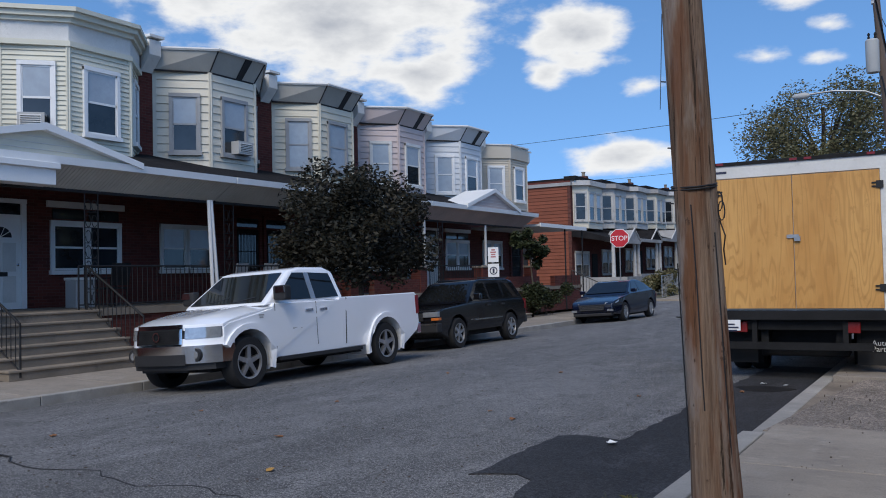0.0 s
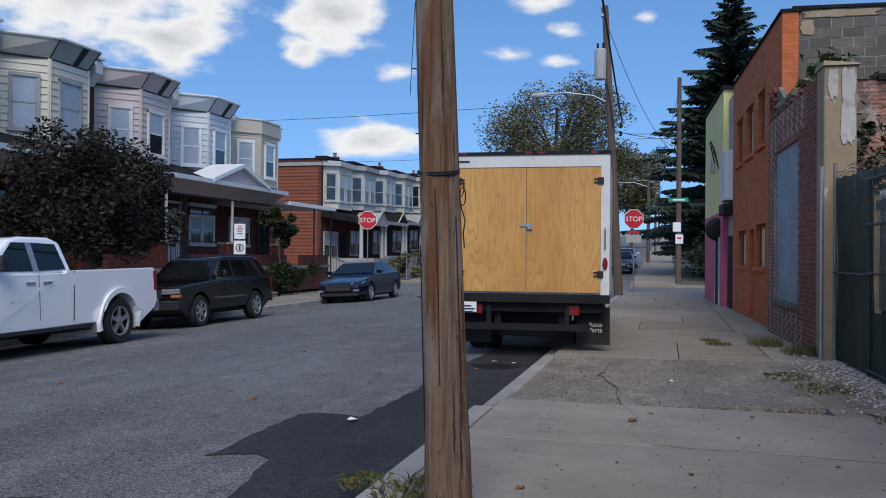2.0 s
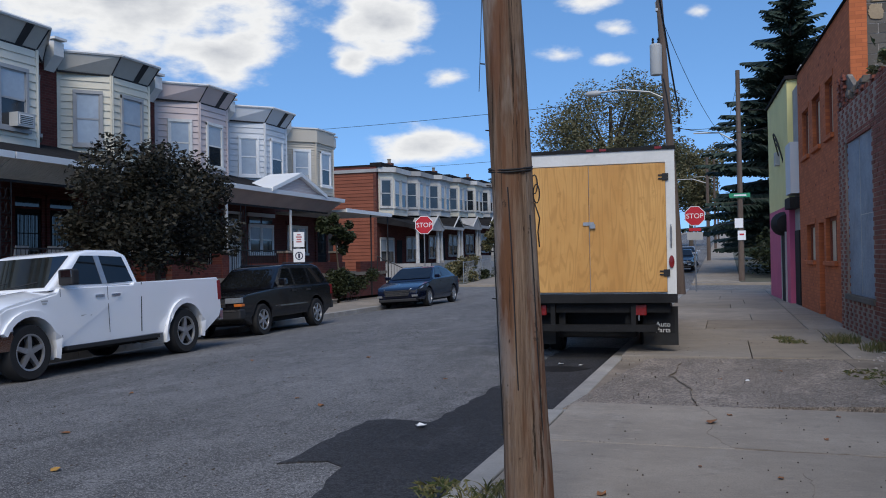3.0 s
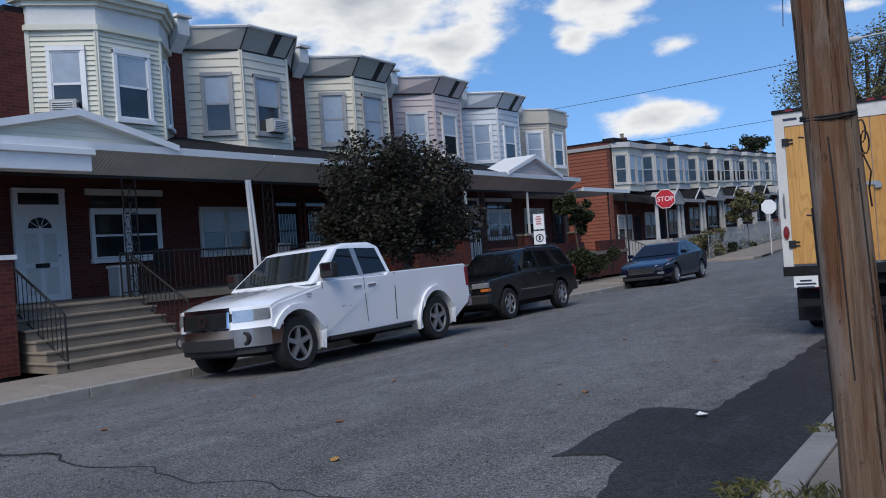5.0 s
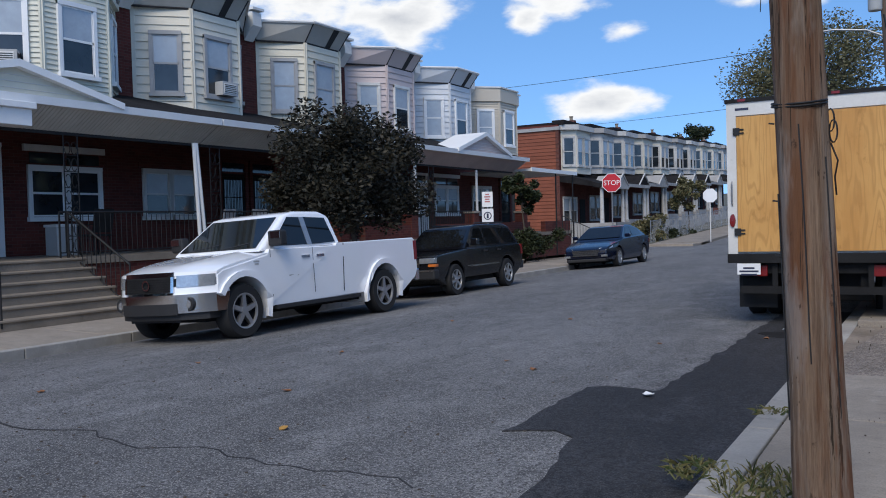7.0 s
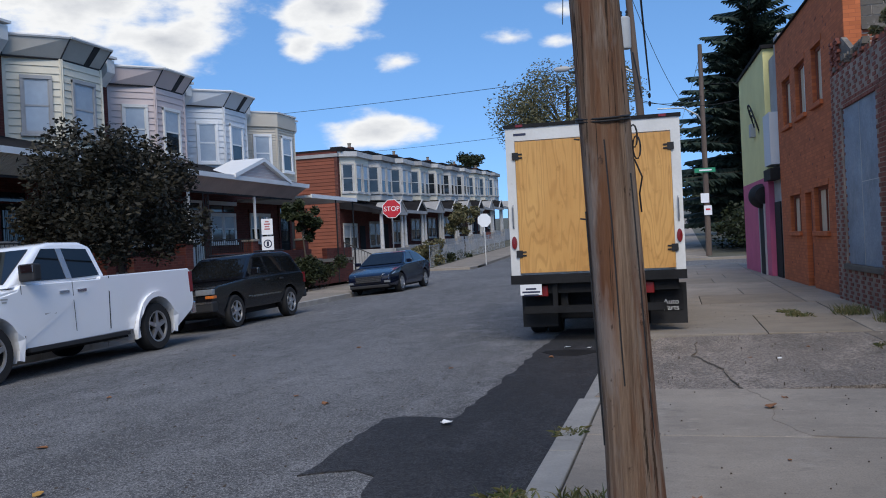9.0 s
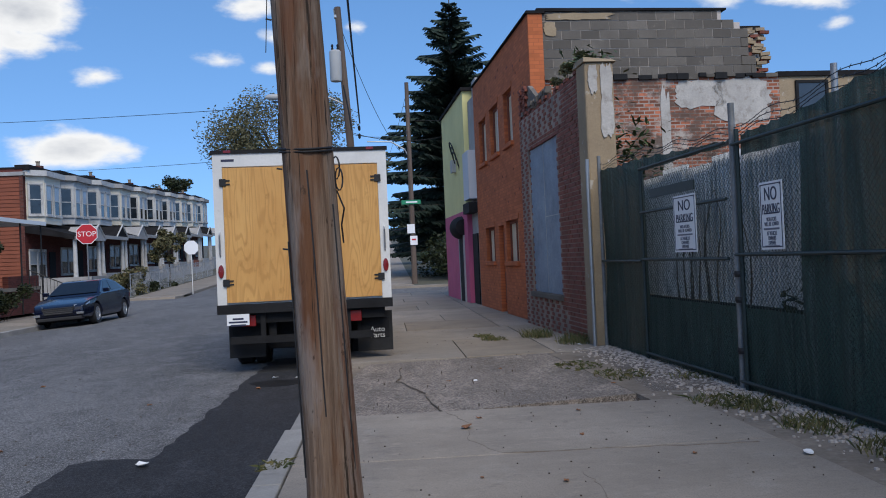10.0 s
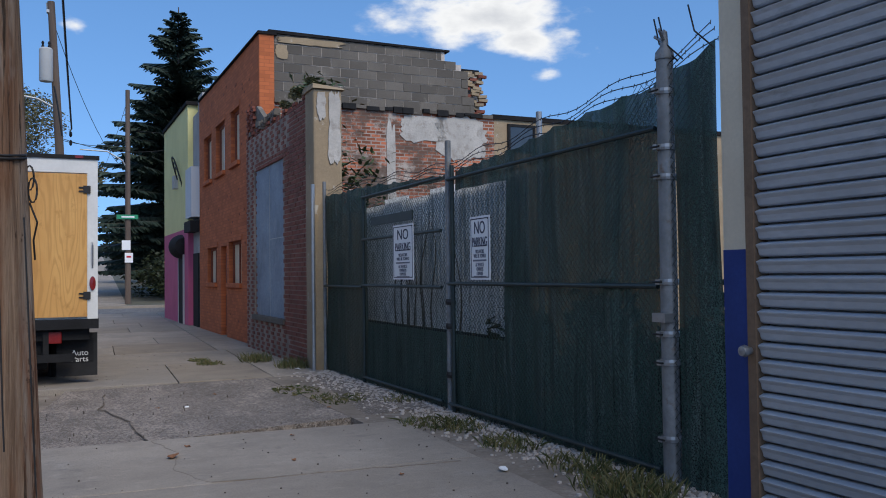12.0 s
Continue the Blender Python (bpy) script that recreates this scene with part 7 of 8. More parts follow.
# ---- beyond the crossing: the street climbs ----
HILL = 0.035
part_hill = Geo()
part_hill.hexa([(-600, CROSS1 + 0.2, -0.5), (CURB_L - 2.6, CROSS1 + 0.2, -0.5), (CURB_L - 2.6, 330, -0.5), (-600, 330, -0.5)],
               [(-600, CROSS1 + 0.2, -0.02), (CURB_L - 2.6, CROSS1 + 0.2, 0.1), (CURB_L - 2.6, 330, 9.9), (-600, 330, 9.9)])
part_hill.hexa([(CURB_R + 2.4, CROSS1 + 0.2, -0.5), (600, CROSS1 + 0.2, -0.5), (600, 330, -0.5), (CURB_R + 2.4, 330, -0.5)],
               [(CURB_R + 2.4, CROSS1 + 0.2, 0.1), (600, CROSS1 + 0.2, -0.02), (600, 330, 9.9), (CURB_R + 2.4, 330, 9.9)])
solid("hillside", part_hill, GROUND, "rising rough ground beyond the side street", "ground", "structure")
for nm, xa, xb, zz, mt in (("road_far", CURB_L, CURB_R, 0.0, ROAD), ("pavement_far_west_slope", CURB_L - 2.6, CURB_L, 0.14, CONC), ("pavement_far_east_slope", CURB_R, CURB_R + 2.4, 0.14, CONC)):
    solid(nm, Geo().hexa([(xa, CROSS1 + 1.9, -0.4), (xb, CROSS1 + 1.9, -0.4), (xb, 330, -0.4), (xa, 330, -0.4)],
                         [(xa, CROSS1 + 1.9, zz + 0.004), (xb, CROSS1 + 1.9, zz + 0.004), (xb, 330, zz + 9.9), (xa, 330, zz + 9.9)]), mt, "street surface climbing away beyond the crossing", "road", "structure")


def hill(y):
    return max(0.0, (y - CROSS1 - 0.2) * HILL)


# far row houses
FAR_WHITE = surface("grimy white paint", (0.52, 0.51, 0.49), 0.7, var=0.16, scale=1.3, fine=20, bump=0.1, stain=(0.26, 0.25, 0.24), stain_at=(0.54, 0.72))


def far_house(i, mirror=False):
    """A narrow white-bayed house, its lot 4.5 m along y from 0, front wall at x 0, facing +x."""
    h = thing("far_row_house", "small white-bayed row house with porch and gable", "house", group="row houses on the far block")
    wall = part("wall", Geo().box(-9, 0, -1.5, 0, 4.48, 6.9), RED_BRICK, h)
    part("roof", Geo().box(-9.1, -0.02, 6.9, 0.05, 4.5, 7.0), ROOF, h)
    pl = [(0, 0.35), (0.75, 0.95), (0.75, 3.3), (0, 3.9)]
    b = part("bay", Geo().prism(pl, 3.95, 6.55, "z"), FAR_WHITE if i % 3 else SIDING[i % 2 + 1], h, "white painted bay")
    part("cornice", Geo().prism([(-.1, 0.1), (0.2, 0.1), (0.98, 0.8), (0.98, 3.45), (0.2, 4.2), (-.1, 4.2)], 6.55, 6.85, "z"), GREYWALL if i % 2 else FAR_WHITE, h)
    for k in range(3):
        fr = face_frame(pl[k], pl[k + 1])
        span = fr[3]
        if k == 1:
            for s in (0.15, 1.3):
                window(h, fr, s, s + 0.8, 4.45, 6.1, FAR_WHITE, upper=BLIND, lower=GLASS, base=0.0)
        else:
            window(h, fr, 0.15, span - 0.15, 4.45, 6.1, FAR_WHITE, upper=GLASS, lower=GLASS, base=0.0)
    pr = part("porch_roof", Geo().hexa([(0, 0, 3.45), (2.7, 0, 3.0), (2.7, 4.48, 3.0), (0, 4.48, 3.45)], [(0, 0, 3.95), (2.7, 0, 3.2), (2.7, 4.48, 3.2), (0, 4.48, 3.95)]), ROOF, h)
    part("fascia", Geo().box(2.6, 0, 2.98, 2.8, 4.48, 3.18), GREYWALL, pr)
    part("gable", Geo().prism([(2.3, 3.15), (4.5, 3.15), (3.4, 3.85)], 1.2, 2.75, "x"), ROOF if i % 2 else GREYWALL, pr)
    part("rake", Geo().tube([(2.78, 2.15, 3.12), (2.78, 3.4, 3.92), (2.78, 4.6, 3.12)], 0.05, n=6), FAR_WHITE, pr)
    for y in (0.3, 4.1):
        part("column", Geo().tube([(2.5, y, 0.9), (2.5, y, 3.0)], 0.13, 0.10, n=12), FAR_WHITE, h, smooth=True)
        part("pedestal", Geo().box(2.25, y - 0.24, -1.2, 2.75, y + 0.24, 0.95), GREYWALL, h)
    part("porch_floor", Geo().box(0, 0, -1.2, 2.7, 4.48, 0.35), GREYWALL, h)
    part("front_parapet", Geo().box(2.55, 0.5, 0.35, 2.68, 3.0, 0.95), GREYWALL if i % 3 != 2 else CEDAR, h)
    part("parapet", Geo().box(-0.4, 0, 6.85, 0.35, 4.48, 7.12), ROOF, h)
    dr = part("door", Geo().box(0, 3.2, 0.35, 0.04, 4.1, 2.45), BLACKISH, h)
    window(h, face_frame((0, 0), (0, 4)), 0.5, 1.5, 1.0, 2.5, FAR_WHITE, base=0.0)
    window(h, face_frame((0, 0), (0, 4)), 1.65, 2.65, 1.0, 2.5, FAR_WHITE, base=0.0)
    if i % 2 == 0:
        ch = part("chimney", Geo().box(-1.1, 4.15, 6.9, -0.6, 4.5, 7.55), RED_BRICK_X, h)
        part("flue", Geo().lathe([(0.11, 7.55), (0.11, 7.75), (0.14, 7.77), (0.14, 7.82), (0.09, 7.82)], (-0.85, 4.3, 0), "z", 10), CONC_OLD, ch)
    return h


XFAR = -19.7
protos = []
for i in range(10):
    y = 48.6 + 4.5 * i
    m = pose(XFAR, y, 0.25 + hill(y + 2))
    if i < 4:
        protos.append(far_house(i))
        protos[-1].matrix_basis = m
    else:
        copy_thing(protos[i % 4], m)
end = thing("end_wall", "orange-brown clapboard end wall of the far block", "wall")
for k in range(32):
    part("clapboard", Geo().hexa([(-29, 48.53, 0.2 + .21 * k), (XFAR + .02, 48.53, .2 + .21 * k), (XFAR + .02, 48.6, .2 + .21 * k), (-29, 48.6, .2 + .21 * k)],
                                 [(-29, 48.56, .41 + .21 * k), (XFAR + .02, 48.56, .41 + .21 * k), (XFAR + .02, 48.6, .41 + .21 * k), (-29, 48.6, .41 + .21 * k)]), CEDAR, end)
part("coping", Geo().box(-29, 48.45, 6.92, XFAR + .1, 48.7, 7.12), GREYWALL, end)
part("corner_post", Geo().box(XFAR - 0.15, 48.5, 0, XFAR + 0.05, 48.54, 6.92), RED_BRICK_X, end)
part("shutter", Geo().box(-24.0, 48.48, 1.6, -23.7, 48.53, 3.6), IRON, end)
part("shutter", Geo().box(-22.9, 48.48, 1.6, -22.6, 48.53, 3.6), IRON, end)
rw = thing("retaining_wall", "low grey stone retaining wall before the far houses", "wall")
part("masonry", Geo().box(-16.6, 48.6, 0, -16.25, 70, 1.35), GREYWALL, rw)
part("masonry_end", Geo().box(-20, 48.5, 0, -16.25, 48.7, 1.35), GREYWALL, rw)
cf = thing("chain_link_fence", "galvanised chain-link fence on the far corner yard", "fence")
for k in range(12):
    y = 48.4 + 2.0 * k
    part("post", Geo().tube([(-14.2, y, 0), (-14.2, y, 1.35 + hill(y))], 0.03, n=6), STEEL, cf)
part("top_rail", Geo().tube([(-14.2, 48.4, 1.3 + hill(48.4)), (-14.2, 70.4, 1.3 + hill(70.4))], 0.022, n=6), STEEL, cf)
g = Geo()
for k in range(110):
    y = 48.4 + 0.2 * k
    g.tube([(-14.2, y, hill(y) + .1), (-14.2, y + 0.6, hill(y) + 1.3)], 0.006, n=3, caps=False)
    g.tube([(-14.2, y + 0.6, hill(y) + .1), (-14.2, y, hill(y) + 1.3)], 0.006, n=3, caps=False)
tagged(part("wire_mesh", g, STEEL, cf), kind="stuff")


# ---- trees and plants ----
def leaf_cloud(centres, count, size, seed, flat=0.5):
    """Many small leaf blades scattered in clumps; centres: (x, y, z, r)."""
    q = random.Random(seed)
    g = Geo()
    tot = sum(c[3] ** 2 for c in centres)
    for cx, cy, cz, r in centres:
        for _ in range(max(4, int(count * r * r / tot))):
            d = Vector((q.gauss(0, 1), q.gauss(0, 1), q.gauss(0, 1))).normalized()
            p = Vector((cx, cy, cz)) + d * r * (q.random() ** 0.45)
            a = Vector((q.gauss(0, 1), q.gauss(0, 1), q.gauss(0, flat))).normalized()
            b = a.cross(Vector((q.gauss(0, 1), q.gauss(0, 1), q.gauss(0, 1)))).normalized()
            s = size * q.uniform(0.6, 1.3)
            k = len(g.v)
            g.v += [tuple(p - a * s), tuple(p + b * s * 0.5 - a * s * 0.1), tuple(p + a * s), tuple(p - b * s * 0.5 - a * s * 0.1)]
            g.f.append((k, k + 1, k + 2, k + 3))
    return g


def foliage(name, g, material, parent):
    me = bpy.data.meshes.new(name)
    me.from_pydata(g.v, [], g.f)
    me.materials.append(material)
    return tagged(part(name, me, material, parent), kind="stuff")


def broad_tree(name, label, base, height, crown, rad, leaves, size, mat, seed, clumps=26, squash=0.75, trunk_r=0.12):
    """base: foot; crown: its centre's height; rad: (x, y, z) half sizes."""
    q = random.Random(seed)
    t = thing(name, label, "tree", base)
    g = Geo().tube([(0, 0, -0.3), (0.05, 0.03, crown * 0.35), (-0.05, 0, crown * 0.8), (0, 0.05, crown + rad[2] * 0.5)], trunk_r, trunk_r * 0.35, n=10)
    part("trunk", g, BARK, t, smooth=True)
    cs, g = [], Geo()
    for k in range(clumps):
        d = Vector((q.gauss(0, 1), q.gauss(0, 1), q.gauss(0, 1))).normalized()
        f = q.uniform(0.45, 0.95)
        c = Vector((d.x * rad[0] * f, d.y * rad[1] * f, crown + d.z * rad[2] * f))
        cs.append((c.x, c.y, c.z, min(rad) * q.uniform(0.22, 0.42)))
        st = Vector((0, 0, crown - rad[2] * q.uniform(0.2, 0.7)))
        g.tube([st, st.lerp(c, 0.5) + Vector((0, 0, rad[2] * 0.08)), c], trunk_r * 0.30, trunk_r * 0.08, n=5)
    tagged(part("limb", g, BARK, t), kind="stuff")
    foliage("leaves", leaf_cloud(cs, leaves, size, seed), mat, t)
    return t


broad_tree("street_tree", "dense dark bronze-leaved street tree", (-12.3, 17.6, 0), 4.6, 2.8, (1.5, 2.85, 1.5), 26000, 0.062, DARKLEAF, 3, 60, trunk_r=0.09)
broad_tree("porch_tree", "small dark tree beside the corner porch", (-14.2, 31.4, 0), 3.6, 2.75, (0.7, 0.8, 1.0), 2600, 0.09, HEDGE, 5, 14, trunk_r=0.05)
broad_tree("large_tree", "large thin-leaved autumn tree beyond the crossing", (-11.9, 100, 1.8), 21, 13.3, (9.0, 8.0, 7.6), 26000, 0.17, OLIVE, 8, 64, trunk_r=0.5)
broad_tree("far_tree", "olive autumn tree behind the box truck", (-4.3, 128, 2.8), 14, 10.0, (6.5, 6, 6.0), 16000, 0.22, OLIVE, 9, 40, trunk_r=0.35)
broad_tree("yard_tree", "small yellow-green tree in the far yard", (-15.0, 60, 0.4), 4, 2.6, (1.2, 1.6, 1.2), 2600, 0.12, OLIVE, 10, 16, trunk_r=0.06)
broad_tree("far_tree", "dark tree beside the side street", (7.5, 62, 0.6), 9, 5.0, (4.5, 4, 4.4), 9000, 0.2, HEDGE, 12, 36, trunk_r=0.25)
broad_tree("far_tree", "dark tree over the far pavement", (2.8, 74, 1), 7, 4.0, (2.6, 4, 3.2), 6000, 0.2, HEDGE, 13, 30, trunk_r=0.2)
broad_tree("far_tree", "distant tree behind the far houses", (-27.5, 114, 4.5), 10, 7.0, (2.6, 3, 2.4), 3500, 0.2, HEDGE, 14, 24, trunk_r=0.3)


def shrub(name, label, c, r, n, size, mat, seed):
    q = random.Random(seed)
    t = thing(name, label, "shrub", c)
    cs = [(q.uniform(-1, 1) * r[0], q.uniform(-1, 1) * r[1], r[2] * q.uniform(0.25, 0.9), min(r) * 0.55) for _ in range(14)]
    foliage("leaves", leaf_cloud(cs, n, size, seed), mat, t)
    g = Geo()
    for k in range(7):
        a = cs[k]
        g.tube([(a[0] * .2, a[1] * .2, 0), (a[0], a[1], a[2])], 0.012, 0.005, n=4)
    tagged(part("stem", g, BARK, t), kind="stuff")
    return t


shrub("hedge", "dark clipped hedge by the pavement", (-13.75, 31.9, 0), (0.55, 1.3, 1.2), 5200, 0.06, HEDGE, 21)
shrub("shrub", "green shrub at the far corner", (-14.9, 50.2, 0), (0.7, 0.9, 1.7), 2200, 0.10, OLIVE, 22)
shrub("shrub", "grey-green weeds before the far wall", (-15.6, 49.2, 0), (0.5, 0.7, 1.1), 1400, 0.09, OLIVE, 23)
shrub("shrub", "low weeds along the far fence", (-14.6, 55, 0.2), (0.5, 3.2, 0.6), 2200, 0.10, HEDGE, 24)
shrub("shrub", "dark hedge beside the far pavement", (5.0, 52, 0.1), (2.6, 3.0, 2.2), 6000, 0.13, HEDGE, 25)
shrub("shrub", "dark weeds growing inside the fenced lot", (4.3, 8.2, 0), (0.7, 1.9, 1.3), 2600, 0.09, HEDGE, 28)
shrub("shrub", "dark weeds behind the gate", (4.2, 11.8, 0), (0.6, 1.6, 1.1), 2000, 0.09, HEDGE, 29)
shrub("ivy", "green vine on the broken wall top", (2.75, 15.6, 4.38), (0.16, 0.8, 0.35), 900, 0.06, OLIVE, 26)
shrub("ivy", "green vine spilling over the ruined wall", (3.9, 18.2, 3.2), (0.5, 0.12, 1.0), 700, 0.07, HEDGE, 27)


def fir(base, height, rad):
    q = random.Random(31)
    t = thing("fir_tree", "tall dark fir with drooping layered boughs", "tree", base)
    part("trunk", Geo().tube([(0, 0, -0.5), (0, 0, height)], 0.28, 0.03, n=10), BARK, t)
    g, limbs = Geo(), Geo()
    z = 1.6
    while z < height - 0.2:
        f = 1 - (z / height)
        ln0 = rad * (f ** 0.78) * (0.9 if z > 3 else 0.75) + 0.12
        n = 10 if z < height * 0.7 else 5
        for k in range(n):
            a = q.uniform(0, 6.28)
            ln = ln0 * q.uniform(0.5, 1.15)
            d = Vector((math.cos(a), math.sin(a), 0))
            up = 0.05 + 0.25 * (z / height)
            pts = [Vector((0, 0, z)) + d * (ln * s) + Vector((0, 0, ln * (up * s - 0.30 * s * s + 0.16 * s ** 3))) for s in (0, .25, .5, .75, 1.0)]
            limbs.tube(pts, 0.04 * f + 0.012, 0.006, n=4, caps=False)
            sd = Vector((-d.y, d.x, 0))
            m = max(4, int(ln / 0.16))
            for i in range(m):
                s = (i + 1) / m
                j = min(3, int(s * 4))
                p = pts[j].lerp(pts[j + 1], s * 4 - j)
                for sg in (-1, 1):
                    w = (0.34 + 0.55 * (1 - s)) * min(1.0, 0.4 + ln * 0.25)
                    e = p + sd * sg * w * q.uniform(0.6, 1.1) + d * w * 0.55 - Vector((0, 0, w * q.uniform(0.25, 0.75)))
                    wd = d * q.uniform(0.08, 0.15)
                    kk = len(g.v)
                    g.v += [tuple(p - wd), tuple(p + wd), tuple(e + wd * 0.4), tuple(e - wd * 0.4)]
                    g.f.append((kk, kk + 1, kk + 2, kk + 3))
                    e2 = p + sd * sg * w * 0.35 - Vector((0, 0, w * q.uniform(0.4, 0.8)))
                    kk = len(g.v)
                    g.v += [tuple(p - wd), tuple(p + wd), tuple(e2 + wd * 0.5), tuple(e2 - wd * 0.5)]
                    g.f.append((kk, kk + 1, kk + 2, kk + 3))
        z += 0.25 + 0.1 * q.random()
    tagged(part("bough", limbs, BARK, t), kind="stuff")
    foliage("needles", g, NEEDLE, t)
    return t


fir((4.3, 56.0, 0.3), 17.9, 7.6)


def tuft(x, y, z, r, n, seed, h=0.18):
    q = random.Random(seed)
    g = Geo()
    for _ in range(n):
        a, d = q.uniform(0, 6.28), r * math.sqrt(q.random())
        p = Vector((x + d * math.cos(a), y + d * math.sin(a) * 1.3, z))
        b = q.uniform(0, 6.28)
        w = Vector((math.cos(b), math.sin(b), 0)) * 0.006
        tip = p + Vector((q.gauss(0, .06), q.gauss(0, .06), h * q.uniform(0.4, 1.2)))
        mid = p.lerp(tip, 0.55) + Vector((0, 0, 0.02))
        k = len(g.v)
        g.v += [tuple(p - w), tuple(p + w), tuple(mid + w * .8), tuple(tip), tuple(mid - w * .8)]
        g.f.append((k, k + 1, k + 2, k + 3, k + 4))
    ob = foliage("grass", g, GRASS, None)
    return tagged(ob, "tuft of half-dry grass in the paving", "grass", "", "stuff")


for k, (x, y, r, n, h) in enumerate([(-1.02, 5.75, 0.26, 420, 0.14), (-1.45, 5.95, 0.16, 200, 0.08), (2.85, 6.9, 0.22, 260, 0.18), (2.75, 7.8, 0.24, 260, 0.16), (2.8, 6.2, 0.32, 520, 0.2), (2.55, 9.0, 0.3, 330, 0.12),
                                      (2.7, 8.7, 0.22, 220, 0.16), (1.9, 12.0, 0.30, 260, 0.05), (2.15, 11.0, 0.3, 260, 0.10), (2.45, 14.6, 0.30, 420, 0.28), (2.05, 15.8, 0.26, 360, 0.28), (1.28, 15.7, 0.20, 300, 0.12),
                                      (1.2, 16.4, 0.16, 220, 0.1), (2.8, 10.6, 0.22, 150, 0.12), (2.75, 6.0, 0.24, 300, 0.24), (-1.32, 7.6, 0.1, 90, 0.06)]):
    tuft(x, y, WALK_Z - 0.02, r, int(n * 0.7), 100 + k, h * 0.62)

# gravel strip at the fence foot
q = random.Random(55)
g = Geo()
for _ in range(2600):
    y = q.uniform(5.8, 13.9)
    x = 2.85 - abs(q.gauss(0, 0.30))
    if x < 1.6 or (x < 2.05 and y < 9.3):
        continue
    s = q.uniform(0.004, 0.015)
    z = 0.118
    g.box(x - s, y - s * q.uniform(.7, 1.4), z - 0.01, x + s, y + s, z + s * 1.1)
askew(solid("gravel", g, MORTAR, "loose pale gravel along the fence foot", "gravel", "stuff"))
askew(solid("dirt_strip", Geo().box(1.75, 5.7, 0.0, 2.97, 14.0, 0.117), DIRT, "bare gravelly dirt at the fence foot", "ground", "structure"))

def ground_crack(pts, z, w, label, seed):
    q = random.Random(seed)
    g = Geo()
    dense_ = []
    for (xa, ya), (xb, yb) in zip(pts, pts[1:]):
        for k in range(8):
            dense_.append((xa + (xb - xa) * k / 8 + q.gauss(0, .012), ya + (yb - ya) * k / 8 + q.gauss(0, .012)))
    for (xa, ya), (xb, yb) in zip(dense_, dense_[1:]):
        ww = w * q.uniform(0.5, 1.3)
        d = Vector((xb - xa, yb - ya, 0)).normalized()
        nn = Vector((-d.y, d.x, 0)) * ww
        g.hexa([(xa, ya, z - .02), (xb, yb, z - .02), (xb + nn.x, yb + nn.y, z - .02), (xa + nn.x, ya + nn.y, z - .02)],
               [(xa, ya, z), (xb, yb, z), (xb + nn.x, yb + nn.y, z), (xa + nn.x, ya + nn.y, z)])
    return solid("paving_crack", g, DIRT, label, "crack", "structure")


ground_crack([(0.33, 7.54), (0.12, 8.1), (0.2, 8.7), (0.0, 9.4)], WALK_Z + 0.002, 0.006, "fine crack across a concrete slab", 1)
ground_crack([(0.0, 9.4), (-0.1, 10.6), (-0.35, 11.6), (-0.3, 13.2)], 0.105, 0.004, "crack through the pebbled paving", 2)
ground_crack([(0.75, 6.9), (0.78, 6.4), (0.7, 5.9)], WALK_Z + 0.002, 0.004, "hairline crack in the pavement slab", 3)
ground_crack([(0.33, 7.54), (1.2, 7.5), (2.3, 7.42)], WALK_Z + 0.003, 0.022, "dark open joint between pavement slabs", 4)

# ---- poles, signs, wires ----
p2 = thing("utility_pole", "far wooden utility pole with transformer and lamp arm", "utility pole", (-1.28, 33.6, 0.1))
part("shaft", Geo().tube([(0, 0, 0), (-0.58, 0, 11.0)], 0.17, 0.12, n=14), POLE_FAR, p2, smooth=True)
tr = part("transformer", Geo().lathe([(0.001, 8.15), (0.2, 8.15), (0.22, 8.2), (0.22, 9.25), (0.18, 9.3), (0.001, 9.34)], (-0.72, -0.3, 0), "z", 18), GREYPL, p2, smooth=True)
for dx in (-0.1, 0.1):
    part("bushing", Geo().lathe([(0.03, 9.3), (0.05, 9.36), (0.03, 9.42), (0.05, 9.48), (0.02, 9.54)], (-0.72 + dx, -0.3, 0), "z", 8), BLACKISH, tr)
part("lamp_arm", Geo().tube([(-0.42, 0, 7.3), (-1.0, 0, 7.6), (-2.0, 0, 7.75), (-2.9, 0, 7.72)], 0.035, n=8), STEEL, p2)
part("luminaire", Geo().lathe([(0.02, 0), (0.10, 0.1), (0.12, 0.45), (0.05, 0.6)], (-3.4, 0, 7.7), "x", 12), GREYPL, p2, smooth=True)
part("cut_out", Geo().box(-0.72, -0.1, 10.6, -0.5, 0.1, 10.7).tube([(-0.68, 0, 10.6), (-0.72, 0, 10.95)], 0.03, n=6), STEEL, p2)
part("insulator", Geo().lathe([(0.02, 6.0), (0.05, 6.05), (0.05, 6.15), (0.02, 6.2)], (0.05, -0.2, 0), "z", 8), BLACKISH, p2)
part("insulator", Geo().lathe([(0.02, 6.3), (0.05, 6.35), (0.05, 6.45), (0.02, 6.5)], (0.05, -0.2, 0), "z", 8), BLACKISH, p2)
p3 = thing("utility_pole", "brown utility pole at the far corner with street signs", "utility pole", (1.1, 48.6, 0.1))
part("shaft", Geo().tube([(0, 0, 0), (0, 0, 11.2)], 0.16, 0.11, n=12), POLE_FAR, p3, smooth=True)
part("lamp_arm", Geo().tube([(0, 0, 7.0), (-0.25, 0, 7.5), (-1.0, 0, 7.95), (-2.3, 0, 8.0)], 0.035, n=8), STEEL, p3)
part("street_sign", Geo().box(-0.55, -0.2, 4.45, 0.5, -0.18, 4.68), SIGN_GREEN, p3, "green street name sign")
bars("sign_bar", p3, pose(0, -0.205, 4.565, 90, 0, 0), 0.9, (0.7,), 0.14, SIGN_WHITE)
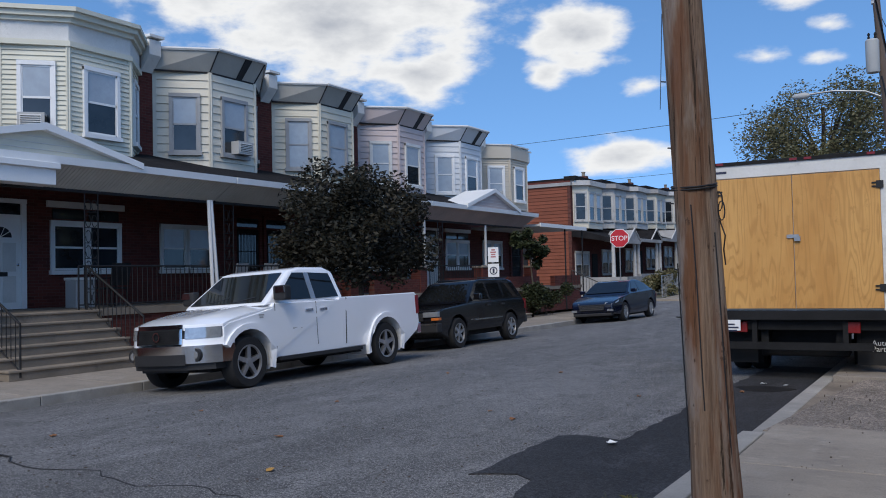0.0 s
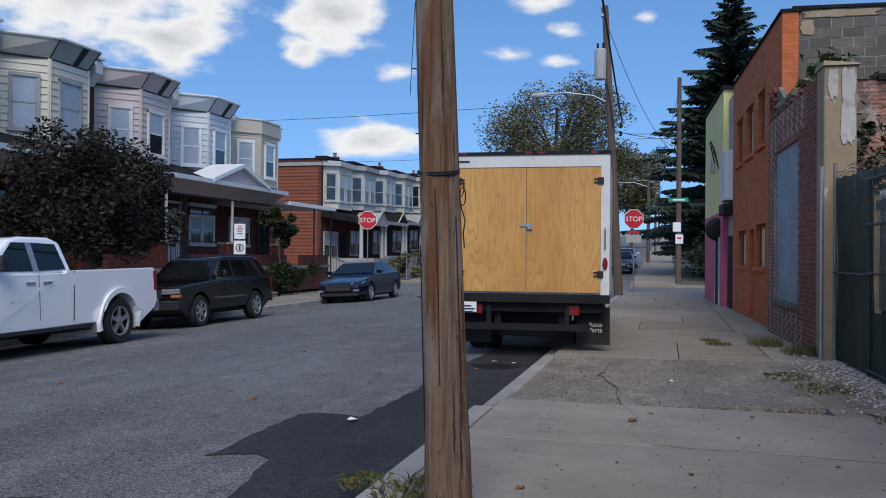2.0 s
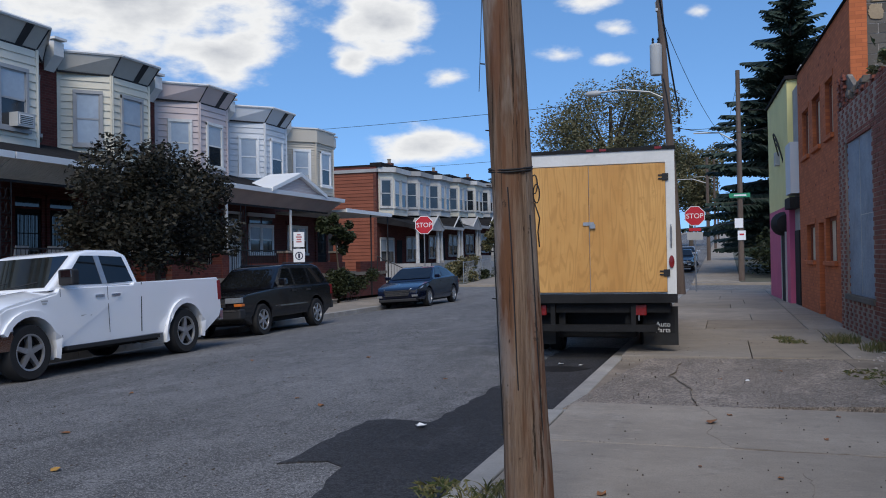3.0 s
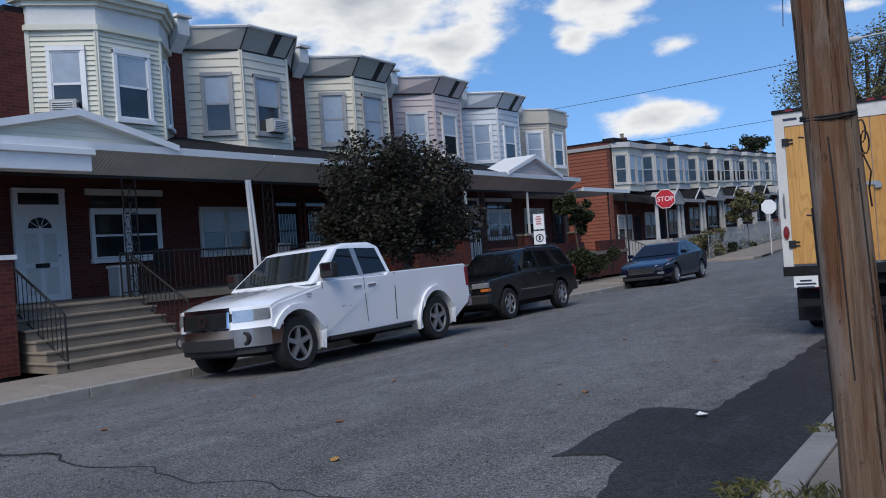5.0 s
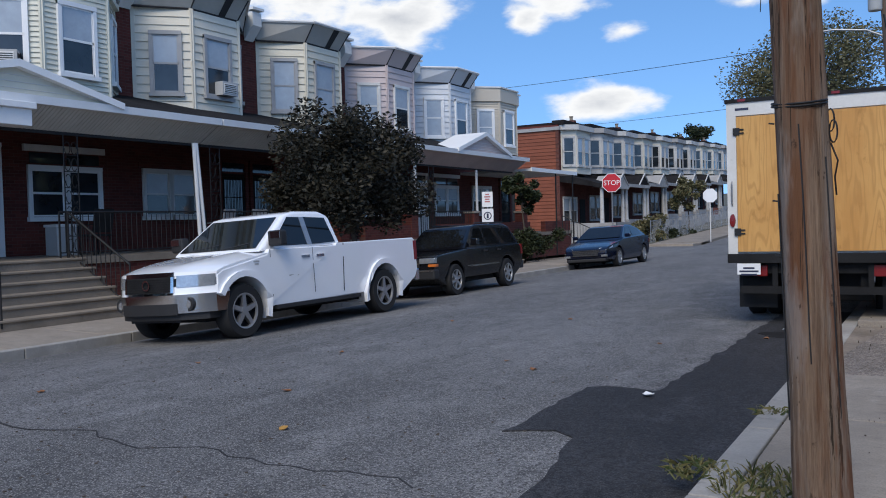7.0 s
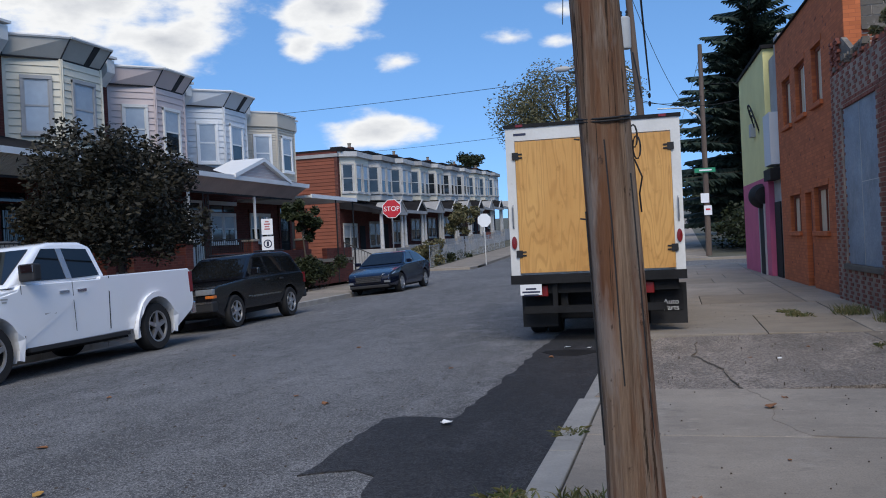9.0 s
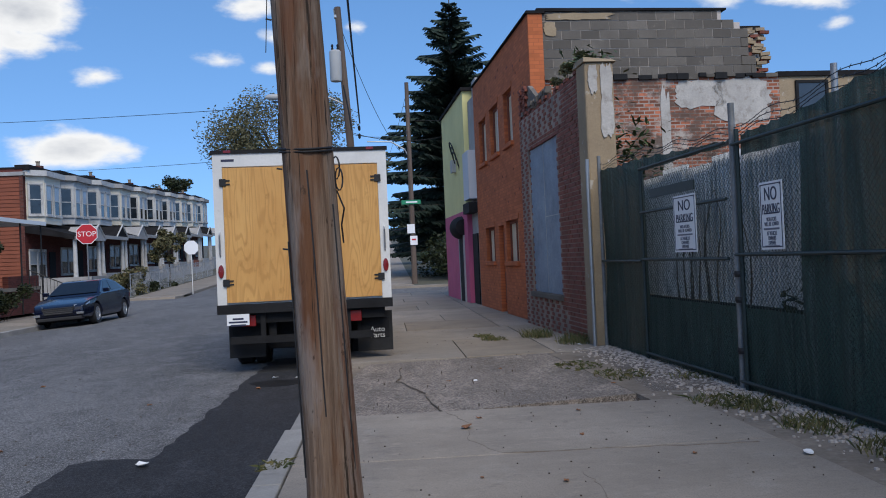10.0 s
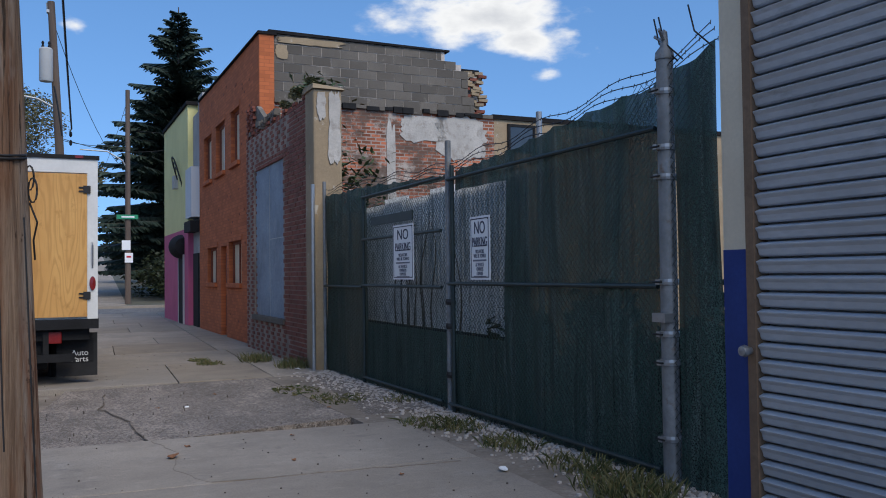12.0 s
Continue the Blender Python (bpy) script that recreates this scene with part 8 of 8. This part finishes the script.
part("notice", Geo().box(-0.3, -0.19, 2.85, 0.12, -0.17, 3.35), SIGN_WHITE, p3)
part("notice", Geo().box(-0.16, -0.19, 2.2, 0.24, -0.17, 2.7), SIGN_WHITE, p3)
bars("notice_mark", p3, pose(0.04, -0.195, 2.5, 90, 0, 0), 0.25, (0.9,), 0.16, SIGN_RED)
for x, y, hgt in ((-2.2, 75, 10.5), (-2.0, 110, 12.5), (-1.9, 150, 14)):
    pp = thing("utility_pole", "distant wooden utility pole along the street", "utility pole", (x + 1.2, y, hill(y)), group="distant poles")
    part("shaft", Geo().tube([(0, 0, 0), (0, 0, hgt - 1.5)], 0.16, 0.11, n=8), POLE_FAR, pp)
    part("lamp_arm", Geo().tube([(0, 0, hgt - 4), (-1.2, 0, hgt - 3.6), (-2.4, 0, hgt - 3.6)], 0.04, n=6), STEEL, pp)


def octagon(r):
    return [(r * math.cos(math.pi / 8 + k * math.pi / 4), r * math.sin(math.pi / 8 + k * math.pi / 4)) for k in range(8)]


def stop_sign(x, y, z, label, back=False, base=0.1, rz=0):
    s = thing("stop_sign", label, "stop sign", (x, y, base), rz)
    part("post", Geo().tube([(0, 0.03, 0), (0, 0.03, z + 0.3 - base)], 0.026, n=8), STEEL if not back else WHITE_OLD, s)
    zc = z - base
    part("rim", Geo().prism([(a, b + zc) for a, b in octagon(0.412)], -0.012, 0.0, "y"), SIGN_WHITE, s)
    if not back:
        part("face", Geo().prism([(a, b + zc) for a, b in octagon(0.385)], -0.016, -0.012, "y"), SIGN_RED, s, "red stop sign face")
        text_on("lettering", "STOP", 0.275, pose(0, -0.017, zc - 0.01, 90, 0, 0), SIGN_WHITE, s)
    return s


s_ = stop_sign(-0.82, 35.9, 3.1, "red octagonal stop sign on a steel post")
part("all_way_plate", Geo().box(-0.23, -0.016, 2.50 - 0.1, 0.23, -0.004, 2.62 - 0.1), SIGN_RED, s_)
part("lower_plate", Geo().box(-0.3, -0.016, 2.05, 0.3, -0.004, 2.36), GREYPL, s_)
stop_sign(-11.8, 34.9, 3.03, "red octagonal stop sign at the west kerb", base=-0.05, rz=12)
stop_sign(-11.2, 49.7, 2.7, "blank pale back of a stop sign", back=True, rz=20)
ps = thing("parking_sign", "white parking signs on a kerbside post", "sign", (-11.75, 23.6, -0.05), 18)
part("post", Geo().tube([(0, 0.02, 0), (0, 0.02, 2.55)], 0.022, n=8), STEEL, ps)
part("plate", Geo().box(-0.16, -0.012, 2.05, 0.16, 0.0, 2.5), SIGN_WHITE, ps)
bars("print_line", ps, pose(0, -0.013, 2.42, 90, 0, 0), 0.22, (0.5, 0.8, 0.6, 0.7), 0.07, LEGEND)
part("plate", Geo().box(-0.17, -0.012, 1.58, 0.17, 0.0, 2.0), SIGN_WHITE, ps)
part("symbol", Geo().lathe([(0.12, -0.014), (0.12, -0.016), (0.09, -0.016), (0.09, -0.014)], (0, 0, 1.79), "y", 20).box(-0.03, -0.016, 1.72, 0.03, -0.013, 1.86), INK, ps)


def wire(name, a, b, sag, r=0.012, label="black overhead service wire"):
    a, b = Vector(a), Vector(b)
    pts = [a.lerp(b, k / 14) - Vector((0, 0, sag * 4 * (k / 14) * (1 - k / 14))) for k in range(15)]
    return solid(name, Geo().tube(pts, r, n=5), IRON, label, "wire")


wire("overhead_wire", (-1.7, 33.6, 7.55), (-26.5, 47.2, 9.5), 0.12)
wire("overhead_wire", (-1.6, 33.6, 5.72), (-27, 67.5, 9.3), 0.15)
wire("overhead_wire", (-1.5, 33.6, 6.3), (1.1, 48.6, 8.6), 0.2)
wire("overhead_wire", (-1.85, 33.6, 10.6), (1.1, 48.6, 7.0), 0.9)
wire("overhead_wire", (-1.6, 33.6, 6.4), (2.3, 33.6, 6.2), 0.3)
wire("overhead_wire", (1.1, 48.6, 9.2), (16, 46, 9.6), 0.4)
wire("overhead_wire", (1.1, 48.6, 10.8), (-0.9, 110, 12), 0.8)
wire("overhead_wire", (-1.2, 33.45, 6.7), (-0.95, 5.24, 10.6), 0.5, 0.03, "thick black bundled cable between the poles")
wire("service_drop", (-1.75, 33.3, 8.1), (-1.5, 33.2, 6.4), -0.12, 0.03)
wire("pole_ground_wire", (-0.90, 5.16, 2.95), (-0.93, 5.18, 2.45), 0.01, 0.002, "thin loose wire hanging beside the pole")

# ---- distant parked cars ----
sedan((-2.6, 60, hill(60) + 0.05), 0, 0, CARBLACK, "dark car parked far up the street")
sedan((-2.6, 67, hill(67) + 0.05), 0, 0, CARSILVER, "grey car parked far up the street")


# ---- leaves and litter ----
LEAF = surface("dry brown leaf", (0.26, 0.115, 0.05), 0.8, var=0.3, scale=30)
LEAF_Y = surface("yellow fallen leaf", (0.45, 0.25, 0.06), 0.8, var=0.25, scale=30)
PAPER = surface("white paper scrap", (0.75, 0.75, 0.74), 0.8, var=0.08)


def leaf(x, y, z, s, mat, seed, label, cat="leaf", nm="fallen_leaf"):
    q = random.Random(seed)
    g = Geo()
    ring_pts = [(s * q.uniform(0.65, 1.1) * math.cos(k * 0.785), s * 0.75 * q.uniform(0.65, 1.1) * math.sin(k * 0.785), s * q.uniform(0.0, 0.5)) for k in range(8)]
    g.add([(0, 0, s * 0.12)] + ring_pts + [(0, 0, s * 0.06)] + [(a, b, c - 0.004) for a, b, c in ring_pts],
          [(0, 1 + k, 1 + (k + 1) % 8) for k in range(8)] + [(9, 10 + (k + 1) % 8, 10 + k) for k in range(8)] + [(1 + k, 10 + k, 10 + (k + 1) % 8, 1 + (k + 1) % 8) for k in range(8)])
    ob = solid(nm, g, mat, label, cat, group="scattered leaves" if cat == "leaf" else "")
    ob.matrix_basis = pose(x, y, z, 0, 0, q.uniform(0, 360))
    return ob


for k, (x, y, s) in enumerate([(-5.6, 7.3, .055), (-4.6, 6.1, .05), (-3.9, 9.2, .045), (-4.4, 9.6, .04), (-6.6, 9.5, .04), (-6.9, 12.8, .04), (-5.2, 13.5, .04), (-2.1, 12.2, .06), (-7.8, 8.3, .045), (-8.0, 6.4, .05), (-3.2, 11.4, .035)]):
    leaf(x, y, road_z(x) + 0.004, s, LEAF_Y if k in (1,) else LEAF, 300 + k, "dry curled brown leaf on the asphalt")
for k, (x, y, s) in enumerate([(0.15, 8.5, .07), (0.3, 8.9, .03), (-0.45, 6.05, .04), (1.0, 8.0, .025), (0.6, 6.7, .03), (1.6, 7.2, .025), (1.2, 9.0, .03), (2.75, 6.5, .05), (0.9, 12.0, .03), (0.2, 11.2, .03), (1.9, 10.4, .03), (0.1, 6.9, .02)]):
    leaf(x, y, WALK_Z + 0.006, s, LEAF, 340 + k, "dry brown leaf on the pavement")
for k, (x, y, s) in enumerate([(-2.41, 8.27, .07), (-2.0, 13.1, .05), (0.5, 11.1, .03), (-1.7, 13.0, .04), (2.3, 7.0, .05), (2.4, 14.2, .05)]):
    leaf(x, y, 0.016 if x < -1.38 else 0.13, s, PAPER, 370 + k, "crumpled scrap of white paper litter", "litter", "paper_scrap")
g = Geo()
q = random.Random(77)
for _ in range(1100):
    x, y = q.uniform(-9.5, -1.6), 3.5 + 26 * q.random() ** 1.7
    s = q.uniform(0.003, 0.009)
    z = road_z(x)
    g.box(x - s, y - s, z - 0.004, x + s * q.uniform(.6, 1.6), y + s, z + s * 0.7)
for _ in range(240):
    x, y = q.uniform(-1.2, 2.6), 5.0 + 14 * q.random() ** 1.5
    s = q.uniform(0.002, 0.006)
    g.box(x - s, y - s, WALK_Z - 0.02, x + s * q.uniform(.6, 1.6), y + s, WALK_Z + 0.004 + s * 0.7)
tagged(solid("grit", g, BARK, "small dark grit and leaf bits on the paving", "grit", "stuff"))
solid("oil_stain", Geo().prism([(-1.9 + .35 * math.cos(t) * (1 + .2 * math.sin(3 * t)), 12.6 + .3 * math.sin(t)) for t in [k * 0.42 for k in range(15)]], 0.012, 0.016, "z"), BLACKISH, "dark oily stain behind the truck", "stain", "structure")


def weeds(x, y, z, rx, rz, n, seed):
    """A loose clump of broad leaves rooted in broken masonry."""
    q, g = random.Random(seed), Geo()
    for _ in range(n):
        p = Vector((x + q.gauss(0, rx * 0.5), y + q.gauss(0, 0.22), z + abs(q.gauss(0, rz * 0.5))))
        d = Vector((q.gauss(0, 1), q.gauss(0, 1), q.gauss(0, 0.6))).normalized() * q.uniform(0.05, 0.10)
        e = Vector((-d.y, d.x, q.uniform(-0.04, 0.04))) * 0.45
        k = len(g.v)
        g.v += [tuple(p - d), tuple(p + e), tuple(p + d), tuple(p - e)]
        g.f.append((k, k + 1, k + 2, k + 3))
    return tagged(foliage("weeds", g, WEED, None), "green weeds growing out of broken masonry", "weeds", "", "stuff")


WEED = leafy("green weed leaves", (0.035, 0.06, 0.022), (0.085, 0.11, 0.04))
weeds(2.8, 14.6, 4.42, 0.35, 0.22, 130, 71)
weeds(3.4, 14.5, 2.5, 0.5, 1.1, 420, 72)
